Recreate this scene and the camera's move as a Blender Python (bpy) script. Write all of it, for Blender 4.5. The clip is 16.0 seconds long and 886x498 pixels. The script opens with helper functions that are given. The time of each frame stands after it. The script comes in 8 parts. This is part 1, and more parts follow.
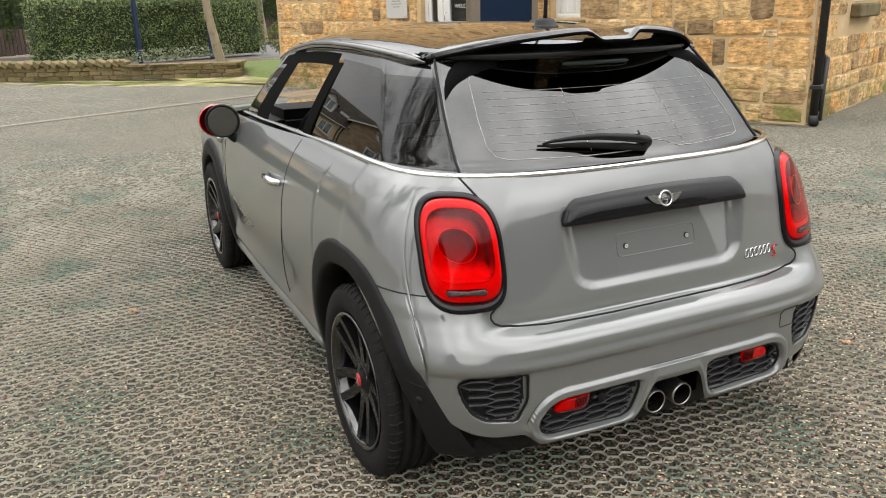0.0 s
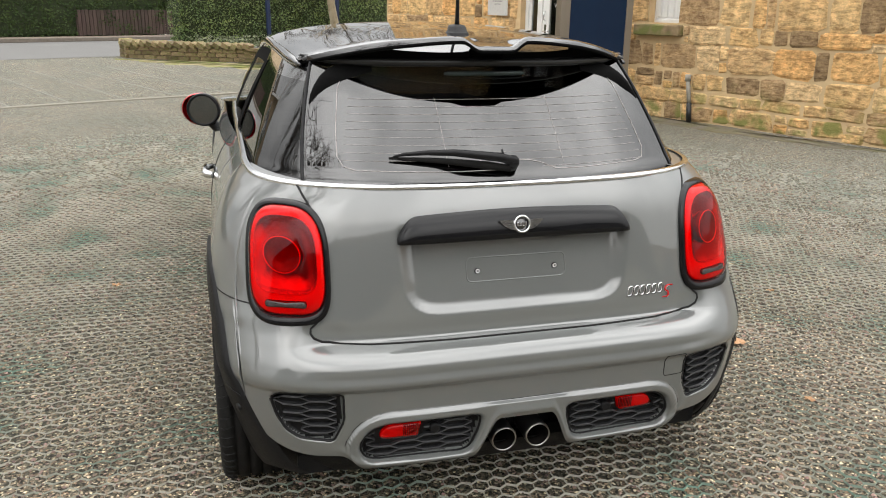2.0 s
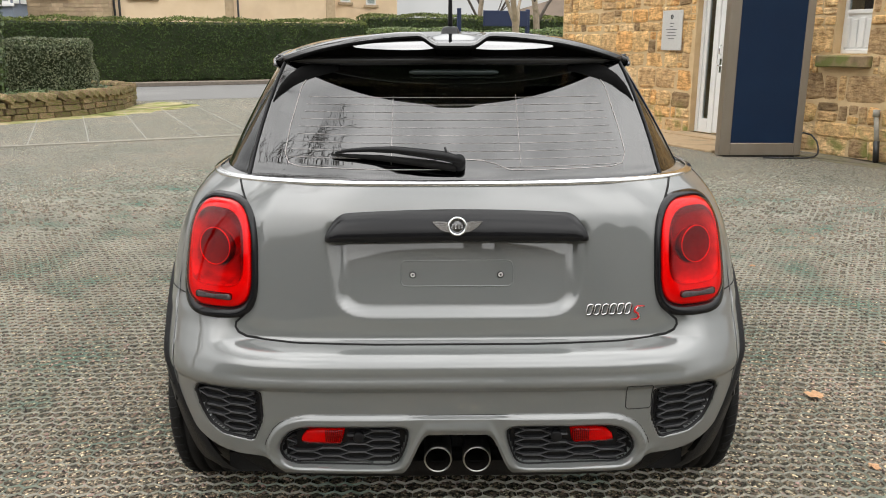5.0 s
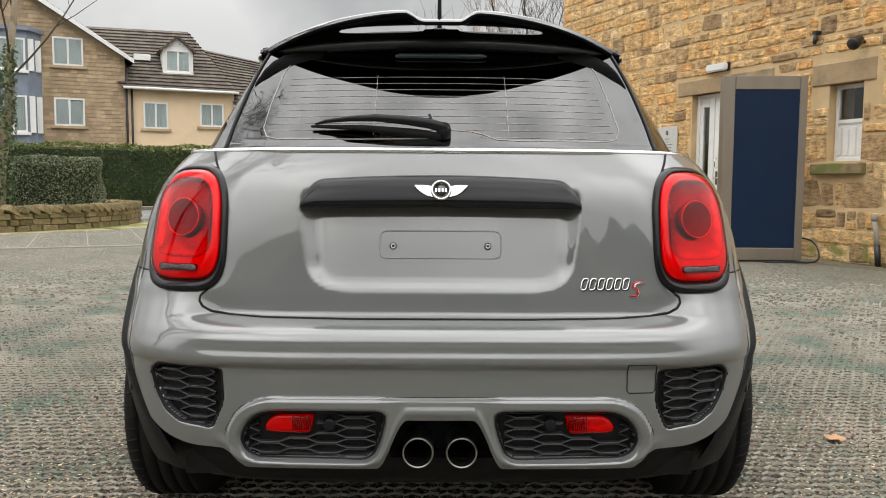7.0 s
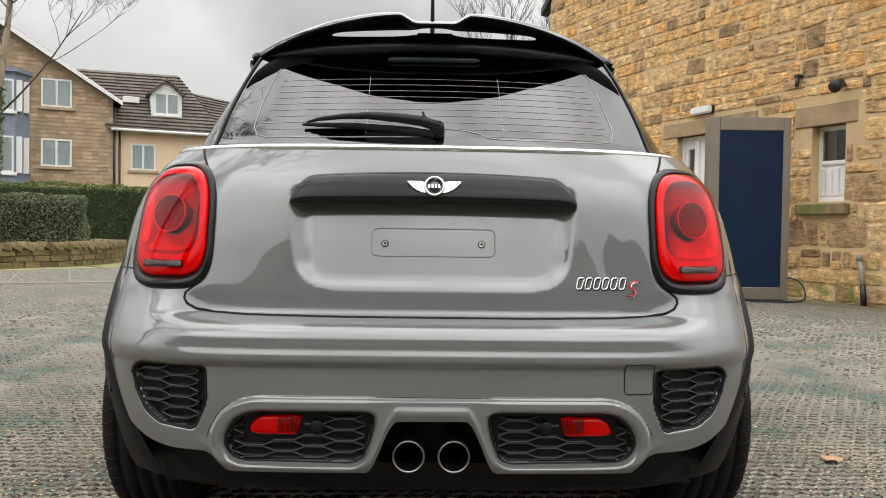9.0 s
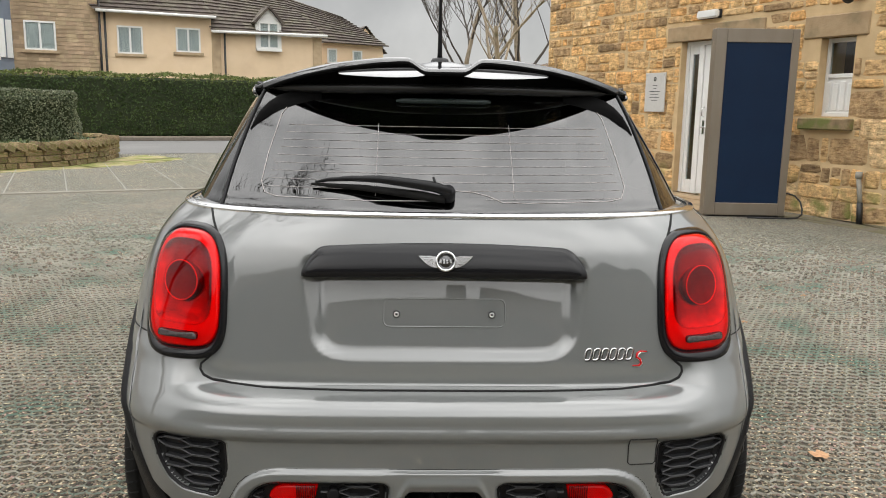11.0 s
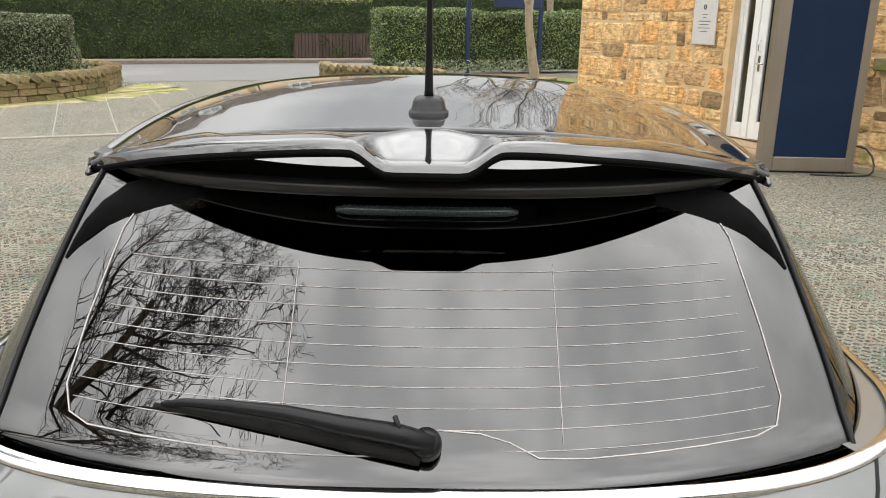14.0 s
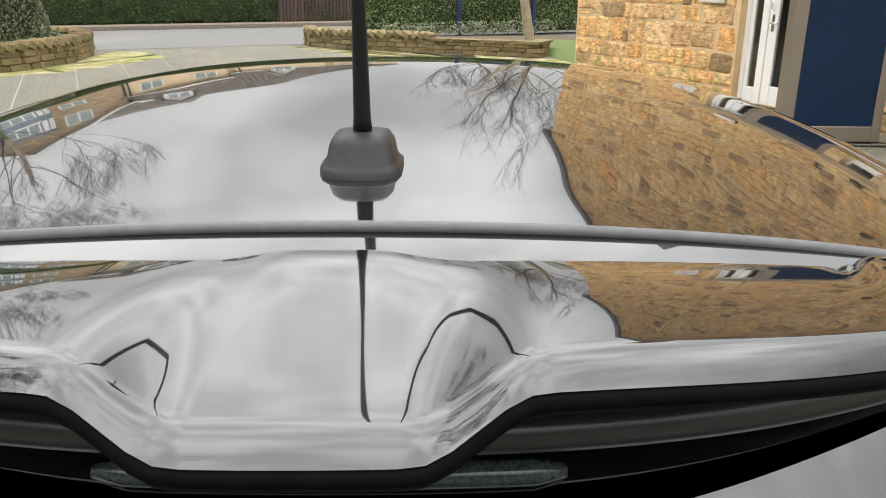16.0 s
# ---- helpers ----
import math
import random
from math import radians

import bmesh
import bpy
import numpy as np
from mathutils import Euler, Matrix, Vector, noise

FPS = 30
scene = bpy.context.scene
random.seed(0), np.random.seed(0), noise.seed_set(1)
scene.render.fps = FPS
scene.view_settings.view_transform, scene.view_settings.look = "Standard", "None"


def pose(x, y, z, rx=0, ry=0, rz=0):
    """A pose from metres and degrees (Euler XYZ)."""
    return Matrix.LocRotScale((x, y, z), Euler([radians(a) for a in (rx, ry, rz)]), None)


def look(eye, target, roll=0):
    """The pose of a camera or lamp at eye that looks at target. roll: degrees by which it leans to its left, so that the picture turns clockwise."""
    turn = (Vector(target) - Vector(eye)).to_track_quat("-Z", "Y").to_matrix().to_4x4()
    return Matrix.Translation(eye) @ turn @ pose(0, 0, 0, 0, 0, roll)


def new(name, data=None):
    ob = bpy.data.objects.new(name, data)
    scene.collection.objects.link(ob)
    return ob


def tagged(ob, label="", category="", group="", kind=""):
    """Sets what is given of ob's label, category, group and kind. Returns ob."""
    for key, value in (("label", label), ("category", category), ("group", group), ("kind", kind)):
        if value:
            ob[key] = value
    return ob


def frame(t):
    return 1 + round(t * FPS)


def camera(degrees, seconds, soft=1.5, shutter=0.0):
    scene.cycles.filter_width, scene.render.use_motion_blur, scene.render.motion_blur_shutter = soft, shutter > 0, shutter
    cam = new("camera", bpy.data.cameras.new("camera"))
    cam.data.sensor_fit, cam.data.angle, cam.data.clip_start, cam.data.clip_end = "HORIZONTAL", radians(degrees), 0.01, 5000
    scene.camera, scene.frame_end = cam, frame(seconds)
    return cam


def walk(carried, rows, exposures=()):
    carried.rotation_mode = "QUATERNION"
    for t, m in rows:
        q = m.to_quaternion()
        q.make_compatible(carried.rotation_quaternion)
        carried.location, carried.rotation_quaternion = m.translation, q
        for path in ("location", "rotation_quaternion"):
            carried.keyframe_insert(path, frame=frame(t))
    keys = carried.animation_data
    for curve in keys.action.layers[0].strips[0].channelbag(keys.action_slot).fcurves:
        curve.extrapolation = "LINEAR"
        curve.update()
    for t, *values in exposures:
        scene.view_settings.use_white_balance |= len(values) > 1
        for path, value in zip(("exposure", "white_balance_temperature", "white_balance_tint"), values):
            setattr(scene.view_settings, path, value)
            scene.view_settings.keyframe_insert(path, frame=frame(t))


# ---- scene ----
cam = camera(58.5, 16.0, soft=1.0)
PATH = [
    (0, (-1.541, -1.752, 1.445), (-0.718, -0.028, 0.853), -1.4),
    (0.5, (-1.361, -1.781, 1.454), (-0.579, -0.04, 0.856), -0.9),
    (1, (-1.178, -1.827, 1.469), (-0.454, -0.064, 0.864), -0.2),
    (1.5, (-0.955, -1.92, 1.477), (-0.334, -0.121, 0.864), 0.4),
    (2, (-0.761, -1.942, 1.466), (-0.243, -0.106, 0.865), 0.9),
    (2.5, (-0.547, -1.929, 1.461), (-0.121, -0.067, 0.87), 1.3),
    (3, (-0.353, -1.968, 1.466), (-0.025, -0.087, 0.872), 1.5),
    (3.5, (-0.178, -2.019, 1.472), (0.04, -0.126, 0.863), 1.3),
    (4, (-0.132, -1.978, 1.468), (0.006, -0.073, 0.873), 0.2),
    (4.5, (-0.096, -1.94, 1.424), (-0.017, -0.018, 0.873), -0.2),
    (5, (-0.06, -1.959, 1.336), (-0.036, -0.023, 0.835), -0.1),
    (7.5, (-0.012, -1.872, 0.819), (0.012, 0.126, 0.743), 0.5),
    (8, (-0.019, -1.862, 0.771), (0.028, 0.138, 0.745), 1.1),
    (10.5, (-0.047, -1.841, 1.057), (0.014, 0.144, 0.823), 0.5),
    (11, (-0.07, -1.82, 1.243), (-0.001, 0.147, 0.892), 1.0),
    (11.5, (-0.09, -1.785, 1.352), (0.003, 0.167, 0.922), 0.7),
    (12, (-0.071, -1.666, 1.41), (0.028, 0.272, 0.925), -0.4),
    (12.5, (-0.02, -1.465, 1.454), (0.06, 0.468, 0.947), 0.6),
    (13, (-0.016, -1.268, 1.475), (0.029, 0.664, 0.958), 1.6),
    (13.5, (-0.021, -1.007, 1.502), (0.028, 0.918, 0.961), 0.8),
    (14, (0.018, -0.738, 1.515), (0.027, 1.183, 0.957), 1.0),
    (14.5, (0.058, -0.478, 1.516), (0.032, 1.442, 0.955), 2.3),
    (15, (0.042, -0.214, 1.523), (0.017, 1.704, 0.957), 1.5),
    (15.5, (0.046, -0.06, 1.516), (0.046, 1.849, 0.919), 0.5),
    (16, (0.055, -0.033, 1.509), (0.078, 1.86, 0.863), 0.3),
]
walk(cam, [(t, look(eye, target, roll)) for t, eye, target, roll in PATH], ((0, 0.59), (5, 0.55), (8, 0.44), (11, 0.47), (13.5, 0.6), (14.5, 0.88), (16, 0.83)))

# ---- light ----
world = bpy.data.worlds.new("overcast_sky")
scene.world = world
world.use_nodes = True
wn, wl = world.node_tree.nodes, world.node_tree.links
wn.clear()
sky = wn.new("ShaderNodeTexSky")
sky.sky_type, sky.sun_disc = "NISHITA", False
sky.sun_elevation, sky.sun_rotation = radians(34), radians(200)
w_coord, w_noise, w_ramp = wn.new("ShaderNodeTexCoord"), wn.new("ShaderNodeTexNoise"), wn.new("ShaderNodeValToRGB")
w_noise.inputs["Scale"].default_value, w_noise.inputs["Detail"].default_value = 3.2, 6
w_noise.inputs["Roughness"].default_value = 0.5
w_ramp.color_ramp.elements[0].position, w_ramp.color_ramp.elements[0].color = 0.38, (5.3, 5.3, 5.25, 1)
w_ramp.color_ramp.elements[1].position, w_ramp.color_ramp.elements[1].color = 0.62, (9.3, 9.2, 9.0, 1)
w_mix, w_bg, w_out = wn.new("ShaderNodeMix"), wn.new("ShaderNodeBackground"), wn.new("ShaderNodeOutputWorld")
w_mix.data_type = "RGBA"
w_mix.inputs["Factor"].default_value = 0.93
w_bg.inputs["Strength"].default_value = 0.087
wl.new(w_coord.outputs["Generated"], w_noise.inputs["Vector"])
wl.new(w_noise.outputs["Fac"], w_ramp.inputs["Fac"])
wl.new(sky.outputs["Color"], w_mix.inputs["A"])
wl.new(w_ramp.outputs["Color"], w_mix.inputs["B"])
# an overcast sky is darker towards the horizon than overhead
w_sep, w_map, w_mul = wn.new("ShaderNodeSeparateXYZ"), wn.new("ShaderNodeMapRange"), wn.new("ShaderNodeMix")
w_mul.data_type, w_mul.blend_type = "RGBA", "MULTIPLY"
w_mul.inputs["Factor"].default_value = 1.0
w_map.interpolation_type = "SMOOTHSTEP"
w_map.inputs["From Min"].default_value, w_map.inputs["From Max"].default_value = 0.14, 0.8
w_map.inputs["To Min"].default_value, w_map.inputs["To Max"].default_value = 0.67, 3.5
wl.new(w_coord.outputs["Generated"], w_sep.inputs["Vector"])
wl.new(w_sep.outputs["Z"], w_map.inputs["Value"])
wl.new(w_mix.outputs["Result"], w_mul.inputs["A"])
wl.new(w_map.outputs["Result"], w_mul.inputs["B"])
wl.new(w_mul.outputs["Result"], w_bg.inputs["Color"])
wl.new(w_bg.outputs["Background"], w_out.inputs["Surface"])
sun_data = bpy.data.lights.new("sun", "SUN")
sun_data.energy, sun_data.angle, sun_data.color = 0.5, radians(170), (1.0, 0.95, 0.87)
sun = new("sun", sun_data)
sun.matrix_world = look((0, 0, 0), (0.28, 0.77, -0.56))


# ---- materials ----
def material(name, colour, rough=0.5, metal=0.0, colour2=None, scale=20.0, mid=0.5, spread=0.25, bump=0.0, bump_scale=None,
             coat=0.0, coat_rough=0.03, island=0.0, per_object=0.0, detail=4.0, spec=0.5, rough_var=0.0, stain=None, stain_scale=2.0,
             stain_mid=0.6, stretch=None, coat_ior=1.5):
    """A principled material with grain, broad stains and fine relief."""
    m = bpy.data.materials.new(name)
    m.use_nodes = True
    nt = m.node_tree
    n, l = nt.nodes, nt.links
    b = n["Principled BSDF"]
    b.inputs["Base Color"].default_value = (*colour, 1)
    b.inputs["Roughness"].default_value, b.inputs["Metallic"].default_value = rough, metal
    b.inputs["Specular IOR Level"].default_value = spec
    b.inputs["Coat IOR"].default_value = coat_ior
    b.inputs["Coat Weight"].default_value, b.inputs["Coat Roughness"].default_value = coat, coat_rough
    coord = n.new("ShaderNodeTexCoord")
    vec = coord.outputs["Object"]
    if stretch:
        mp = n.new("ShaderNodeMapping")
        mp.inputs["Scale"].default_value = stretch
        l.new(vec, mp.inputs["Vector"])
        vec = mp.outputs["Vector"]
    last = None
    if colour2:
        nz, rp = n.new("ShaderNodeTexNoise"), n.new("ShaderNodeValToRGB")
        nz.inputs["Scale"].default_value, nz.inputs["Detail"].default_value = scale, detail
        rp.color_ramp.elements[0].position, rp.color_ramp.elements[1].position = mid - spread, mid + spread
        rp.color_ramp.elements[0].color, rp.color_ramp.elements[1].color = (*colour, 1), (*colour2, 1)
        l.new(vec, nz.inputs["Vector"])
        l.new(nz.outputs["Fac"], rp.inputs["Fac"])
        last = rp.outputs["Color"]
        if rough_var:
            mr = n.new("ShaderNodeMapRange")
            mr.inputs["To Min"].default_value, mr.inputs["To Max"].default_value = rough - rough_var, rough + rough_var
            l.new(nz.outputs["Fac"], mr.inputs["Value"])
            l.new(mr.outputs["Result"], b.inputs["Roughness"])
    if island or per_object:
        hs = n.new("ShaderNodeHueSaturation")
        mr = n.new("ShaderNodeMapRange")
        if island:
            src = n.new("ShaderNodeNewGeometry").outputs["Random Per Island"]
        else:
            src = n.new("ShaderNodeObjectInfo").outputs["Random"]
        amount = island or per_object
        mr.inputs["To Min"].default_value, mr.inputs["To Max"].default_value = 1 - amount, 1 + amount
        l.new(src, mr.inputs["Value"])
        l.new(mr.outputs["Result"], hs.inputs["Value"])
        wn2 = n.new("ShaderNodeTexWhiteNoise")
        wn2.noise_dimensions = "1D"
        l.new(src, wn2.inputs["W"])
        mr2 = n.new("ShaderNodeMapRange")
        mr2.inputs["To Min"].default_value, mr2.inputs["To Max"].default_value = 0.5 - 0.045 * amount, 0.5 + 0.03 * amount
        l.new(wn2.outputs["Value"], mr2.inputs["Value"])
        l.new(mr2.outputs["Result"], hs.inputs["Hue"])
        if last:
            l.new(last, hs.inputs["Color"])
        else:
            hs.inputs["Color"].default_value = (*colour, 1)
        last = hs.outputs["Color"]
    if stain:
        nz2, rp2, mx = n.new("ShaderNodeTexNoise"), n.new("ShaderNodeValToRGB"), n.new("ShaderNodeMix")
        mx.data_type = "RGBA"
        nz2.inputs["Scale"].default_value, nz2.inputs["Detail"].default_value = stain_scale, 6
        rp2.color_ramp.elements[0].position, rp2.color_ramp.elements[1].position = stain_mid - 0.07, stain_mid + 0.12
        l.new(coord.outputs["Object"], nz2.inputs["Vector"])
        l.new(nz2.outputs["Fac"], rp2.inputs["Fac"])
        l.new(rp2.outputs["Color"], mx.inputs["Factor"])
        if last:
            l.new(last, mx.inputs["A"])
        else:
            mx.inputs["A"].default_value = (*colour, 1)
        mx.inputs["B"].default_value = (*stain, 1)
        last = mx.outputs["Result"]
    if last:
        l.new(last, b.inputs["Base Color"])
    if bump:
        nb, bp = n.new("ShaderNodeTexNoise"), n.new("ShaderNodeBump")
        nb.inputs["Scale"].default_value, nb.inputs["Detail"].default_value = bump_scale or scale * 2, 5
        bp.inputs["Strength"].default_value, bp.inputs["Distance"].default_value = bump, 0.01
        l.new(vec, nb.inputs["Vector"])
        l.new(nb.outputs["Fac"], bp.inputs["Height"])
        l.new(bp.outputs["Normal"], b.inputs["Normal"])
    return m


def glass(name, tint, rough=0.0, base=0.045):
    """Tinted pane: reflection that grows towards a grazing view, over a see-through tint."""
    m = bpy.data.materials.new(name)
    m.use_nodes = True
    n, l = m.node_tree.nodes, m.node_tree.links
    n.clear()
    out, mix, tr, gl, lw, pw, sc = (n.new(k) for k in ("ShaderNodeOutputMaterial", "ShaderNodeMixShader", "ShaderNodeBsdfTransparent", "ShaderNodeBsdfGlossy", "ShaderNodeLayerWeight", "ShaderNodeMath", "ShaderNodeMapRange"))
    tr.inputs["Color"].default_value = (*tint, 1)
    gl.inputs["Roughness"].default_value = rough
    lw.inputs["Blend"].default_value = 0.5
    pw.operation = "POWER"
    pw.inputs[1].default_value = 4.0
    sc.inputs["To Min"].default_value, sc.inputs["To Max"].default_value = base, 1.0
    l.new(lw.outputs["Facing"], pw.inputs[0])
    l.new(pw.outputs["Value"], sc.inputs["Value"])
    l.new(sc.outputs["Result"], mix.inputs["Fac"])
    l.new(tr.outputs["BSDF"], mix.inputs[1])
    l.new(gl.outputs["BSDF"], mix.inputs[2])
    l.new(mix.outputs["Shader"], out.inputs["Surface"])
    return m


GREY_PAINT = material("grey_car_paint", (0.122, 0.128, 0.125), 0.34, 0.0, (0.138, 0.144, 0.141), 900, coat=1.0, coat_rough=0.015, spec=0.3, detail=1, coat_ior=1.95)
BLACK_PAINT = material("black_gloss_paint", (0.006, 0.006, 0.007), 0.08, coat=1.0, coat_rough=0.01, colour2=(0.008, 0.008, 0.009), scale=600, spec=0.25, coat_ior=1.75)
BLACK_PLASTIC = material("black_textured_plastic", (0.007, 0.007, 0.0075), 0.5, colour2=(0.013, 0.013, 0.0135), scale=250, bump=0.12, bump_scale=900, spec=0.18)
DARK_PLASTIC = material("dark_satin_plastic", (0.008, 0.008, 0.009), 0.35, colour2=(0.012, 0.012, 0.013), scale=180, spec=0.2)
BLACK_TRIM = material("black_trim_paint", (0.004, 0.004, 0.005), 0.22, coat=0.38, coat_rough=0.03, colour2=(0.008, 0.008, 0.009), scale=400, spec=0.1)
BLACK_EDGE = material("black_glass_edge", (0.003, 0.003, 0.003), 0.7, colour2=(0.005, 0.005, 0.005), scale=80, spec=0.03)
ROOF_SEAL = material("dull_seal", (0.1, 0.1, 0.103), 0.5, colour2=(0.13, 0.13, 0.133), scale=90, spec=0.3)
GREY_PLASTIC = material("grey_satin_plastic", (0.022, 0.022, 0.023), 0.4, colour2=(0.03, 0.03, 0.031), scale=160, spec=0.15)
RUBBER = material("tyre_rubber", (0.009, 0.009, 0.009), 0.75, colour2=(0.018, 0.0175, 0.017), scale=30, bump=0.2, bump_scale=260, rough_var=0.08, spec=0.15)
CHROME = material("chrome", (0.82, 0.83, 0.84), 0.12, 1.0, (0.76, 0.77, 0.78), 60)
STEEL = material("brushed_steel", (0.45, 0.44, 0.42), 0.28, 1.0, (0.36, 0.35, 0.33), 90, stretch=(1, 1, 12))
SOOT = material("sooty_pipe", (0.004, 0.0035, 0.003), 0.9, 0.0, (0.009, 0.008, 0.007), 40, spec=0.05)
RED_GUIDE = material("red_light_guide", (0.85, 0.012, 0.02), 0.35, colour2=(0.76, 0.01, 0.016), scale=30, spec=0.3)
LAMP_BOWL = material("lamp_reflector", (0.46, 0.42, 0.42), 0.16, 0.95, (0.34, 0.31, 0.31), 45, rough_var=0.05)
LAMP_DARK = material("lamp_lens_core", (0.1, 0.035, 0.03), 0.18, 0.3, (0.17, 0.06, 0.05), 60)
RED_PAINT = material("red_gloss_paint", (0.55, 0.012, 0.016), 0.2, coat=1.0, colour2=(0.5, 0.01, 0.014), scale=40)
SMOKE_LENS = material("smoked_lens", (0.02, 0.013, 0.013), 0.2, colour2=(0.06, 0.045, 0.044), scale=200, coat=0.4, spec=0.2)
PRIVACY_GLASS = glass("privacy_glass", (0.03, 0.031, 0.033), base=0.118)
SIDE_GLASS = glass("dark_side_glass", (0.025, 0.026, 0.028), base=0.075)
RED_COVER = glass("red_lamp_cover", (0.9, 0.008, 0.016), base=0.026)
CLEAR_GLASS = glass("window_glass", (0.84, 0.87, 0.87))
FINE_LINE = material("heater_line", (0.46, 0.43, 0.42), 0.5, colour2=(0.4, 0.37, 0.36), scale=50, spec=0.1)
CABIN = material("cabin_black", (0.012, 0.012, 0.013), 0.6, colour2=(0.02, 0.02, 0.021), scale=60, spec=0.2)
CABIN_GREY = material("cabin_silver_trim", (0.22, 0.23, 0.24), 0.35, 0.3, (0.26, 0.27, 0.28), 40)
RED_INK = material("red_enamel", (0.5, 0.01, 0.012), 0.25, colour2=(0.45, 0.01, 0.012), scale=60)
SATIN_BLACK = material("satin_black_lip", (0.018, 0.018, 0.019), 0.3, colour2=(0.025, 0.025, 0.026), scale=60, coat=0.2, coat_rough=0.2, spec=0.3)
GRILLE_SLAT = material("grille_plastic", (0.016, 0.0165, 0.018), 0.3, colour2=(0.024, 0.0245, 0.026), scale=120, spec=0.5)
CLEAR_LENS = material("clear_ribbed_lens", (0.012, 0.02, 0.02), 0.2, colour2=(0.045, 0.06, 0.06), scale=420, coat=0.4, spec=0.2, detail=1)
MIRROR = material("door_mirror_glass", (0.16, 0.165, 0.17), 0.03, 1.0, (0.14, 0.145, 0.15), 30)
DARK_GAP = material("shut_line", (0.004, 0.004, 0.004), 0.9)

MORTAR = material("sandy_mortar", (0.52, 0.37, 0.2), 0.95, colour2=(0.66, 0.49, 0.28), scale=5, bump=0.5, bump_scale=70, stain=(0.5, 0.36, 0.2), stain_scale=1.3)


def stone_material(name, island):
    """Rough sandstone: each stone has its own tone out of grey brown, tan, ochre and pale buff, with veins and soot."""
    m = bpy.data.materials.new(name)
    m.use_nodes = True
    n, l = m.node_tree.nodes, m.node_tree.links
    b = n["Principled BSDF"]
    b.inputs["Roughness"].default_value, b.inputs["Specular IOR Level"].default_value = 0.92, 0.2
    src = n.new("ShaderNodeNewGeometry").outputs["Random Per Island"] if island else n.new("ShaderNodeObjectInfo").outputs["Random"]
    co = n.new("ShaderNodeTexCoord").outputs["Object"]
    geo = n.new("ShaderNodeNewGeometry").outputs["Position"]
    rp = n.new("ShaderNodeValToRGB")
    e = rp.color_ramp.elements
    e[0].position, e[0].color = 0.0, (0.24, 0.18, 0.112, 1)
    e[1].position, e[1].color = 1.0, (0.66, 0.52, 0.33, 1)
    for p, c in ((0.07, (0.36, 0.265, 0.165, 1)), (0.24, (0.53, 0.385, 0.22, 1)), (0.5, (0.63, 0.46, 0.245, 1)), (0.7, (0.63, 0.39, 0.175, 1)), (0.86, (0.66, 0.49, 0.265, 1))):
        e.new(p).color = c
    l.new(src, rp.inputs["Fac"])
    nz, r2, mx = n.new("ShaderNodeTexNoise"), n.new("ShaderNodeValToRGB"), n.new("ShaderNodeMix")
    mx.data_type, mx.blend_type = "RGBA", "MULTIPLY"
    mx.inputs["Factor"].default_value = 1.0
    nz.inputs["Scale"].default_value, nz.inputs["Detail"].default_value, nz.inputs["Roughness"].default_value = 9.0, 8, 0.65
    r2.color_ramp.elements[0].position, r2.color_ramp.elements[0].color = 0.32, (0.62, 0.58, 0.55, 1)
    r2.color_ramp.elements[1].position, r2.color_ramp.elements[1].color = 0.62, (1.25, 1.2, 1.1, 1)
    l.new(geo, nz.inputs["Vector"])
    l.new(nz.outputs["Fac"], r2.inputs["Fac"])
    l.new(rp.outputs["Color"], mx.inputs["A"])
    l.new(r2.outputs["Color"], mx.inputs["B"])
    # bedding streaks and pits
    st, sm, smp, smx = n.new("ShaderNodeTexNoise"), n.new("ShaderNodeMapping"), n.new("ShaderNodeValToRGB"), n.new("ShaderNodeMix")
    smx.data_type, smx.blend_type = "RGBA", "MULTIPLY"
    smx.inputs["Factor"].default_value = 1.0
    sm.inputs["Scale"].default_value = (9, 9, 34)
    st.inputs["Scale"].default_value, st.inputs["Detail"].default_value, st.inputs["Roughness"].default_value = 1.0, 7, 0.7
    smp.color_ramp.elements[0].position, smp.color_ramp.elements[0].color = 0.36, (0.66, 0.56, 0.48, 1)
    smp.color_ramp.elements[1].position, smp.color_ramp.elements[1].color = 0.55, (1.24, 1.2, 1.14, 1)
    l.new(geo, sm.inputs["Vector"])
    l.new(sm.outputs["Vector"], st.inputs["Vector"])
    l.new(st.outputs["Fac"], smp.inputs["Fac"])
    l.new(mx.outputs["Result"], smx.inputs["A"])
    l.new(smp.outputs["Color"], smx.inputs["B"])
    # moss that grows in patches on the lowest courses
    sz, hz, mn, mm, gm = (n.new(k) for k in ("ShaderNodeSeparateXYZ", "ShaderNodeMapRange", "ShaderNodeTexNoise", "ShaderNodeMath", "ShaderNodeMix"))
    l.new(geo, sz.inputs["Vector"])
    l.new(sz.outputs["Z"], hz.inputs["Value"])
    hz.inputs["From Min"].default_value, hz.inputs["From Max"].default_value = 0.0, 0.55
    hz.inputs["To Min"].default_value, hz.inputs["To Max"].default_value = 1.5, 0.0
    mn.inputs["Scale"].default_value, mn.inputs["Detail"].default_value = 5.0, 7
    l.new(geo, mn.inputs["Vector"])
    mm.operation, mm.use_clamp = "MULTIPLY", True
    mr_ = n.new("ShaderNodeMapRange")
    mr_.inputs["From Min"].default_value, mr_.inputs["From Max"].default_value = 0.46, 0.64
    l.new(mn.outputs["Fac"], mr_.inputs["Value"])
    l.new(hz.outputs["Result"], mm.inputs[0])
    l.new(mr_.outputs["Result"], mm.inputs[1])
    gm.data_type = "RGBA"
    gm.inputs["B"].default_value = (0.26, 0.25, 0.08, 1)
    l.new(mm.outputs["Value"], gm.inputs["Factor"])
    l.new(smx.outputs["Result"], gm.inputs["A"])
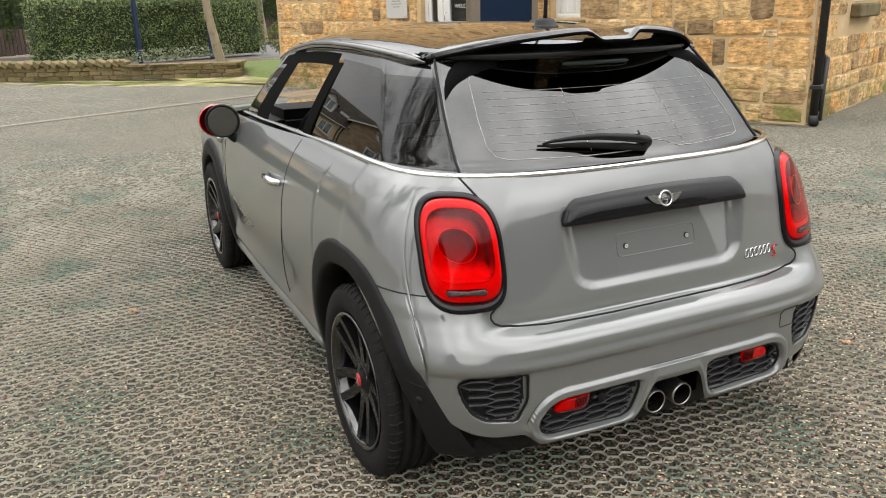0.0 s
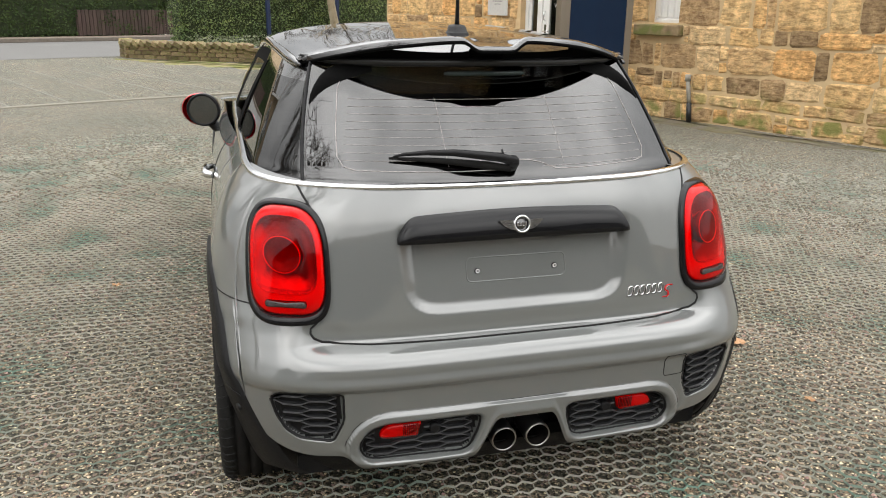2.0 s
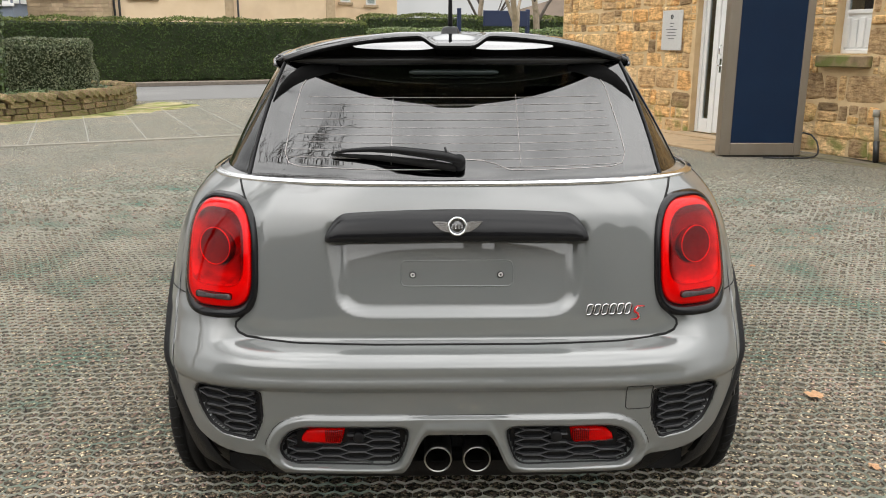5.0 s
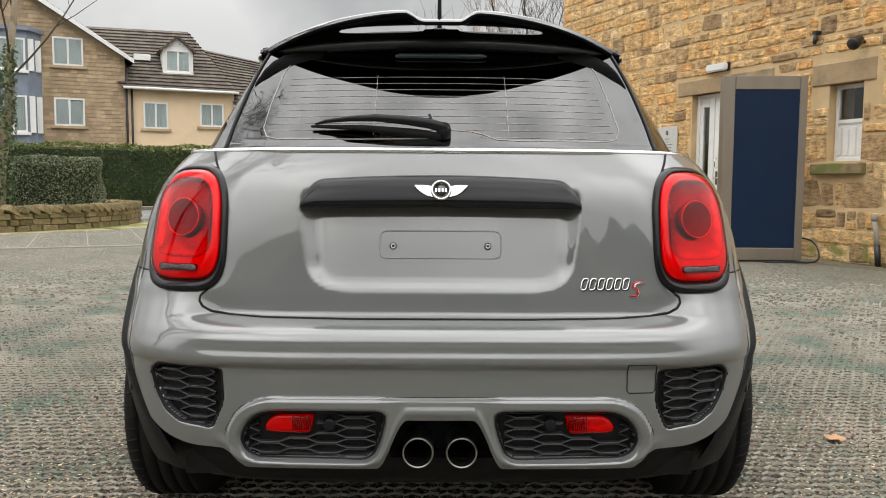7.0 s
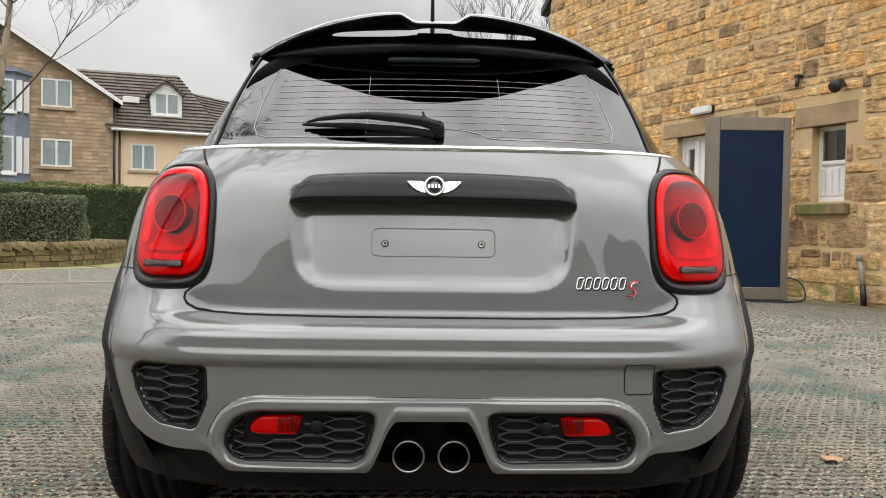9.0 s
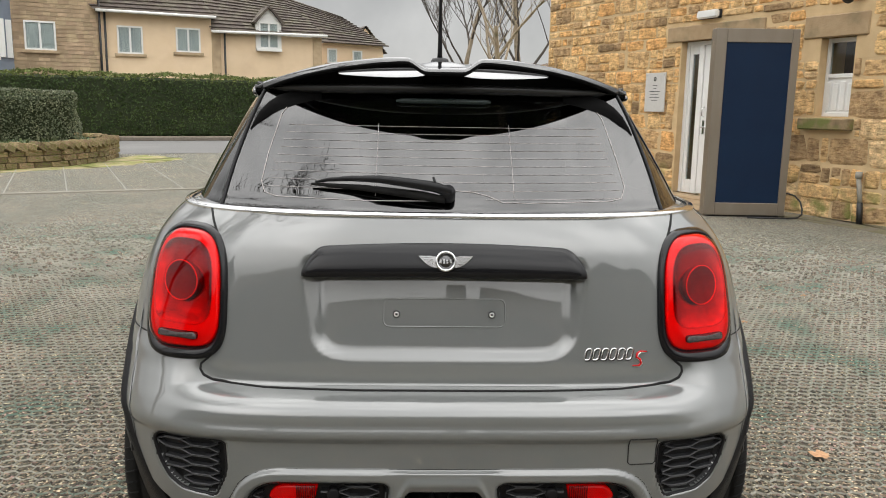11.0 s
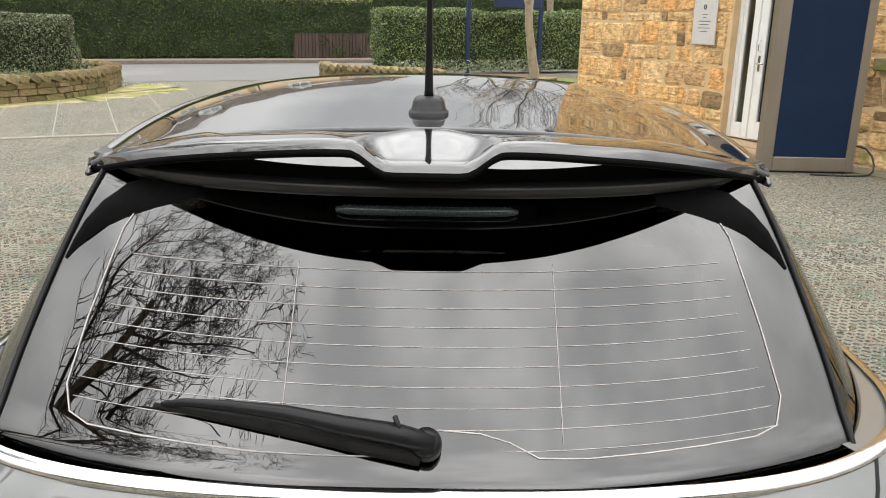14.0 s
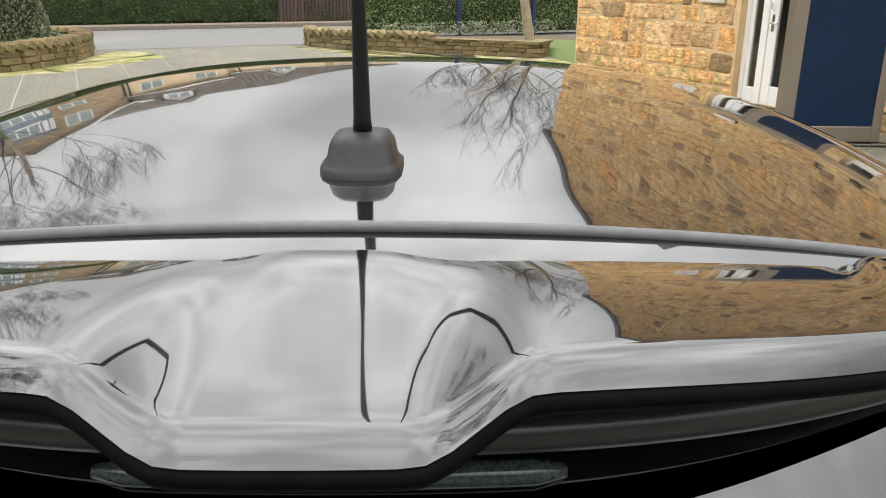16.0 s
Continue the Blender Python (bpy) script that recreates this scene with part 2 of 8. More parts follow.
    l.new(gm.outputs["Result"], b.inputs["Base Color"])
    nb, bp = n.new("ShaderNodeTexNoise"), n.new("ShaderNodeBump")
    nb.inputs["Scale"].default_value, nb.inputs["Detail"].default_value, nb.inputs["Roughness"].default_value = 22, 8, 0.7
    bp.inputs["Strength"].default_value, bp.inputs["Distance"].default_value = 1.0, 0.035
    l.new(geo, nb.inputs["Vector"])
    l.new(nb.outputs["Fac"], bp.inputs["Height"])
    l.new(bp.outputs["Normal"], b.inputs["Normal"])
    return m


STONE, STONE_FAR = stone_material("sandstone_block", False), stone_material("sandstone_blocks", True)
DRESSED = material("dressed_sandstone", (0.33, 0.23, 0.13), 0.9, colour2=(0.4, 0.29, 0.17), scale=9, bump=0.4, bump_scale=60, stain=(0.2, 0.16, 0.09), stain_scale=3)
MOSSY = material("mossy_stone", (0.15, 0.11, 0.06), 0.95, colour2=(0.3, 0.22, 0.12), scale=9, bump=0.9, bump_scale=50, per_object=0.35, stain=(0.16, 0.17, 0.05), stain_scale=5, stain_mid=0.54)
SLATE = material("roof_tile", (0.06, 0.047, 0.04), 0.85, colour2=(0.1, 0.08, 0.066), scale=2.5, bump=0.5, bump_scale=25, island=0.2, stain=(0.13, 0.115, 0.085), stain_scale=2.2, stain_mid=0.52)
CREAM = material("cream_render", (0.72, 0.55, 0.36), 0.9, colour2=(0.78, 0.61, 0.42), scale=2, bump=0.2, bump_scale=60, stain=(0.66, 0.5, 0.33), stain_scale=0.6)
BUFF = material("buff_coursed_stone", (0.36, 0.265, 0.165), 0.9, colour2=(0.47, 0.36, 0.235), scale=6, bump=0.5, bump_scale=30, island=0.22, stain=(0.3, 0.22, 0.14), stain_scale=1.5)
BUFF_JOINT = material("buff_mortar", (0.36, 0.28, 0.19), 0.95, colour2=(0.4, 0.31, 0.21), scale=8)
WHITE = material("white_frame", (0.78, 0.78, 0.76), 0.4, colour2=(0.72, 0.72, 0.7), scale=6, bump=0.05, bump_scale=80)
LEAD = material("lead_panel", (0.17, 0.2, 0.26), 0.6, colour2=(0.22, 0.26, 0.32), scale=3)
CURTAIN = material("net_curtain", (0.8, 0.82, 0.8), 0.9, colour2=(0.5, 0.53, 0.53), scale=26, stretch=(1, 1, 0.05))
GREY_WALL = material("grey_house_wall", (0.13, 0.125, 0.115), 0.9, colour2=(0.18, 0.172, 0.158), scale=3, bump=0.3, bump_scale=30)
# the dimness of the unlit rooms is put into this dark colour
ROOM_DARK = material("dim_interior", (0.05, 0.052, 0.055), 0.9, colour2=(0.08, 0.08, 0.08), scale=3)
NAVY = material("navy_panel", (0.003, 0.014, 0.042), 0.4, colour2=(0.004, 0.018, 0.05), scale=3, coat=0.1, coat_rough=0.15, spec=0.25)
NAVY_PAINT = material("navy_post", (0.012, 0.025, 0.075), 0.4, colour2=(0.016, 0.03, 0.085), scale=8)
BRONZE = material("weathered_steel_frame", (0.27, 0.23, 0.185), 0.42, 0.75, (0.33, 0.29, 0.24), 5, stretch=(1, 1, 0.3))
PLAQUE = material("brushed_plaque", (0.6, 0.59, 0.56), 0.5, 0.15, (0.54, 0.53, 0.51), 30)
INK = material("dark_ink", (0.06, 0.06, 0.06), 0.6)
BLACK_IRON = material("black_iron", (0.012, 0.012, 0.012), 0.45, colour2=(0.02, 0.02, 0.02), scale=30, bump=0.2, bump_scale=90)
ASPHALT = material("road_asphalt", (0.12, 0.117, 0.112), 0.85, colour2=(0.15, 0.146, 0.14), scale=60, bump=0.3, bump_scale=200, stain=(0.17, 0.165, 0.158), stain_scale=0.35)
KERB = material("kerb_stone", (0.14, 0.12, 0.1), 0.9, colour2=(0.2, 0.17, 0.14), scale=12, bump=0.3, bump_scale=60)
FOOTWAY = material("brown_footway", (0.16, 0.12, 0.095), 0.95, colour2=(0.22, 0.17, 0.13), scale=8, bump=0.3, bump_scale=70)
CONCRETE = material("concrete_edging", (0.26, 0.24, 0.2), 0.95, colour2=(0.33, 0.31, 0.26), scale=14, bump=0.4, bump_scale=70)
MOSS = material("moss", (0.13, 0.15, 0.035), 0.95, colour2=(0.27, 0.27, 0.075), scale=11, bump=0.9, bump_scale=90, stain=(0.4, 0.32, 0.19), stain_scale=2.2, stain_mid=0.52)
MOSS_DULL = material("dull_moss_and_grit", (0.09, 0.092, 0.045), 0.95, colour2=(0.2, 0.17, 0.1), scale=16, bump=0.9, bump_scale=90, stain=(0.15, 0.13, 0.1), stain_scale=5, stain_mid=0.5)
LAWN = material("lawn", (0.07, 0.11, 0.022), 0.95, colour2=(0.15, 0.18, 0.05), scale=14, bump=0.9, bump_scale=120)
SOIL = material("leaf_litter", (0.07, 0.05, 0.03), 0.98, colour2=(0.15, 0.11, 0.07), scale=20, bump=0.9, bump_scale=80)
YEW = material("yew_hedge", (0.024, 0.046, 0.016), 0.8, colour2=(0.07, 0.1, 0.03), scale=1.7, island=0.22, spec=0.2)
YEW_PALE = material("yew_pale_leaf", (0.090, 0.120, 0.033), 0.8, colour2=(0.165, 0.188, 0.060), scale=2.5, island=0.4, spec=0.2)
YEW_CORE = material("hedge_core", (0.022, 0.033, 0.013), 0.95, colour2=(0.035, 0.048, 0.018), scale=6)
PRIVET = material("glossy_hedge_leaf", (0.058, 0.105, 0.028), 0.45, colour2=(0.19, 0.25, 0.075), scale=2.2, island=0.5)
LAUREL = material("grey_green_leaf", (0.085, 0.112, 0.056), 0.55, colour2=(0.2, 0.22, 0.125), scale=3.0, island=0.4)
IVY = material("ivy_leaf", (0.030, 0.060, 0.018), 0.45, colour2=(0.105, 0.150, 0.045), scale=6, island=0.5)
BARK = material("smooth_bark", (0.24, 0.19, 0.13), 0.9, colour2=(0.36, 0.3, 0.22), scale=7, bump=0.6, bump_scale=40, stain=(0.14, 0.12, 0.07), stain_scale=4, stretch=(1, 1, 0.4))
TWIG = material("bare_twig", (0.05, 0.042, 0.034), 0.9, colour2=(0.1, 0.083, 0.068), scale=6)
WOODS = material("winter_woodland", (0.13, 0.105, 0.085), 1.0, colour2=(0.19, 0.15, 0.12), scale=0.25, spec=0.0, bump=1.0, bump_scale=1.5)
FENCE = material("brown_fence_board", (0.045, 0.03, 0.024), 0.85, colour2=(0.075, 0.05, 0.04), scale=9, per_object=0.25, stretch=(1, 1, 0.15))
GRID_PLASTIC = material("paving_grid_plastic", (0.5, 0.48, 0.41), 0.65, colour2=(0.23, 0.235, 0.195), scale=2.5, stain=(0.15, 0.25, 0.20), stain_scale=2.6, stain_mid=0.58)
JOINT = material("grey_paving_joint", (0.27, 0.26, 0.23), 0.95, colour2=(0.33, 0.32, 0.28), scale=14, bump=0.4, bump_scale=70)
LEAF_DRY = material("dry_leaf", (0.4, 0.22, 0.11), 0.8, colour2=(0.5, 0.3, 0.16), scale=40)


def gravel_material():
    """Grit between a plastic grid: many small stones of mixed colour with damp and mossy areas."""
    m = bpy.data.materials.new("gravel")
    m.use_nodes = True
    n, l = m.node_tree.nodes, m.node_tree.links
    b = n["Principled BSDF"]
    b.inputs["Roughness"].default_value = 0.85
    b.inputs["Specular IOR Level"].default_value = 0.35
    co = n.new("ShaderNodeTexCoord").outputs["Object"]
    vo, rp = n.new("ShaderNodeTexVoronoi"), n.new("ShaderNodeValToRGB")
    vo.inputs["Scale"].default_value = 120
    sp = n.new("ShaderNodeSeparateColor")
    e = rp.color_ramp.elements
    e[0].position, e[0].color = 0.0, (0.02, 0.019, 0.016, 1)
    e[1].position, e[1].color = 1.0, (0.7, 0.62, 0.5, 1)
    for p, c in ((0.35, (0.075, 0.07, 0.058, 1)), (0.62, (0.15, 0.14, 0.12, 1)), (0.8, (0.24, 0.17, 0.13, 1)), (0.92, (0.40, 0.37, 0.32, 1))):
        x = e.new(p)
        x.color = c
    l.new(co, vo.inputs["Vector"])
    l.new(vo.outputs["Color"], sp.inputs["Color"])
    l.new(sp.outputs["Red"], rp.inputs["Fac"])
    big, brp, mx = n.new("ShaderNodeTexNoise"), n.new("ShaderNodeValToRGB"), n.new("ShaderNodeMix")
    mx.data_type, mx.blend_type = "RGBA", "MULTIPLY"
    mx.inputs["Factor"].default_value = 1.0
    big.inputs["Scale"].default_value, big.inputs["Detail"].default_value = 0.9, 7
    brp.color_ramp.elements[0].position, brp.color_ramp.elements[0].color = 0.34, (0.78, 0.85, 0.75, 1)
    brp.color_ramp.elements[1].position, brp.color_ramp.elements[1].color = 0.66, (1.32, 1.26, 1.14, 1)
    l.new(co, big.inputs["Vector"])
    l.new(big.outputs["Fac"], brp.inputs["Fac"])
    l.new(rp.outputs["Color"], mx.inputs["A"])
    l.new(brp.outputs["Color"], mx.inputs["B"])
    spk, srp, smx = n.new("ShaderNodeTexNoise"), n.new("ShaderNodeValToRGB"), n.new("ShaderNodeMix")
    smx.data_type, smx.blend_type = "RGBA", "MULTIPLY"
    smx.inputs["Factor"].default_value = 1.0
    spk.inputs["Scale"].default_value, spk.inputs["Detail"].default_value, spk.inputs["Roughness"].default_value = 60, 5, 0.8
    srp.color_ramp.elements[0].position, srp.color_ramp.elements[0].color = 0.4, (0.3, 0.3, 0.3, 1)
    srp.color_ramp.elements[1].position, srp.color_ramp.elements[1].color = 0.6, (1.55, 1.48, 1.36, 1)
    l.new(co, spk.inputs["Vector"])
    l.new(spk.outputs["Fac"], srp.inputs["Fac"])
    l.new(mx.outputs["Result"], smx.inputs["A"])
    l.new(srp.outputs["Color"], smx.inputs["B"])
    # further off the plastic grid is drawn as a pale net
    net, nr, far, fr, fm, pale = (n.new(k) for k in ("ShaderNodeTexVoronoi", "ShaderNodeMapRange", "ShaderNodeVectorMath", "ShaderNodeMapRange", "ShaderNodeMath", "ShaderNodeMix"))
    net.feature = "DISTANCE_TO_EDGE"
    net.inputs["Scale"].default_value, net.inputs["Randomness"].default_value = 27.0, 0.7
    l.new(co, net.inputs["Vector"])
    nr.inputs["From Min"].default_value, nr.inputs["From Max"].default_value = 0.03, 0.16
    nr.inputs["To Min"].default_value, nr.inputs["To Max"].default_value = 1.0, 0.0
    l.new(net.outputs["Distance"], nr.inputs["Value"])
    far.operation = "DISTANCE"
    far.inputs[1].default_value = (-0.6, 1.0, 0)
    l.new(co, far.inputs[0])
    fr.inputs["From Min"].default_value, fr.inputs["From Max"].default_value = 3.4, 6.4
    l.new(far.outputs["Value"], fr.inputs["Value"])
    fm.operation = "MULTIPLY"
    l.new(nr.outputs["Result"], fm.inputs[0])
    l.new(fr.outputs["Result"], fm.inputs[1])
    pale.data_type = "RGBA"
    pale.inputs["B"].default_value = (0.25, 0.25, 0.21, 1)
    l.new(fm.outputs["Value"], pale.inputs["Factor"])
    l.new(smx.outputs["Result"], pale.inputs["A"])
    l.new(pale.outputs["Result"], b.inputs["Base Color"])
    bp = n.new("ShaderNodeBump")
    bp.inputs["Strength"].default_value, bp.inputs["Distance"].default_value = 1.0, 0.012
    bp.invert = True
    l.new(vo.outputs["Distance"], bp.inputs["Height"])
    l.new(bp.outputs["Normal"], b.inputs["Normal"])
    return m


GRAVEL = gravel_material()
PEBBLE = material("loose_grit", (0.06, 0.05, 0.041), 0.85, colour2=(0.34, 0.25, 0.19), scale=1.5, island=0.9, bump=0.3, bump_scale=200)


# ---- mesh helpers ----
SITE = pose(0, 0, 0, 0, 0, 24)


def mesh_object(name, verts, faces, mat, parent=None, smooth=False, m=None):
    me = bpy.data.meshes.new(name)
    me.from_pydata([tuple(v) for v in verts], [], [tuple(f) for f in faces])
    me.materials.append(mat)
    if smooth:
        me.shade_smooth()
    me.update()
    ob = new(name, me)
    if parent is not None:
        ob.parent = parent
    if m is not None:
        ob.matrix_world = m
    return ob


def part(name, bm, mat, parent=None, label="", smooth=False, m=None):
    """Links a bmesh as one mesh object under a thing or a part."""
    me = bpy.data.meshes.new(name)
    bm.normal_update()
    bm.to_mesh(me)
    bm.free()
    me.materials.append(mat)
    if smooth:
        me.shade_smooth()
    ob = new(name, me)
    if parent is not None:
        ob.parent = parent
    if m is not None:
        ob.matrix_basis = m
    return tagged(ob, label)


def thing(name, label, category, m=None, group="", kind=""):
    ob = new(name)
    ob.empty_display_size = 0.1
    if m is not None:
        ob.matrix_basis = m
    return tagged(ob, label, category, group, kind)


def box(x0, x1, y0, y1, z0, z1, bevel=0.0, seg=1):
    bm = bmesh.new()
    bmesh.ops.create_cube(bm, size=1)
    for v in bm.verts:
        v.co = Vector(((x0 + x1) / 2 + v.co.x * (x1 - x0), (y0 + y1) / 2 + v.co.y * (y1 - y0), (z0 + z1) / 2 + v.co.z * (z1 - z0)))
    if bevel:
        bmesh.ops.bevel(bm, geom=bm.edges[:], offset=bevel, segments=seg, affect="EDGES")
    return bm


def boxes(rows, bevel=0.0):
    bm = bmesh.new()
    for r in rows:
        b = box(*r, bevel=bevel)
        me = bpy.data.meshes.new("tmp")
        b.to_mesh(me)
        b.free()
        bm.from_mesh(me)
        bpy.data.meshes.remove(me)
    return bm


def tube(points, radius, sides=8, closed=False, cap=True):
    """Vertices and faces of a round bar along points; radius may be a list."""
    pts = [Vector(p) for p in points]
    k = len(pts)
    rad = [radius] * k if isinstance(radius, (int, float)) else list(radius)
    verts, faces = [], []
    side = None
    for i, p in enumerate(pts):
        a = pts[i - 1] if i > 0 else (pts[-1] if closed else p)
        b = pts[(i + 1) % k] if (i < k - 1 or closed) else p
        d = (b - a).normalized() if (b - a).length > 1e-9 else Vector((0, 0, 1))
        if side is None:
            side = d.cross(Vector((0, 0, 1)))
            if side.length < 0.05:
                side = d.cross(Vector((1, 0, 0)))
        side = (side - d * side.dot(d)).normalized()
        up = side.cross(d)
        for j in range(sides):
            t = 2 * math.pi * j / sides
            verts.append(p + (side * math.cos(t) + up * math.sin(t)) * rad[i])
    for i in range(k if closed else k - 1):
        for j in range(sides):
            n0, n1 = i * sides, ((i + 1) % k) * sides
            faces.append((n0 + j, n0 + (j + 1) % sides, n1 + (j + 1) % sides, n1 + j))
    if cap and not closed:
        faces.append(tuple(reversed(range(sides))))
        faces.append(tuple(range((k - 1) * sides, k * sides)))
    return verts, faces


def bar(name, points, radius, mat, parent=None, sides=8, closed=False, label="", m=None, smooth=True):
    v, f = tube(points, radius, sides, closed)
    ob = mesh_object(name, v, f, mat, parent, smooth)
    if m is not None:
        ob.matrix_basis = m
    return tagged(ob, label)


def prism(outline, depth0, depth1, axis="y"):
    """A plate of a 2D outline (u, z) pushed out along an axis."""
    bm = bmesh.new()
    def at(p, d):
        return (p[0], d, p[1]) if axis == "y" else (d, p[0], p[1]) if axis == "x" else (p[0], p[1], d)
    a = [bm.verts.new(at(p, depth0)) for p in outline]
    b = [bm.verts.new(at(p, depth1)) for p in outline]
    k = len(outline)
    bm.faces.new(a)
    bm.faces.new(list(reversed(b)))
    for i in range(k):
        bm.faces.new((a[i], b[i], b[(i + 1) % k], a[(i + 1) % k]))
    bmesh.ops.recalc_face_normals(bm, faces=bm.faces[:])
    return bm


def leaves(name, centres, normals, size, mat, parent=None, jitter=0.7, seed=1, label="", kind="", m=None):
    """Many small folded leaves at the given places, one mesh."""
    rng = np.random.default_rng(seed)
    c = np.asarray(centres, float)
    k = len(c)
    nrm = np.asarray(normals, float) + rng.normal(0, jitter, (k, 3))
    nrm /= np.linalg.norm(nrm, axis=1)[:, None] + 1e-9
    ref = rng.normal(0, 1, (k, 3))
    t = np.cross(nrm, ref)
    t /= np.linalg.norm(t, axis=1)[:, None] + 1e-9
    b = np.cross(nrm, t)
    s = (size * rng.uniform(0.6, 1.35, k))[:, None]
    v = np.stack([c - t * s, c + b * s * 0.5 + nrm * s * 0.12, c + t * s, c - b * s * 0.5 + nrm * s * 0.12], 1).reshape(-1, 3)
    i = np.arange(k)[:, None] * 4
    f = np.concatenate([i + [0, 1, 2], i + [0, 2, 3]], 0)
    ob = mesh_object(name, v, f, mat, parent)
    if m is not None:
        ob.matrix_basis = m
    return tagged(ob, label, kind=kind)

# ---- ground, road, beds ----
def sheet(name, x0, x1, y0, y1, z, mat, label, category, m=SITE, nx=1, ny=1, kind="structure"):
    v = [(x0 + (x1 - x0) * i / nx, y0 + (y1 - y0) * j / ny, z) for j in range(ny + 1) for i in range(nx + 1)]
    f = [(j * (nx + 1) + i, j * (nx + 1) + i + 1, (j + 1) * (nx + 1) + i + 1, (j + 1) * (nx + 1) + i) for j in range(ny) for i in range(nx)]
    ob = mesh_object(name, v, f, mat, m=m)
    return tagged(ob, label, category, kind=kind)


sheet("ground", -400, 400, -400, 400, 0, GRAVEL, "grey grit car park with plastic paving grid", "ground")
sheet("road", -60, 60, 19.2, 26.3, 0.006, ASPHALT, "pale grey asphalt road along the hedge", "road")
tagged(part("kerb", box(-60, 60, 26.3, 26.45, 0, 0.13, 0.015), KERB, m=SITE), "dark stone kerb along the road", "kerb", kind="structure")
tagged(part("pavement", box(-60, 60, 26.45, 27.6, 0, 0.11), FOOTWAY, m=SITE), "brown footway between kerb and hedge", "pavement", kind="structure")
tagged(part("edging", box(-9, 6.4, 10.36, 10.44, -0.02, 0.022, 0.006), CONCRETE, m=SITE), "narrow concrete edging strip across the car park", "edging", kind="structure")


def blob_patch(name, outline, z, mat, label, category, amp=0.18, seed=3):
    """A thin patch on the ground with an uneven rim, highest in its middle."""
    rng = random.Random(seed)
    pts = []
    k = len(outline)
    for i in range(k):
        a, b = Vector(outline[i]), Vector(outline[(i + 1) % k])
        for j in range(8):
            p = a.lerp(b, j / 8)
            pts.append((p.x + rng.uniform(-amp, amp), p.y + rng.uniform(-amp, amp)))
    cx, cy = sum(p[0] for p in pts) / len(pts), sum(p[1] for p in pts) / len(pts)
    verts = [(cx, cy, z)]
    for s, h in ((0.4, z), (0.8, z * 0.8), (1.0, 0.002)):
        verts += [(cx + (p[0] - cx) * s, cy + (p[1] - cy) * s, h) for p in pts]
    n, faces = len(pts), []
    for i in range(n):
        faces.append((0, 1 + i, 1 + (i + 1) % n))
        for r in range(2):
            faces.append((1 + r * n + i, 1 + (r + 1) * n + i, 1 + (r + 1) * n + (i + 1) % n, 1 + r * n + (i + 1) % n))
    return tagged(mesh_object(name, verts, faces, mat, smooth=True), label, category, kind="structure")


def bed_wall(name, line, height, label, coping, seed):
    """A low dry-stone wall along a line: courses of rough stones under a row of cope stones, each one a part."""
    rng = random.Random(seed)
    top = thing(name, label, "low wall", kind="structure")
    pts = [Vector((*p, 0)) for p in line]
    lens = [(pts[i + 1] - pts[i]).length for i in range(len(pts) - 1)]
    total = sum(lens)

    def at(d):
        for i, s in enumerate(lens):
            if d <= s or i == len(lens) - 1:
                return pts[i].lerp(pts[i + 1], d / s), (pts[i + 1] - pts[i]).normalized()
            d -= s
    core_v, core_f = [], []
    steps = 24
    for i in range(steps + 1):
        p, d = at(total * i / steps)
        nrm = Vector((-d.y, d.x, 0))
        for a, z in ((-0.1, -0.02), (-0.1, height - 0.03), (0.1, height - 0.03), (0.1, -0.02)):
            core_v.append(p + nrm * a + Vector((0, 0, z)))
    for i in range(steps):
        for j in range(4):
            core_f.append((i * 4 + j, i * 4 + (j + 1) % 4, (i + 1) * 4 + (j + 1) % 4, (i + 1) * 4 + j))
    mesh_object("core", core_v, core_f, SOIL, top)
    z, rows = 0.0, 3
    h = height / rows
    for r in range(rows):
        d = rng.uniform(-0.1, 0)
        while d < total:
            s = rng.uniform(0.16, 0.42)
            p, dr = at(min(max(d + s / 2, 0), total))
            ob = new("stone", rng.choice(STONES))
            ob.parent = top
            ob.matrix_basis = Matrix.Translation(p + Vector((0, 0, z + h / 2))) @ Matrix.Rotation(math.atan2(dr.y, dr.x), 4, "Z") @ Matrix.Diagonal((s * 0.97, 0.24 + rng.uniform(0, 0.03), h * 0.95, 1))
            d += s
        z += h
    d = 0
    while d < total - 0.02:
        s = rng.uniform(0.16, 0.24) if coping == "upright" else rng.uniform(0.5, 0.75)
        p, dr = at(min(d + s / 2, total))
        ob = new("cope_stone", rng.choice(STONES))
        ob.parent = top
        tilt = rng.uniform(0.25, 0.55) if coping == "upright" else 0
        hh = 0.13 if coping == "upright" else 0.06
        ob.matrix_basis = Matrix.Translation(p + Vector((0, 0, height + hh / 2 - 0.012))) @ Matrix.Rotation(math.atan2(dr.y, dr.x), 4, "Z") @ Matrix.Rotation(tilt, 4, "Y") @ Matrix.Diagonal((s * 0.93, 0.32, hh, 1))
        d += s
    return top


def stone_variants(count, seed, mat, bevel=0.085, jitter=0.035):
    """Unit stones, 1 x 1 x 1 about the origin, with worn corners and an uneven face on all sides."""
    rng = random.Random(seed)
    out = []
    for _ in range(count):
        bm = bmesh.new()
        bmesh.ops.create_cube(bm, size=1)
        bmesh.ops.bevel(bm, geom=bm.edges[:], offset=bevel, segments=1, affect="EDGES")
        for v in bm.verts:
            v.co += Vector((rng.uniform(-jitter, jitter), rng.uniform(-0.06, 0.06), rng.uniform(-jitter, jitter)))
        me = bpy.data.meshes.new("stone")
        bm.to_mesh(me)
        bm.free()
        me.materials.append(mat)
        out.append(me)
    return out


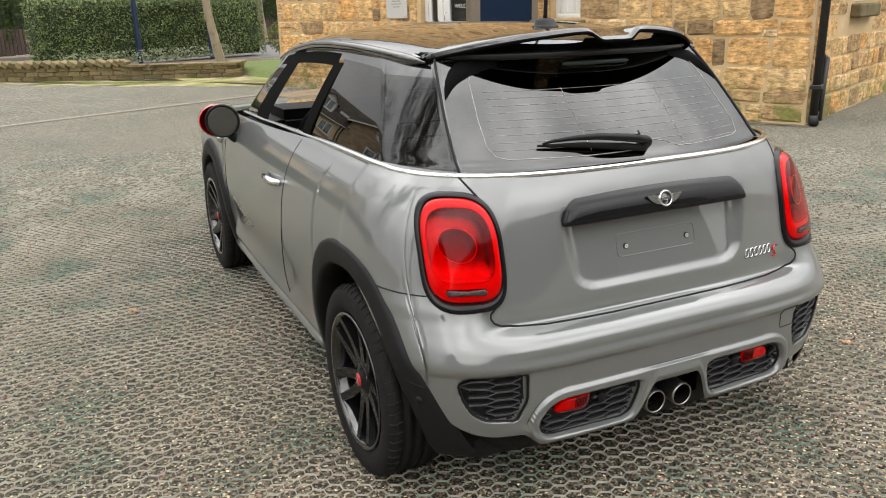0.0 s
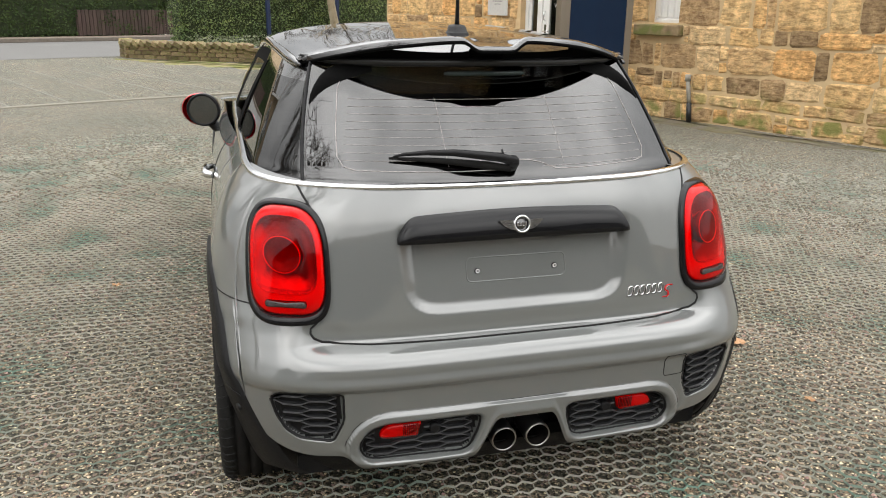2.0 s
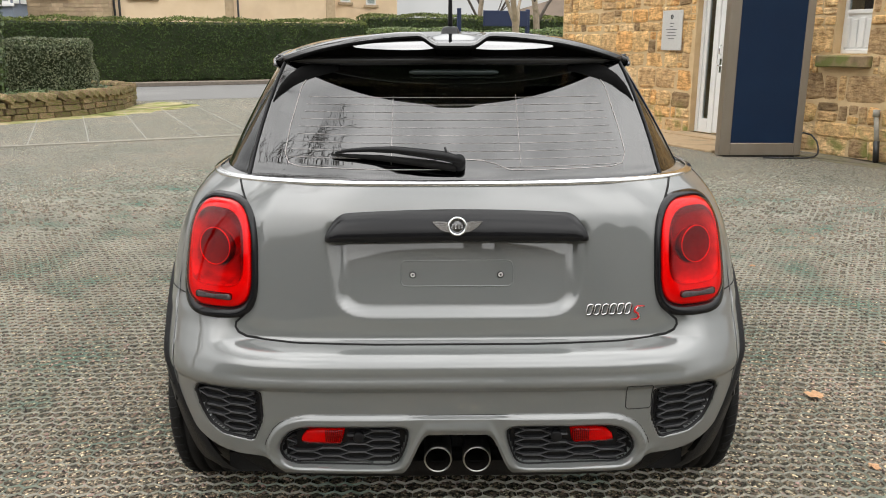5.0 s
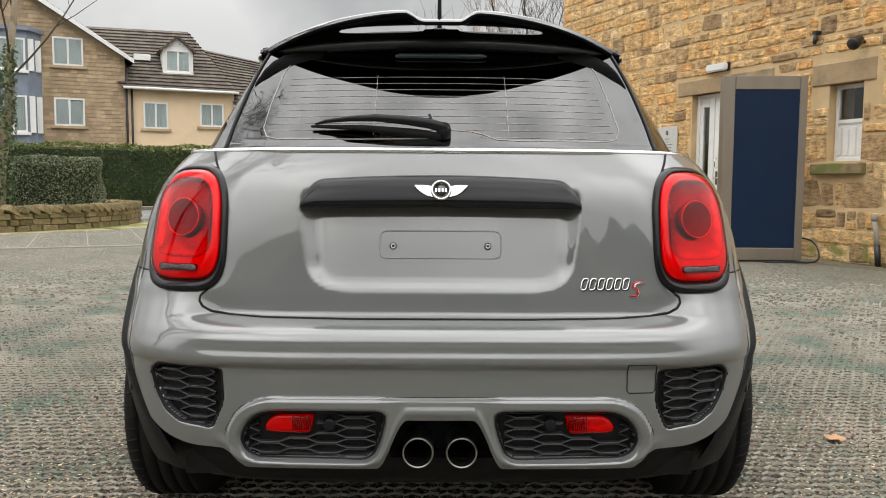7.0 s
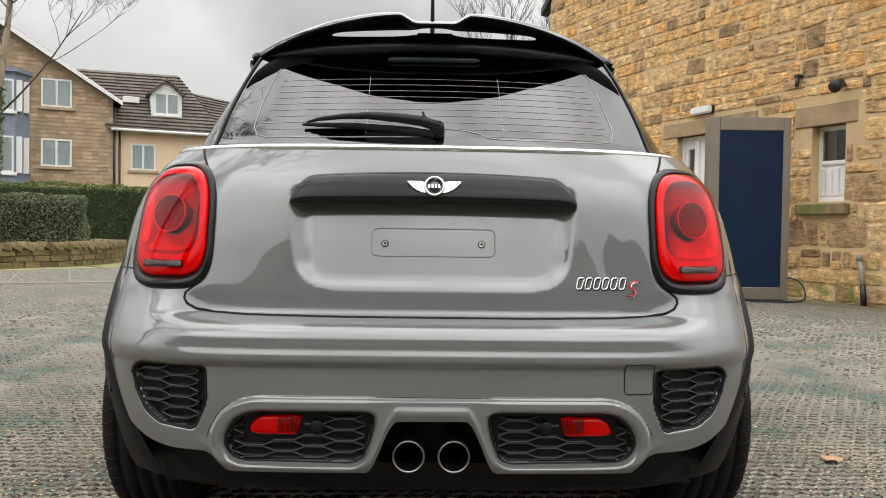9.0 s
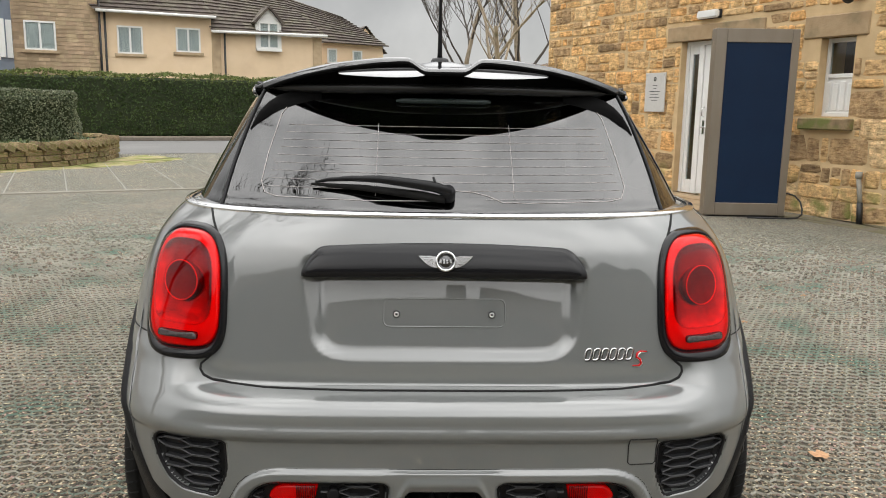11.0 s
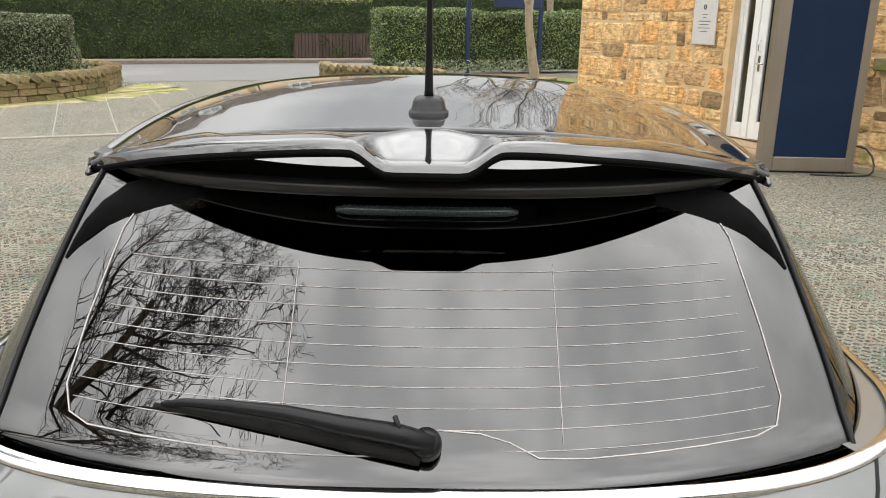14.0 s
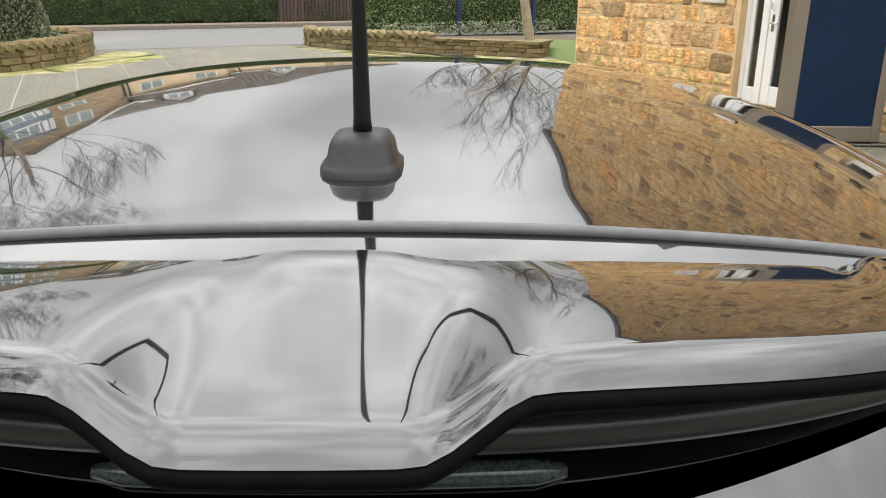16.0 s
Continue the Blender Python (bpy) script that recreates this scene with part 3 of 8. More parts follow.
STONES = stone_variants(10, 4, MOSSY)
bed_wall("planter_wall", [(-11.5, 11.2), (-9.0, 11.7), (-7.75, 12.5), (-6.95, 13.8), (-6.75, 15.2), (-7.0, 16.6), (-7.9, 18.0), (-9.5, 18.6)], 0.34, "low curved mossy stone wall of a raised bed", "upright", 5)
bed_wall("garden_wall", [(-2.95, 19.6), (-2.75, 19.1), (-1.4, 18.2), (-0.05, 17.6)], 0.3, "low mossy stone wall with upright copings", "upright", 6)
bed_wall("edging_wall", [(-0.05, 17.6), (1.0, 17.1), (2.15, 16.55), (2.35, 17.1)], 0.27, "low stone bed wall under flat coping slabs", "flat", 7)
blob_patch("bed_soil", [(-11.5, 11.6), (-9, 12), (-7.5, 13.3), (-7.1, 15.2), (-7.4, 16.8), (-9.5, 18.2), (-12, 17)], 0.36, SOIL, "planted soil mound of the raised bed", "soil", 0.05)
blob_patch("moss_strip", [(-9.5, 10.9), (-7.3, 12.0), (-6.3, 13.4), (-5.6, 14.9), (-5.2, 16.4), (-6.6, 17.6), (-7.0, 15.5), (-7.4, 13.2)], 0.006, MOSS, "yellow green moss along the bed wall", "moss", 0.15, 8)
blob_patch("moss_path", [(-3.2, 19.0), (-1.8, 17.2), (0.2, 15.4), (2.6, 13.6), (4.2, 12.2), (5.0, 13.0), (3.2, 15.6), (2.0, 16.4), (-0.2, 17.4), (-1.6, 18.3)], 0.006, MOSS, "mossy sandy strip before the garden wall", "moss", 0.22, 9)
blob_patch("moss_verge", [(5.9, 4.9), (6.2, 4.4), (5.4, 5.4), (4.6, 7.0), (4.2, 8.2), (4.7, 8.0), (5.3, 6.9)], 0.006, MOSS_DULL, "moss along the foot of the house wall", "moss", 0.07, 10)
blob_patch("lawn", [(0.1, 18.0), (2.35, 17.0), (3.3, 12.7), (5.2, 13.5), (7, 19), (4.5, 20.6), (0.5, 20.6)], 0.14, LAWN, "bright green lawn beside the stone house", "lawn", 0.05, 11)
blob_patch("hedge_soil", [(-2.6, 19.5), (-0.1, 17.9), (2.2, 17.2), (5, 20.5), (4, 22.5), (0, 22)], 0.11, SOIL, "leaf littered soil under the hedge", "soil", 0.06, 12)


# ---- paving grid ----
def paving_grid():
    """Hexagon cells of the plastic grid, each rib a low ridge."""
    a = 0.031
    dx, dy = a * math.sqrt(3), a * 1.5
    rng = np.random.default_rng(2)
    x0, x1, y0, y1 = -6.2, 5.4, -1.9, 7.4
    segs = []
    rows, cols = int((y1 - y0) / dy), int((x1 - x0) / dx)
    for r in range(rows):
        cy = y0 + r * dy
        for c in range(cols):
            cx = x0 + c * dx + (dx / 2 if r % 2 else 0)
            p = [(cx + a * math.cos(radians(30 + 60 * k)), cy + a * math.sin(radians(30 + 60 * k))) for k in range(4)]
            segs += [(p[0], p[1]), (p[1], p[2]), (p[2], p[3])]
    s = np.array(segs)
    keep = np.hypot(s[:, 0, 0] + 0.6, s[:, 0, 1] - 1.0) < rng.uniform(3.2, 6.6, len(s))
    s = s[keep]
    def warp(q):
        return q + 0.006 * np.stack([np.sin(q[:, 1] * 9 + 1.3 * np.sin(q[:, 0] * 5)), np.sin(q[:, 0] * 8 + 2 * np.sin(q[:, 1] * 4))], 1)
    p, q = warp(s[:, 0]), warp(s[:, 1])
    d = q - p
    d /= np.linalg.norm(d, axis=1)[:, None]
    nn = np.stack([-d[:, 1], d[:, 0]], 1) * 0.0021
    top = 0.0072 + 0.0018 * np.sin(p[:, 0] * 2.1 + 1) * np.sin(p[:, 1] * 1.7) + rng.normal(0, 0.0009, len(p))
    z0 = np.full(len(p), -0.004)
    def v(xy, z):
        return np.concatenate([xy, z[:, None]], 1)
    verts = np.stack([v(p - nn, z0), v(p, top), v(p + nn, z0), v(q - nn, z0), v(q, top), v(q + nn, z0)], 1).reshape(-1, 3)
    i = np.arange(len(p))[:, None] * 6
    faces = np.concatenate([i + [0, 3, 4, 1], i + [1, 4, 5, 2]], 0)
    return tagged(mesh_object("paving_grid", verts, faces, GRID_PLASTIC), "grey green plastic honeycomb grid set in grit", "paving grid", kind="stuff")


paving_grid()


def grit(name, count, rect, size, seed, mat, label):
    rng = np.random.default_rng(seed)
    c = np.stack([rng.uniform(rect[0], rect[1], count), rng.uniform(rect[2], rect[3], count), np.zeros(count)], 1)
    octa = np.array([(1, 0, 0), (0, 1, 0), (-1, 0, 0), (0, -1, 0), (0, 0, 1), (0, 0, -0.6)], float)
    s = size * rng.uniform(0.5, 1.5, (count, 1, 1)) * rng.uniform(0.6, 1.3, (count, 1, 3))
    v = octa[None] * s
    ang = rng.uniform(0, 6.28, count)
    ca, sa = np.cos(ang)[:, None], np.sin(ang)[:, None]
    v = np.stack([v[..., 0] * ca - v[..., 1] * sa, v[..., 0] * sa + v[..., 1] * ca, v[..., 2] * 0.7 + 0.002], -1) + c[:, None]
    tri = np.array([(0, 1, 4), (1, 2, 4), (2, 3, 4), (3, 0, 4), (1, 0, 5), (2, 1, 5), (3, 2, 5), (0, 3, 5)])
    f = (np.arange(count)[:, None, None] * 6 + tri[None]).reshape(-1, 3)
    return tagged(mesh_object(name, v.reshape(-1, 3), f, mat), label, "gravel", kind="stuff")


grit("gravel", 76000, (-4.6, 3.8, -2.0, 4.8), 0.0058, 3, PEBBLE, "loose grey and brown grit chippings")


def dry_leaf(x, y, rot, s):
    verts, faces = [], []
    n = 12
    for i in range(n):
        t = 2 * math.pi * i / n
        r = s * (1 + 0.28 * math.cos(5 * t)) * (0.6 + 0.4 * abs(math.cos(t)))
        verts.append((r * math.cos(t), r * math.sin(t), 0.006 + 0.012 * math.sin(2 * t) ** 2))
    verts.append((0, 0, 0.012))
    faces = [(i, (i + 1) % n, n) for i in range(n)]
    ob = mesh_object("dry_leaf", verts, faces, LEAF_DRY)
    ob.matrix_basis = pose(x, y, 0.004, 4, 3, rot)
    return tagged(ob, "curled orange dry leaf lying on grit", "leaf", "fallen leaves")


for lx, ly, lr, ls in ((1.42, 0.86, 20, 0.038), (1.36, 0.32, 80, 0.022), (2.0, 1.4, 140, 0.018), (-1.35, 2.27, 10, 0.022), (-2.1, 1.1, 70, 0.018), (1.9, 2.7, 30, 0.02), (2.6, 3.4, 200, 0.02)):
    dry_leaf(lx, ly, lr, ls)

# joints between the far paving panels
for k in range(14):
    tagged(part("paving_joint", box(-5.4 + k * 0.78, -5.385 + k * 0.78, 10.6, 16.5, -0.01, 0.006), JOINT, m=SITE), "thin pale joint between paving panels", "paving joint", "paving joints", kind="structure")


# ---- stone house ----
WX, V0, V1, EAVE, APEX = 7.6, 1.76, 11.22, 5.2, 9.2
DOOR = (6.42, 7.66, 0.05, 2.26)
WIN = (4.78, 5.25, 1.22, 2.15)
house = thing("stone_house", "coursed sandstone house with gable end", "house", SITE)
VM = (V0 + V1) / 2


def wall_with_holes():
    """The gable wall as a slab with real openings."""
    vs = sorted({V0, WIN[0], WIN[1], DOOR[0], DOOR[1], V1})
    zs = sorted({-0.1, DOOR[2], WIN[2], WIN[3], DOOR[3], EAVE})
    bm = bmesh.new()
    rows = []
    for i in range(len(vs) - 1):
        for j in range(len(zs) - 1):
            a, b, c, d = vs[i], vs[i + 1], zs[j], zs[j + 1]
            mv, mz = (a + b) / 2, (c + d) / 2
            if any(o[0] < mv < o[1] and o[2] < mz < o[3] for o in (DOOR, WIN)):
                continue
            rows.append((WX, WX + 0.45, a, b, c, d))
    bm = boxes(rows)
    g = prism([(V0, EAVE), (V1, EAVE), (VM, APEX)], WX, WX + 0.45, "x")
    me = bpy.data.meshes.new("tmp")
    g.to_mesh(me)
    g.free()
    bm.from_mesh(me)
    bpy.data.meshes.remove(me)
    bmesh.ops.remove_doubles(bm, verts=bm.verts[:], dist=1e-4)
    return bm


gable = part("wall", wall_with_holes(), MORTAR, house, "sandy lime mortar between rough stones")
part("wall", box(WX, WX + 9, V0, V0 + 0.45, -0.1, EAVE), MORTAR, house).location.x = 0.45
part("wall", box(WX + 0.45, WX + 9, V1 - 0.45, V1, -0.1, EAVE), MORTAR, house)
part("wall", box(WX + 8.55, WX + 9.4, V0 + 0.45, V1 - 0.45, -0.1, EAVE), MORTAR, house)


def roof_slope(name, parent, mat, eave_a, eave_b, ridge_a, ridge_b, courses, thick=0.03):
    """Overlapping courses from eave to ridge, each with its own lower edge."""
    ea, eb, ra, rb = map(Vector, (eave_a, eave_b, ridge_a, ridge_b))
    nrm = (eb - ea).cross(ra - ea).normalized()
    if nrm.z < 0:
        nrm = -nrm
    v, f = [], []
    for i in range(courses):
        t0, t1 = i / courses, (i + 1) / courses
        v += [ea.lerp(ra, t0) - nrm * 0.01, eb.lerp(rb, t0) - nrm * 0.01] if i == 0 else []
        v += [ea.lerp(ra, t0) + nrm * thick, eb.lerp(rb, t0) + nrm * thick, ea.lerp(ra, t1) + nrm * 0.004, eb.lerp(rb, t1) + nrm * 0.004]
    for i in range(len(v) // 2 - 1):
        f.append((2 * i, 2 * i + 1, 2 * i + 3, 2 * i + 2))
    return mesh_object(name, v, f, mat, parent)


for sgn, vv in ((-1, V0 - 0.25), (1, V1 + 0.25)):
    roof_slope("roof", house, SLATE, (WX - 0.06, vv, EAVE - 0.14), (WX + 9.5, vv, EAVE - 0.14), (WX - 0.06, VM, APEX + 0.12), (WX + 9.5, VM, APEX + 0.12), 26)
    part("verge", prism([(vv, EAVE - 0.2), (vv, EAVE - 0.06), (VM, APEX + 0.2), (VM, APEX + 0.04)], WX - 0.06, WX + 0.1, "x"), BLACK_IRON, house, "dark verge board")
part("chimney", boxes([(WX + 0.1, WX + 0.9, VM - 0.5, VM + 0.5, APEX - 0.5, APEX + 1.1), (WX + 0.05, WX + 0.95, VM - 0.56, VM + 0.56, APEX + 1.1, APEX + 1.22)], 0.02), DRESSED, house)

# lintels, sill, quoins
part("lintel", box(WX - 0.025, WX + 0.1, DOOR[0] - 0.3, DOOR[1] + 0.3, DOOR[3], DOOR[3] + 0.22, 0.012), DRESSED, house, "long dressed stone lintel")
part("lintel", box(WX - 0.025, WX + 0.1, 4.62, 5.5, 2.15, 2.42, 0.015), DRESSED, house, "dressed stone lintel")
part("sill", box(WX - 0.1, WX + 0.2, 4.7, 5.42, 1.06, 1.2, 0.015), MOSSY, house, "mossy projecting stone sill")
tagged(part("pavement", box(6.42, WX, 5.9, 10.2, -0.02, 0.028, 0.008), DRESSED, m=SITE), "worn sandstone path along the house wall", "path", kind="structure")
part("step", box(WX - 0.35, WX + 0.1, 6.3, 7.8, -0.02, 0.05, 0.01), DRESSED, house, "worn sandstone doorstep")

# sash window: fixed pane above a boarded lower half
window = thing("window_1", "small white window with boarded lower half", "window", SITE, kind="structure")
x = WX + 0.12
part("frame", boxes([(x, x + 0.06, WIN[0], WIN[0] + 0.045, WIN[2], WIN[3]), (x, x + 0.06, WIN[1] - 0.045, WIN[1], WIN[2], WIN[3]), (x, x + 0.06, WIN[0] + 0.045, WIN[1] - 0.045, WIN[3] - 0.05, WIN[3]), (x, x + 0.06, WIN[0] + 0.045, WIN[1] - 0.045, 1.68, 1.73), (x - 0.02, x + 0.06, WIN[0] + 0.045, WIN[1] - 0.045, WIN[2], WIN[2] + 0.05)], 0.006), WHITE, window)
part("pane", box(x + 0.025, x + 0.031, WIN[0] + 0.045, WIN[1] - 0.045, 1.73, WIN[3] - 0.05), CLEAR_GLASS, window).visible_shadow = False
part("panel", box(x + 0.02, x + 0.05, WIN[0] + 0.045, WIN[1] - 0.045, WIN[2] + 0.05, 1.68), WHITE, window, "white boarded panel")
for k in range(4):
    y = WIN[0] + 0.075 + k * 0.1
    part("slat", box(x + 0.002, x + 0.02, y, y + 0.07, WIN[2] + 0.07, 1.62 + (0.02 if k % 2 else 0), 0.008), WHITE, window)

# glazed double door with a side light
door = thing("door_1", "white glazed door with narrow side light, shut", "door", SITE, kind="structure")
x, (d0, d1, dz0, dz1) = WX + 0.1, DOOR
fr = 0.06
part("frame", boxes([(x, x + 0.09, d1 - fr, d1, dz0, dz1), (x, x + 0.09, d0, d0 + fr, dz0, dz1), (x, x + 0.09, d0 + fr, d1 - fr, dz1 - fr, dz1), (x, x + 0.09, d1 - 0.36, d1 - 0.29, dz0, dz1 - fr)], 0.006), WHITE, door)
part("side_light_frame", boxes([(x + 0.02, x + 0.07, d1 - 0.29, d1 - 0.24, dz0, dz1 - fr), (x + 0.02, x + 0.07, d1 - 0.12, d1 - fr, dz0, dz1 - fr), (x + 0.02, x + 0.07, d1 - 0.24, d1 - 0.12, dz0, dz0 + 0.2), (x + 0.02, x + 0.07, d1 - 0.24, d1 - 0.12, dz1 - fr - 0.12, dz1 - fr)], 0.005), WHITE, door)
part("side_light", box(x + 0.04, x + 0.046, d1 - 0.24, d1 - 0.12, dz0 + 0.2, dz1 - fr - 0.12), CLEAR_GLASS, door)
la, lb = d0 + fr, d1 - 0.36
leaf = part("door_leaf", boxes([(x + 0.02, x + 0.07, la, la + 0.11, dz0 + 0.01, dz1 - fr), (x + 0.02, x + 0.07, lb - 0.13, lb, dz0 + 0.01, dz1 - fr), (x + 0.02, x + 0.07, la + 0.11, lb - 0.13, dz0 + 0.01, dz0 + 0.24), (x + 0.02, x + 0.07, la + 0.11, lb - 0.13, dz1 - fr - 0.13, dz1 - fr)], 0.005), WHITE, door)
part("pane", box(x + 0.04, x + 0.046, la + 0.11, lb - 0.13, dz0 + 0.24, dz1 - fr - 0.13), CLEAR_GLASS, leaf)
hx = x + 0.02
bar("handle", [(hx, lb - 0.065, 1.03), (hx - 0.05, lb - 0.065, 1.03), (hx - 0.05, lb - 0.17, 1.03)], 0.01, CHROME, leaf)
part("lock_plate", box(hx - 0.008, hx, lb - 0.085, lb - 0.045, 0.93, 1.13, 0.003), CHROME, leaf)
bar("pull", [(hx, lb - 0.06, 1.18), (hx - 0.04, lb - 0.06, 1.2), (hx - 0.04, lb - 0.06, 1.3), (hx, lb - 0.06, 1.32)], 0.008, CHROME, leaf)
# added dark sheet that stands in for the shade inside the room
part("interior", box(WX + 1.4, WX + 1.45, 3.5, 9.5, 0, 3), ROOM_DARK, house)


def lettering(name, text, size, m, mat, parent=None, align="CENTER", depth=0.001, shear=0.0, spacing=1.0):
    """Words in the built-in font, turned into a mesh."""
    cu = bpy.data.curves.new(name, "FONT")
    cu.body, cu.size, cu.align_x, cu.extrude, cu.shear, cu.space_character = text, size, align, depth, shear, spacing
    tmp = new("tmp_text", cu)
    bpy.context.view_layer.update()
    me = bpy.data.meshes.new_from_object(tmp)
    bpy.data.objects.remove(tmp)
    me.materials.clear()
    me.materials.append(mat)
    me.name = name
    ob = new(name, me)
    if parent is not None:
        ob.parent = parent
    ob.matrix_basis = m
    return ob


ymid = (la + 0.11 + lb - 0.13) / 2
turn = pose(0, 0, 0, 90, 0, -90)
lettering("lettering", "HEALTH", 0.085, Matrix.Translation((x + 0.037, ymid, 1.62)) @ turn, WHITE, leaf)
lettering("lettering", "WELCOME", 0.085, Matrix.Translation((x + 0.037, ymid, 1.38)) @ turn, WHITE, leaf)

# wall lamp, plaque, floodlight, camera, pipes
lamp = thing("bulkhead_lamp", "white bulkhead lamp above the door", "wall lamp", SITE)
part("housing", box(WX - 0.03, WX, 6.9, 7.32, 2.54, 2.66, 0.01), GREY_PLASTIC, lamp)
part("diffuser", box(WX - 0.1, WX - 0.03, 6.91, 7.31, 2.545, 2.655, 0.02, 2), WHITE, lamp)
plaque = thing("wall_plaque", "brushed metal name plaque screwed to stone wall", "plaque", SITE)
part("plate", box(WX - 0.045, WX - 0.025, 7.92, 8.37, 1.24, 1.83, 0.004), PLAQUE, plaque)
bar("emblem", [(WX - 0.047, 8.15 + 0.022 * math.cos(t * 0.6283), 1.735 + 0.028 * math.sin(t * 0.6283)) for t in range(10)], 0.008, INK, plaque, closed=True)
for k, wd in enumerate((0.1, 0.06, 0.24, 0.18, 0.22, 0.14)):
    z = 1.64 - k * 0.045
    part("text_bar", box(WX - 0.048, WX - 0.044, 8.145 - wd / 2, 8.145 + wd / 2, z - 0.006, z + 0.004), ROOF_SEAL, plaque)
for vy, vz in ((7.95, 1.27), (8.34, 1.27), (7.95, 1.8), (8.34, 1.8)):
    bar("screw", [(WX - 0.049, vy, vz), (WX - 0.044, vy, vz)], 0.008, STEEL, plaque)
flood = thing("flood_light", "small black floodlight on the stone wall", "wall lamp", SITE)
bar("bracket", [(WX, 4.79, 2.6), (WX - 0.1, 4.79, 2.6)], 0.02, BLACK_IRON, flood)
bar("head", [(WX - 0.06, 4.79, 2.63), (WX - 0.1, 4.79, 2.62), (WX - 0.19, 4.79, 2.57), (WX - 0.22, 4.79, 2.55)], [0.03, 0.055, 0.075, 0.07], BLACK_IRON, flood, 12)
cctv = thing("wall_sensor", "small black sensor under a bracket on the wall", "sensor", SITE)
part("bracket", box(WX - 0.09, WX, 5.4, 5.47, 2.79, 2.83, 0.005), BLACK_IRON, cctv)
bar("head", [(WX - 0.07, 5.435, 2.79), (WX - 0.07, 5.435, 2.72), (WX - 0.08, 5.435, 2.67)], [0.022, 0.03, 0.02], BLACK_IRON, cctv, 10)
cctv2 = thing("wall_sensor", "small black fitting high on the stone wall", "sensor", SITE)
bar("head", [(WX, 4.46, 3.66), (WX - 0.12, 4.46, 3.63), (WX - 0.2, 4.46, 3.58)], [0.03, 0.07, 0.06], BLACK_IRON, cctv2, 10)
vent = thing("vent_pipe", "short grey waste pipe in front of the wall", "pipe", SITE)
bar("pipe", [(WX - 0.12, 4.4, 0), (WX - 0.11, 4.43, 0.25)], 0.033, BLACK_IRON, vent)
bar("pipe", [(WX - 0.11, 4.43, 0.25), (WX - 0.08, 4.5, 0.53)], 0.028, CONCRETE, vent)
bar("cap", [(WX - 0.08, 4.5, 0.52), (WX - 0.08, 4.5, 0.6)], 0.038, CONCRETE, vent, 10)
spout = thing("downpipe", "black cast iron rainwater downpipe at the house corner", "downpipe", SITE)
bar("pipe", [(WX - 0.02, V0 - 0.09, 0.02), (WX - 0.02, V0 - 0.09, 5.0)], 0.048, BLACK_IRON, spout, 12)
bar("shoe", [(WX + 0.02, V0 - 0.09, 0.16), (WX - 0.02, V0 - 0.09, 0.1), (WX - 0.08, V0 - 0.12, 0.03)], 0.054, BLACK_IRON, spout, 10)
for z in (0.42, 1.42, 2.6, 3.8):
    part("clip", box(WX - 0.08, WX + 0.06, V0 - 0.15, V0 - 0.03, z, z + 0.05, 0.008), BLACK_IRON, spout)
spout2 = thing("waste_pipe", "black bent waste pipe against the side wall", "pipe", SITE)
bar("pipe", [(WX + 0.3, V0 - 0.02, 0.78), (WX + 0.24, V0 - 0.1, 0.74), (WX + 0.12, V0 - 0.12, 0.4), (WX + 0.03, V0 - 0.14, 0.06)], 0.032, BLACK_IRON, spout2, 10)
win2 = thing("window_2", "narrow white window with mossy sill", "window", SITE, kind="structure")
part("frame", boxes([(WX + 1.5, WX + 1.58, V0 - 0.01, V0 + 0.06, 1.36, 2.4), (WX + 2.2, WX + 2.28, V0 - 0.01, V0 + 0.06, 1.36, 2.4), (WX + 1.58, WX + 2.2, V0 - 0.01, V0 + 0.06, 1.36, 1.42), (WX + 1.58, WX + 2.2, V0 - 0.01, V0 + 0.06, 2.34, 2.4)]), WHITE, win2)
# opaque pane, the shade of the room behind it painted in
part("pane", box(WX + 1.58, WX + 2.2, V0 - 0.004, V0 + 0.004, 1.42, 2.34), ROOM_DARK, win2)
part("sill", box(WX + 1.4, WX + 2.4, V0 - 0.12, V0 + 0.02, 1.16, 1.33, 0.02), MOSSY, win2)
vl = thing("vent_cowl", "black vent cowl on the side wall", "vent", SITE)
bar("cowl", [(WX + 3.6, V0 + 0.02, 1.5), (WX + 3.6, V0 - 0.1, 1.5), (WX + 3.6, V0 - 0.16, 1.4), (WX + 3.6, V0 - 0.17, 1.25)], [0.13, 0.14, 0.13, 0.11], BLACK_IRON, vl, 12)

# ---- sign totem ----
totem = thing("sign_totem", "blank navy sign panel in a weathered steel frame", "sign", pose(3.42, 7.62, 0, 0, 0, -2.5))
W_, T_, H_ = 0.98, 0.17, 2.22
part("case", boxes([(0, 0.13, 0, T_, 0.02, H_), (W_ - 0.09, W_, 0, T_, 0.02, H_), (0.13, W_ - 0.09, 0, T_, H_ - 0.16, H_), (0.13, W_ - 0.09, 0, T_, 0.02, 0.17)], 0.006), BRONZE, totem)
part("panel", box(0.125, W_ - 0.085, 0.012, T_ - 0.02, 0.165, H_ - 0.155, 0.004), NAVY, totem, "navy blue blank panel")
part("foot", box(0.06, W_ - 0.06, 0.03, T_ - 0.03, 0, 0.02), BLACK_IRON, totem)
cable = thing("cable", "black cable looping from the sign to the wall", "cable")
bar("lead", [(4.3, 7.7, 0.22), (4.38, 7.7, 0.27), (4.47, 7.69, 0.285), (4.55, 7.66, 0.26), (4.6, 7.61, 0.19), (4.6, 7.55, 0.11), (4.57, 7.49, 0.05), (4.5, 7.44, 0.02), (4.4, 7.42, 0.012), (4.2, 7.43, 0.012), (3.9, 7.47, 0.012)], 0.011, BLACK_IRON, cable, 6)


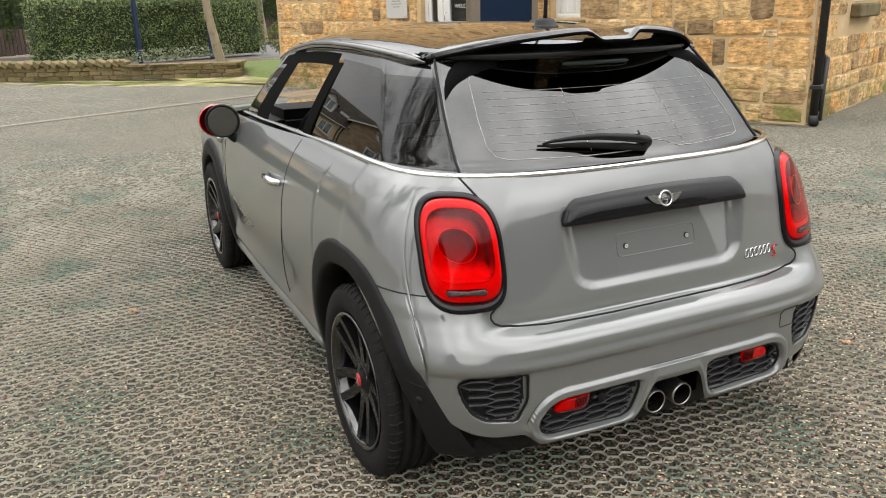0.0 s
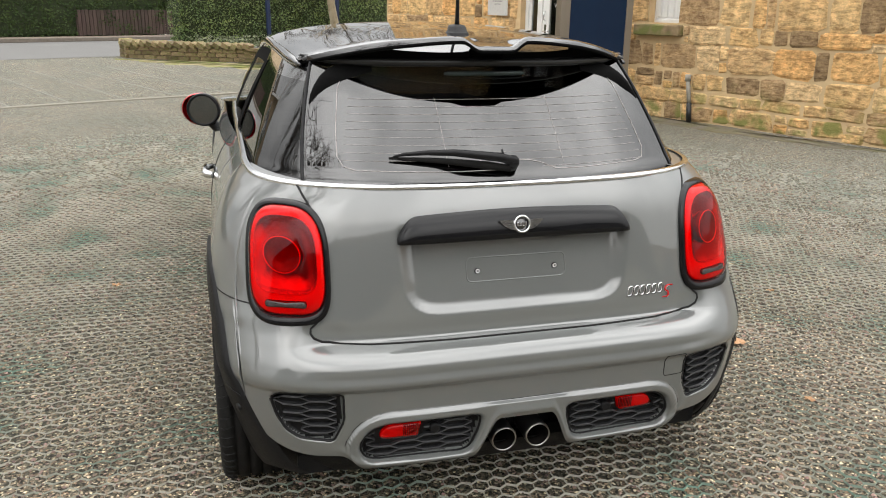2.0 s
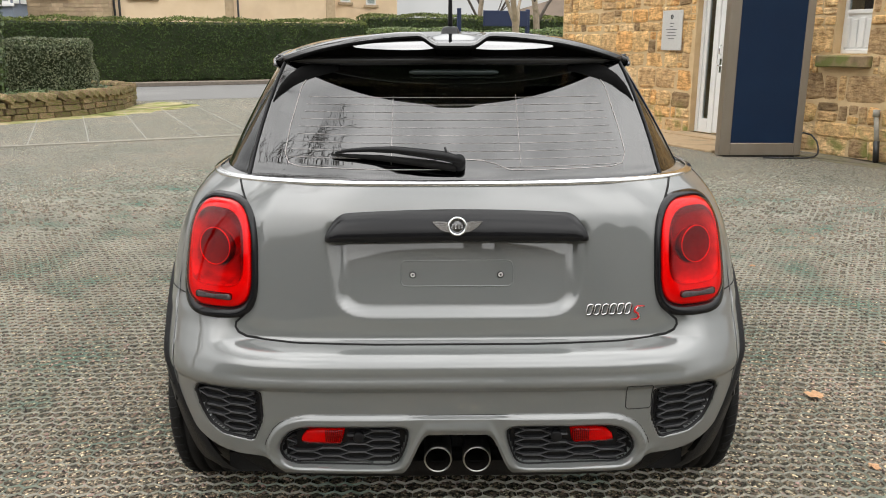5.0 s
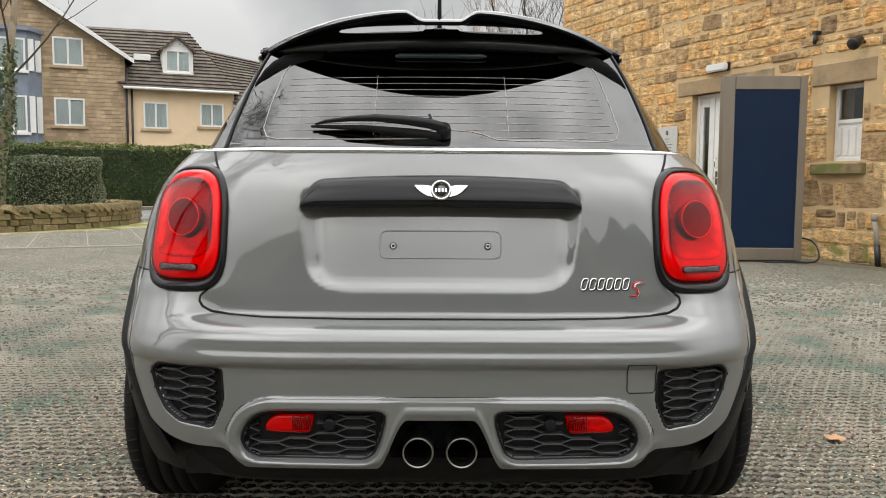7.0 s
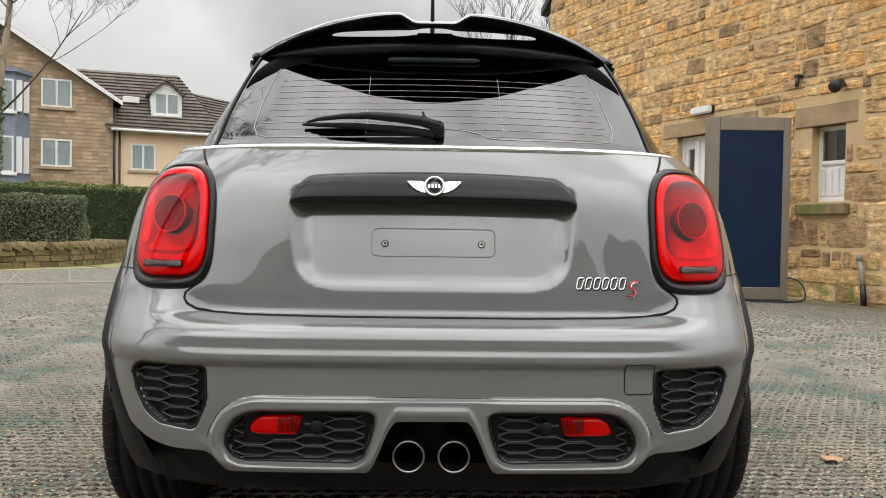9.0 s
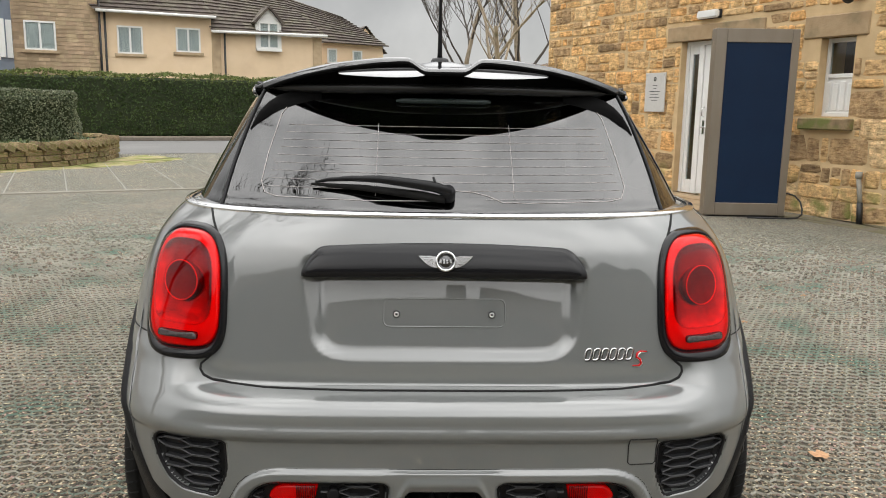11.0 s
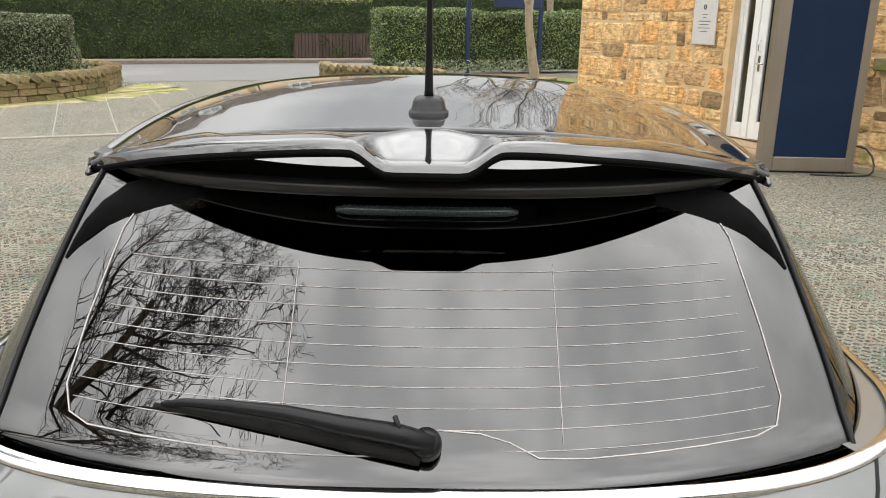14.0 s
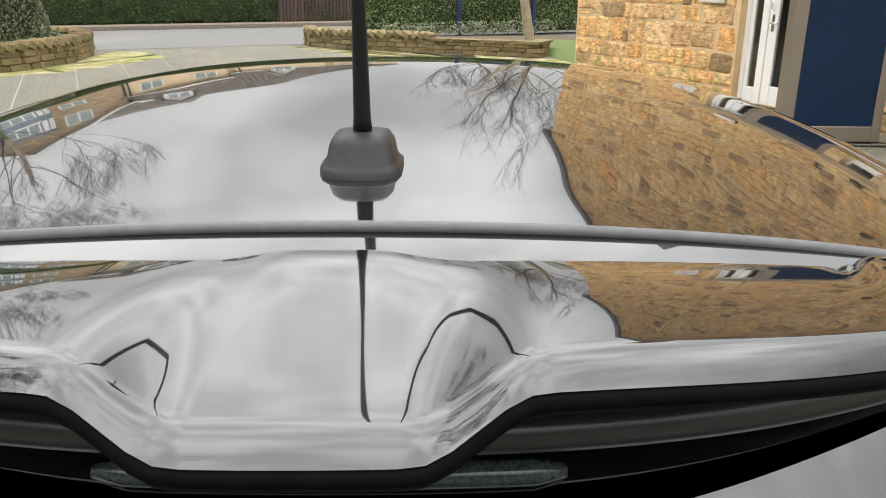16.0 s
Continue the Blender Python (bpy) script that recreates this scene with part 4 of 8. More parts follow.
# ---- trees ----
def tree_mesh(seed, height, spread, trunk, levels, kids=4, lean=(0, 0), twist=0.5, limb_from=0.35, up=0.35, droop=0.0, thin=0.004, slim=1.0):
    """Trunk and limbs as two lists of tapered tubes."""
    rng = random.Random(seed)
    trunk_v, trunk_f, v, f = [], [], [], []

    def add(points, radii, sides, big):
        a, b = tube(points, radii, sides, cap=False)
        tv, tf = (trunk_v, trunk_f) if big else (v, f)
        n = len(tv)
        tv.extend(a)
        tf.extend([tuple(i + n for i in q) for q in b])

    def grow(p, d, length, r, level):
        steps = 5 if level < 2 else 4
        pts, rad = [p.copy()], [r]
        q, dd = p.copy(), d.copy()
        for i in range(steps):
            dd = (dd + Vector((rng.uniform(-1, 1), rng.uniform(-1, 1), rng.uniform(-0.6, 0.8))) * twist * 0.28 + Vector((0, 0, 0.06 - droop * level * 0.05))).normalized()
            q = q + dd * length / steps
            pts.append(q.copy())
            rad.append(max(r * (1 - 0.62 * (i + 1) / steps), thin * 0.6))
        add(pts, rad, (10, 7, 5, 4, 3, 3, 3)[level], level == 0)
        if level >= levels:
            return
        n = kids + (1 if level > 0 else 2)
        for k in range(n):
            t = limb_from + (1 - limb_from) * (k + rng.random()) / n if level == 0 else rng.uniform(0.25, 1.0)
            i = min(int(t * steps), steps - 1)
            base = pts[i].lerp(pts[i + 1], t * steps - i)
            ang = rng.uniform(0, 6.283)
            side = Vector((math.cos(ang), math.sin(ang), 0))
            nd = (dd * 0.45 + side * (0.75 if level == 0 else 0.7) + Vector((0, 0, up + rng.uniform(-0.2, 0.25)))).normalized()
            grow(base, nd, length * (spread if level == 0 else 0.62) * rng.uniform(0.7, 1.1), max(rad[i] * rng.uniform(0.42, 0.6) * (slim if level == 0 else 1), thin), level + 1)
    grow(Vector((0, 0, -0.1)), Vector((lean[0], lean[1], 1)).normalized(), height, trunk, 0)
    return trunk_v, trunk_f, v, f


def bare_tree(m, label, seed, bark=BARK, twig=TWIG, **kw):
    tv, tf, v, f = tree_mesh(seed, **kw)
    top = thing("tree", label, "tree", m, "bare trees")
    mesh_object("trunk", tv, tf, bark, top, True)
    mesh_object("crown", v, f, twig, top, True)
    return top


bare_tree(pose(2.25, 18.35, 0.1), "bare tree with smooth pale forked trunk", 21, bark=BARK, twig=BARK, height=3.3, spread=0.72, trunk=0.125, levels=3, kids=3, lean=(-0.1, 0.05), limb_from=0.42, up=0.6, thin=0.008)
ivy_tree = bare_tree(pose(-8.85, 14.2, 0.2), "ivy covered bare tree in the raised bed", 5, height=5.8, spread=0.6, trunk=0.125, levels=5, kids=4, lean=(0.0, 0), limb_from=0.45, up=0.35, slim=0.42, thin=0.0038)
bare_tree(pose(-7.0, -1.5, 0), "tall bare tree beside the car park", 8, height=8.6, spread=0.62, trunk=0.19, levels=5, kids=4, limb_from=0.2, up=0.42, thin=0.008, slim=0.62)
bare_tree(pose(-10.2, 7.0, 0), "tall bare tree at the edge of the car park", 13, height=10, spread=0.55, trunk=0.15, levels=5, kids=5, limb_from=0.08, up=1.1, slim=0.6, thin=0.006)
bare_tree(pose(-9.4, 5.2, 0), "slender bare tree at the edge of the car park", 27, height=8.5, spread=0.5, trunk=0.11, levels=4, kids=5, limb_from=0.1, up=1.3, slim=0.6, thin=0.007)
for i, (tx, ty, th, sd) in enumerate(((4.5, 32.5, 6.5, 31), (7.0, 33.5, 7.0, 32), (9.5, 31.5, 6.6, 33), (2.0, 36.5, 6.0, 35), (11.5, 35, 7.5, 36))):
    bare_tree(pose(tx, ty, 0), "bare winter tree behind the hedge", sd, height=th, spread=0.68, trunk=0.17, levels=4, kids=4, limb_from=0.22, up=0.55, thin=0.009)


# ---- hedges ----
def hedge(name, label, x0, x1, y0, y1, z0, z1, mat, count, size, m, seed, top_mat=None, lump=0.06, group=""):
    """A clipped hedge: a dark core inside many small leaves with an uneven face."""
    top = thing(name, label, "hedge", m, group)
    rng = np.random.default_rng(seed)
    nx, nz, ny = max(int((x1 - x0) / 0.5), 3), 5, 3
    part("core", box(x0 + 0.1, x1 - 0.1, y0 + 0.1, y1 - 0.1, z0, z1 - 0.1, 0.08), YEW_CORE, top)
    area = np.array([(x1 - x0) * (z1 - z0), (x1 - x0) * (z1 - z0) * 0.3, (x1 - x0) * (y1 - y0), (y1 - y0) * (z1 - z0), (y1 - y0) * (z1 - z0)])
    face = rng.choice(5, count, p=area / area.sum())
    a, b, c = rng.random(count), rng.random(count), rng.random(count)
    X, Y, Z = x0 + (x1 - x0) * a, y0 + (y1 - y0) * b, z0 + (z1 - z0) * c
    N = np.zeros((count, 3))
    for k, (ax, val, s) in enumerate(((1, y0, -1), (1, y1, 1), (2, z1, 1), (0, x0, -1), (0, x1, 1))):
        s_ = face == k
        (X, Y, Z)[ax][s_] = val
        N[s_, ax] = s
    P = np.stack([X, Y, Z], 1)
    r = 0.12
    lo, hi = np.array([x0 + r, y0 + r, z0 - 9]), np.array([x1 - r, y1 - r, z1 - r])
    inner = np.clip(P, lo, hi)
    d = P - inner
    ln = np.linalg.norm(d, axis=1)[:, None]
    far = ln > r
    P = np.where(far, inner + d / np.maximum(ln, 1e-6) * r, P)
    wob = lump * (np.sin(X * 2.3 + 1.7 * np.sin(Z * 3.1)) * np.sin(Z * 2.7 + X * 0.9) + 0.6 * np.sin(X * 7.1 + Y * 5) * np.sin(Z * 6.3))
    P += N * wob[:, None] + rng.normal(0, size * 0.45, (count, 3))
    if top_mat is None:
        leaves("foliage", P, N, size, mat, top, seed=seed)
    else:
        # leaves on and just below the top take the paler green
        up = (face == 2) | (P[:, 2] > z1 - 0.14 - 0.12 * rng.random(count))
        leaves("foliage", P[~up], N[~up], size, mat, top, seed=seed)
        leaves("trimmed_top", P[up], N[up], size, top_mat, top, seed=seed + 1, label="paler leaves along the top")
    return top


hedge("hedge", "long clipped dark yew hedge above the footway", -14, 9.6, 27.7, 29.0, 0.1, 2.2, YEW, 34000, 0.046, SITE, 1, YEW_PALE)
hedge("hedge", "clipped dark hedge over a low fence", 9.6, 24, 27.9, 29.2, 0.5, 2.45, YEW, 14000, 0.055, SITE, 2, YEW_PALE)
hedge("hedge", "clipped glossy mixed hedge behind the garden wall", 7.15, 14.2, 20.2, 21.1, 0.1, 1.75, PRIVET, 15000, 0.034, SITE, 3)
hedge("hedge", "small clipped grey green hedge in the raised bed", -3.9, -0.35, 17.35, 18.2, 0.3, 1.45, LAUREL, 13000, 0.026, SITE, 4)
rng0 = np.random.default_rng(9)
k0 = 2600
ang0, hz0 = rng0.uniform(0, 6.283, k0), rng0.uniform(0, 3.4, k0)
rad0 = 0.2 + 0.1 * rng0.random(k0)
leaves("ivy", np.stack([rad0 * np.cos(ang0) + 0.05 * hz0, rad0 * np.sin(ang0), hz0], 1), np.stack([np.cos(ang0), np.sin(ang0), 0 * hz0], 1), 0.045, IVY, ivy_tree, seed=4, label="glossy dark ivy on the trunk")
k1 = 3500
bx, by = rng0.uniform(-10.5, -7.1, k1), rng0.uniform(12.2, 18, k1)
inb = (by > 12.1 + np.maximum(0, -7.8 - bx) * -0.2) & (np.hypot(bx + 10, by - 15) < 3.2)
leaves("ground_cover", np.stack([bx, by, 0.36 + 0.08 * rng0.random(k1)], 1)[inb], np.tile((0, 0, 1), (inb.sum(), 1)), 0.04, IVY, None, seed=6, label="low ivy ground cover over the bed", kind="stuff")["category"] = "ground cover"
k2 = 2600
leaves("bed_plants", np.stack([rng0.uniform(7.3, 12.5, k2), rng0.uniform(19.3, 20.2, k2), 0.14 + 0.3 * rng0.random(k2) ** 2], 1), np.tile((0, -0.4, 1), (k2, 1)), 0.035, LAUREL, None, seed=7, label="low straggling plants at the hedge foot", kind="stuff", m=SITE)["category"] = "plants"
shrub_c = rng0.normal(0, 1, (2200, 3))
shrub_c /= np.linalg.norm(shrub_c, axis=1)[:, None]
shrub = thing("shrub", "yellow green rounded shrub beside the house", "shrub", SITE @ pose(13.2, 17.6, 0.1))
bar("stem", [(0, 0, 0), (0.05, 0, 0.5)], 0.03, TWIG, shrub)
leaves("crown", shrub_c * (0.55 + 0.18 * rng0.random((2200, 1))) * (1.2, 0.9, 0.75) + (0, 0, 0.55), shrub_c, 0.035, YEW_PALE, shrub, seed=12)

# fence under the second hedge
fence = thing("fence", "dark brown upright board fence under the hedge", "fence", SITE)
for xx in (6.6, 24):
    part("post", box(xx, xx + 0.09, 27.72, 27.82, 0.1, 1.0), FENCE, fence)
for zz in (0.3, 0.8):
    part("rail", box(6.6, 24, 27.76, 27.8, zz, zz + 0.07), FENCE, fence)
bd = box(-0.055, 0.055, 27.67, 27.71, 0.12, 0.95, 0.004)
first = part("board", bd, FENCE, fence)
first.location.x = 6.7
for k in range(1, 138):
    ob = new("board", first.data)
    ob.parent = fence
    ob.location = (6.7 + k * 0.125, 0, 0.01 * ((k * 7) % 3))

# blue sign on two posts behind the garden wall
sign = thing("post_sign", "navy sign board on two square posts", "sign", SITE)
for pw in (9.6, 11.9):
    part("post", box(pw - 0.05, pw + 0.05, 19.75, 19.85, 0, 2.35, 0.006), NAVY_PAINT, sign)
part("board", box(10.35, 11.85, 19.68, 19.74, 1.85, 2.3, 0.01), NAVY_PAINT, sign)

# ---- houses across the road ----
def far_window(parent, v, w0, w1, z0, z1, lights=2, sill=BUFF):
    fw = part("window", boxes([(w0, w0 + 0.07, v - 0.03, v + 0.02, z0, z1), (w1 - 0.07, w1, v - 0.03, v + 0.02, z0, z1), (w0 + 0.07, w1 - 0.07, v - 0.03, v + 0.02, z0, z0 + 0.07), (w0 + 0.07, w1 - 0.07, v - 0.03, v + 0.02, z1 - 0.07, z1)] + [(w0 + (w1 - w0) * k / lights - 0.04, w0 + (w1 - w0) * k / lights + 0.04, v - 0.03, v + 0.02, z0 + 0.07, z1 - 0.07) for k in range(1, lights)]), WHITE, parent, "white framed casement window")
    part("pane", box(w0 + 0.06, w1 - 0.06, v - 0.004, v + 0.004, z0 + 0.06, z1 - 0.06), CLEAR_GLASS, fw)
    part("curtain", box(w0 + 0.06, w1 - 0.06, v + 0.012, v + 0.018, z0 + 0.06, z1 - 0.06), CURTAIN, fw)
    part("sill", box(w0 - 0.12, w1 + 0.12, v - 0.08, v + 0.02, z0 - 0.12, z0, 0.01), sill, fw)
    return fw


FV = 35.0
flats = thing("brick_house", "buff stone house with white gable verge and bay", "house", SITE)
G0, G1, GA = -7.8, 1.05, -3.35
part("wall", prism([(G0, 0), (G1, 0), (G1, 6.2), (GA, 9.0), (G0, 6.2)], FV, FV + 8, "y"), BUFF_JOINT, flats)
rngb = random.Random(3)
bv, bf = [], []
for r in range(42):
    z = 2.0 + r * 0.163
    wl_ = max(G0, GA - (9.0 - z) / (2.8 / (G1 - GA))) if z > 6.2 else G0
    wr_ = min(G1, GA + (9.0 - z - 0.2) / (2.8 / (G1 - GA))) if z > 6.0 else G1
    d = max(wl_, -4.5) - rngb.uniform(0, 0.3)
    while d < wr_ - 0.05:
        s = rngb.uniform(0.2, 0.44)
        e_ = min(d + s, wr_)
        y = FV - 0.02 - rngb.uniform(0, 0.012)
        n_ = len(bv)
        bv += [(d + 0.008, y, z + 0.008), (e_ - 0.008, y, z + 0.008), (e_ - 0.008, y, z + 0.155), (d + 0.008, y, z + 0.155), (d + 0.008, FV + 0.01, z + 0.008), (e_ - 0.008, FV + 0.01, z + 0.008), (e_ - 0.008, FV + 0.01, z + 0.155), (d + 0.008, FV + 0.01, z + 0.155)]
        bf += [tuple(n_ + i for i in q) for q in ((0, 1, 2, 3), (4, 5, 1, 0), (3, 2, 6, 7), (5, 6, 2, 1), (4, 0, 3, 7))]
        d = e_
tagged(mesh_object("stonework", bv, bf, BUFF, flats), kind="stuff")
for z0, z1 in ((5.72, 6.88), (3.26, 4.4)):
    far_window(flats, FV - 0.05, -1.7, -0.55, z0, z1)
slope = 2.8 / (G1 - GA)
for sg, ww in ((1, G1 + 0.35), (-1, G0 - 0.35)):
    roof_slope("roof", flats, SLATE, (ww, FV - 0.4, 6.2 - 0.35 * slope + 0.1), (ww, FV + 8.2, 6.2 - 0.35 * slope + 0.1), (GA, FV - 0.4, 9.15), (GA, FV + 8.2, 9.15), 22, 0.05)
    part("verge", prism([(ww, 5.93), (ww, 6.11), (GA, 9.17), (GA, 8.95)], FV - 0.46, FV - 0.38, "y"), WHITE, flats, "white painted verge board")
bay = part("bay", prism([(-4.6, FV), (-4.2, FV - 0.75), (-2.6, FV - 0.75), (-2.1, FV)], 0, 6.9, "z"), LEAD, flats, "blue grey lead clad bay")
part("bay_roof", prism([(-4.75, FV - 0.02), (-4.3, FV - 0.9), (-2.5, FV - 0.9), (-2.0, FV - 0.02)], 6.9, 7.05, "z"), LEAD, bay)
for z0, z1 in ((5.35, 6.6), (2.9, 4.35)):
    far_window(bay, FV - 0.79, -4.15, -2.65, z0, z1, 3, WHITE)
    for k in range(2):
        part("side_light", prism([(-2.56 + k * 0.24, z0), (-2.36 + k * 0.24, z0), (-2.36 + k * 0.24, z1), (-2.56 + k * 0.24, z1)], FV - 0.72 + k * 0.36, FV - 0.45 + k * 0.36, "y"), WHITE, bay)
for wq in (1.1, 1.3):
    bar("downpipe", [(wq, FV - 0.12, 0), (wq, FV - 0.12, 5.0 + (0.9 if wq < 1.2 else 0))], 0.045, BLACK_IRON, flats)

cottage = thing("cream_house", "cream rendered house with tiled roof and dormer", "house", SITE)
part("wall", box(1.06, 5.6, FV, FV + 7, 0, 4.95), CREAM, cottage)
far_window(cottage, FV - 0.02, 1.75, 2.76, 3.26, 4.4)
far_window(cottage, FV - 0.02, 4.1, 5.12, 3.42, 4.45)
roof_slope("roof", cottage, SLATE, (0.9, FV - 0.35, 4.92), (5.75, FV - 0.35, 4.92), (-1.5, FV + 3.9, 8.05), (4.1, FV + 3.9, 8.2), 18, 0.06)
roof_slope("roof", cottage, SLATE, (5.75, FV - 0.35, 4.92), (5.9, FV + 8, 4.92), (4.1, FV + 3.9, 8.2), (4.12, FV + 4.2, 8.2), 18, 0.06)
roof_slope("roof", cottage, SLATE, (0.9, FV + 8, 4.92), (5.9, FV + 8, 4.92), (-1.5, FV + 3.9, 8.05), (4.1, FV + 3.9, 8.2), 18, 0.06)
bar("gutter", [(0.95, FV - 0.4, 4.93), (5.75, FV - 0.4, 4.93)], 0.06, WHITE, cottage)
part("skylight", boxes([(1.5, 2.2, FV + 1.35, FV + 1.75, 6.35, 6.62)], 0.01), WHITE, cottage)


def dormer(parent, v, w0, w1, z0, z1, zap, depth):
    dm = part("dormer", prism([(w0, z0), (w1, z0), (w1, z1), ((w0 + w1) / 2, zap), (w0, z1)], v, v + depth, "y"), WHITE, parent, "white gabled dormer")
    for s_, e_ in ((w0 - 0.15, 1), (w1 + 0.15, -1)):
        part("roof", prism([(s_, z1 - 0.08), ((w0 + w1) / 2, zap + 0.12), ((w0 + w1) / 2, zap + 0.02), (s_ + e_ * 0.1, z1 - 0.14)], v - 0.2, v + depth, "y"), SLATE, dm)
    far_window(dm, v - 0.03, w0 + 0.12, w1 - 0.12, z0 + 0.08, z1 - 0.05, 2, WHITE)
    return dm


dormer(cottage, FV + 0.8, 2.65, 3.95, 5.75, 6.85, 7.3, 2.6)
bar("downpipe", [(6.15, FV - 0.1, 0), (6.15, FV - 0.1, 4.4)], 0.045, BLACK_IRON, cottage)

wing = thing("cream_house", "lower cream rendered wing with small dormer", "house", SITE)
part("wall", box(5.6, 10.6, FV + 0.1, FV + 6, 0, 4.35), CREAM, wing)
part("quoin", box(5.58, 6.0, FV + 0.05, FV + 0.2, 0, 4.33), BUFF, wing)
part("quoin", box(10.2, 10.62, FV + 0.05, FV + 0.2, 0, 4.33), BUFF, wing)
roof_slope("roof", wing, SLATE, (5.6, FV - 0.2, 4.35), (10.8, FV - 0.2, 4.42), (4.3, FV + 3.4, 7.4), (9.0, FV + 3.4, 6.7), 17, 0.06)
bar("gutter", [(5.6, FV - 0.25, 4.35), (10.8, FV - 0.25, 4.42)], 0.06, WHITE, wing)
dormer(wing, FV - 0.02, 7.55, 8.7, 3.66, 4.95, 5.5, 2.2)
part("wall", box(10.6, 14.2, FV + 1.4, FV + 6, 0, 4.25), CREAM, wing)
roof_slope("roof", wing, SLATE, (10.6, FV + 1.1, 4.25), (14.4, FV + 1.1, 4.2), (9.0, FV + 3.4, 6.7), (13.0, FV + 4.5, 5.9), 14, 0.06)
far_window(wing, FV + 1.38, 11.3, 11.8, 3.3, 4.0, 1)
far_window(wing, FV + 1.38, 12.6, 13.1, 3.2, 3.95, 1)
villa = thing("white_house", "distant pale gabled house among trees", "house", SITE)
part("wall", prism([(17.0, 0), (19.6, 0), (19.6, 4.9), (18.3, 6.4), (17.0, 4.9)], 50, 57, "y"), CREAM, villa)
for s_, e_ in ((16.8, 1), (19.8, -1)):
    roof_slope("roof", villa, SLATE, (s_, 49.8, 4.8), (s_, 57, 4.8), (18.3, 49.8, 6.55), (18.3, 57, 6.55), 10, 0.06)
far_window(villa, 49.97, 17.8, 18.8, 3.4, 4.5)

# plain houses behind the car park
for bx, by, bw, bh, br, rz in ((-13, -23, 9.4, 6.3, 3.4, 6), (-2.6, -25, 10.4, 6.5, 3.2, -3), (8, -23.5, 9.4, 6.2, 3.5, -9), (17.5, -18, 9.4, 6.3, 3.0, -35), (-21, -14, 10.4, 6.2, 3.3, 40)):
    back = thing("terrace_house", "plain grey stone house with tiled gable roof", "house", pose(bx, by, 0, 0, 0, rz), "houses behind the car park")
    part("wall", prism([(-bw / 2, 0), (bw / 2, 0), (bw / 2, bh), (-bw / 2, bh)], -7, 0, "y"), GREY_WALL, back)
    for s_, e_ in ((0.4, 1), (-7.4, -1)):
        roof_slope("roof", back, SLATE, (-bw / 2 - 0.2, s_, bh - 0.1), (bw / 2 + 0.2, s_, bh - 0.1), (-bw / 2 - 0.2, -3.5, bh + br), (bw / 2 + 0.2, -3.5, bh + br), 12, 0.06)
    part("chimney", box(bw / 2 - 1.2, bw / 2 - 0.4, -4, -3, bh + br - 1, bh + br + 0.9, 0.03), GREY_WALL, back)

# wooded hill in the distance and trees all round
hv, hf = [], []
HN = 120
for i in range(HN + 1):
    t = 2 * math.pi * i / HN
    hz = 11 + 5 * math.sin(t * 2 + 0.6) + 2.2 * math.sin(t * 7) + 1.2 * math.sin(t * 19) + random.Random(i).uniform(0, 1.1)
    hv += [(150 * math.cos(t), 150 * math.sin(t), -1), (165 * math.cos(t), 165 * math.sin(t), hz)]
for i in range(HN):
    hf.append((2 * i, 2 * i + 2, 2 * i + 3, 2 * i + 1))
tagged(mesh_object("backdrop", hv, hf, WOODS), "brown winter woodland on a distant hill", "woodland", kind="structure")

# ---- the car ----
def smooth_curve(q, xs, ys):
    """Monotone cubic through the given points."""
    xs, ys, q = np.asarray(xs, float), np.asarray(ys, float), np.asarray(q, float)
    h, d = np.diff(xs), np.diff(ys) / np.diff(xs)
    m = np.zeros(len(xs))
    m[0], m[-1] = d[0], d[-1]
    for i in range(1, len(xs) - 1):
        if d[i - 1] * d[i] > 0:
            w1, w2 = 2 * h[i] + h[i - 1], h[i] + 2 * h[i - 1]
            m[i] = (w1 + w2) / (w1 / d[i - 1] + w2 / d[i])
    qc = np.clip(q, xs[0], xs[-1])
    i = np.clip(np.searchsorted(xs, qc) - 1, 0, len(xs) - 2)
    t = (qc - xs[i]) / h[i]
    return ((1 + 2 * t) * (1 - t) ** 2 * ys[i] + t * (1 - t) ** 2 * h[i] * m[i] + t * t * (3 - 2 * t) * ys[i + 1] + t * t * (t - 1) * h[i] * m[i + 1])


def ease(x, a, b):
    t = np.clip((np.asarray(x, float) - a) / (b - a), 0, 1)
    return t * t * (3 - 2 * t)


def polygon_distance(px, pz, poly):
    """Signed distance to a polygon, negative inside."""
    p = np.asarray(poly, float)
    d = np.full(np.shape(px), 1e9)
    inside = np.zeros(np.shape(px), bool)
    for i in range(len(p)):
        a, b = p[i], p[(i + 1) % len(p)]
        e = b - a
        t = np.clip(((px - a[0]) * e[0] + (pz - a[1]) * e[1]) / (e @ e), 0, 1)
        d = np.minimum(d, np.hypot(px - a[0] - t * e[0], pz - a[1] - t * e[1]))
        crossing = ((a[1] > pz) != (b[1] > pz)) & (px < (b[0] - a[0]) * (pz - a[1]) / (b[1] - a[1] + 1e-12) + a[0])
        inside ^= crossing
    return np.where(inside, -d, d)


def rounded(poly, r, n=5):
    """A polygon with its corners rounded off."""
    out, k = [], len(poly)
    for i in range(k):
        p, a, b = Vector(poly[i]), Vector(poly[i - 1]), Vector(poly[(i + 1) % k])
        ra, rb = min(r, (a - p).length * 0.45), min(r, (b - p).length * 0.45)
        s, e = p + (a - p).normalized() * ra, p + (b - p).normalized() * rb
        for j in range(n + 1):
            t = j / n
            out.append(tuple((1 - t) ** 2 * s + 2 * t * (1 - t) * p + t * t * e))
    return out


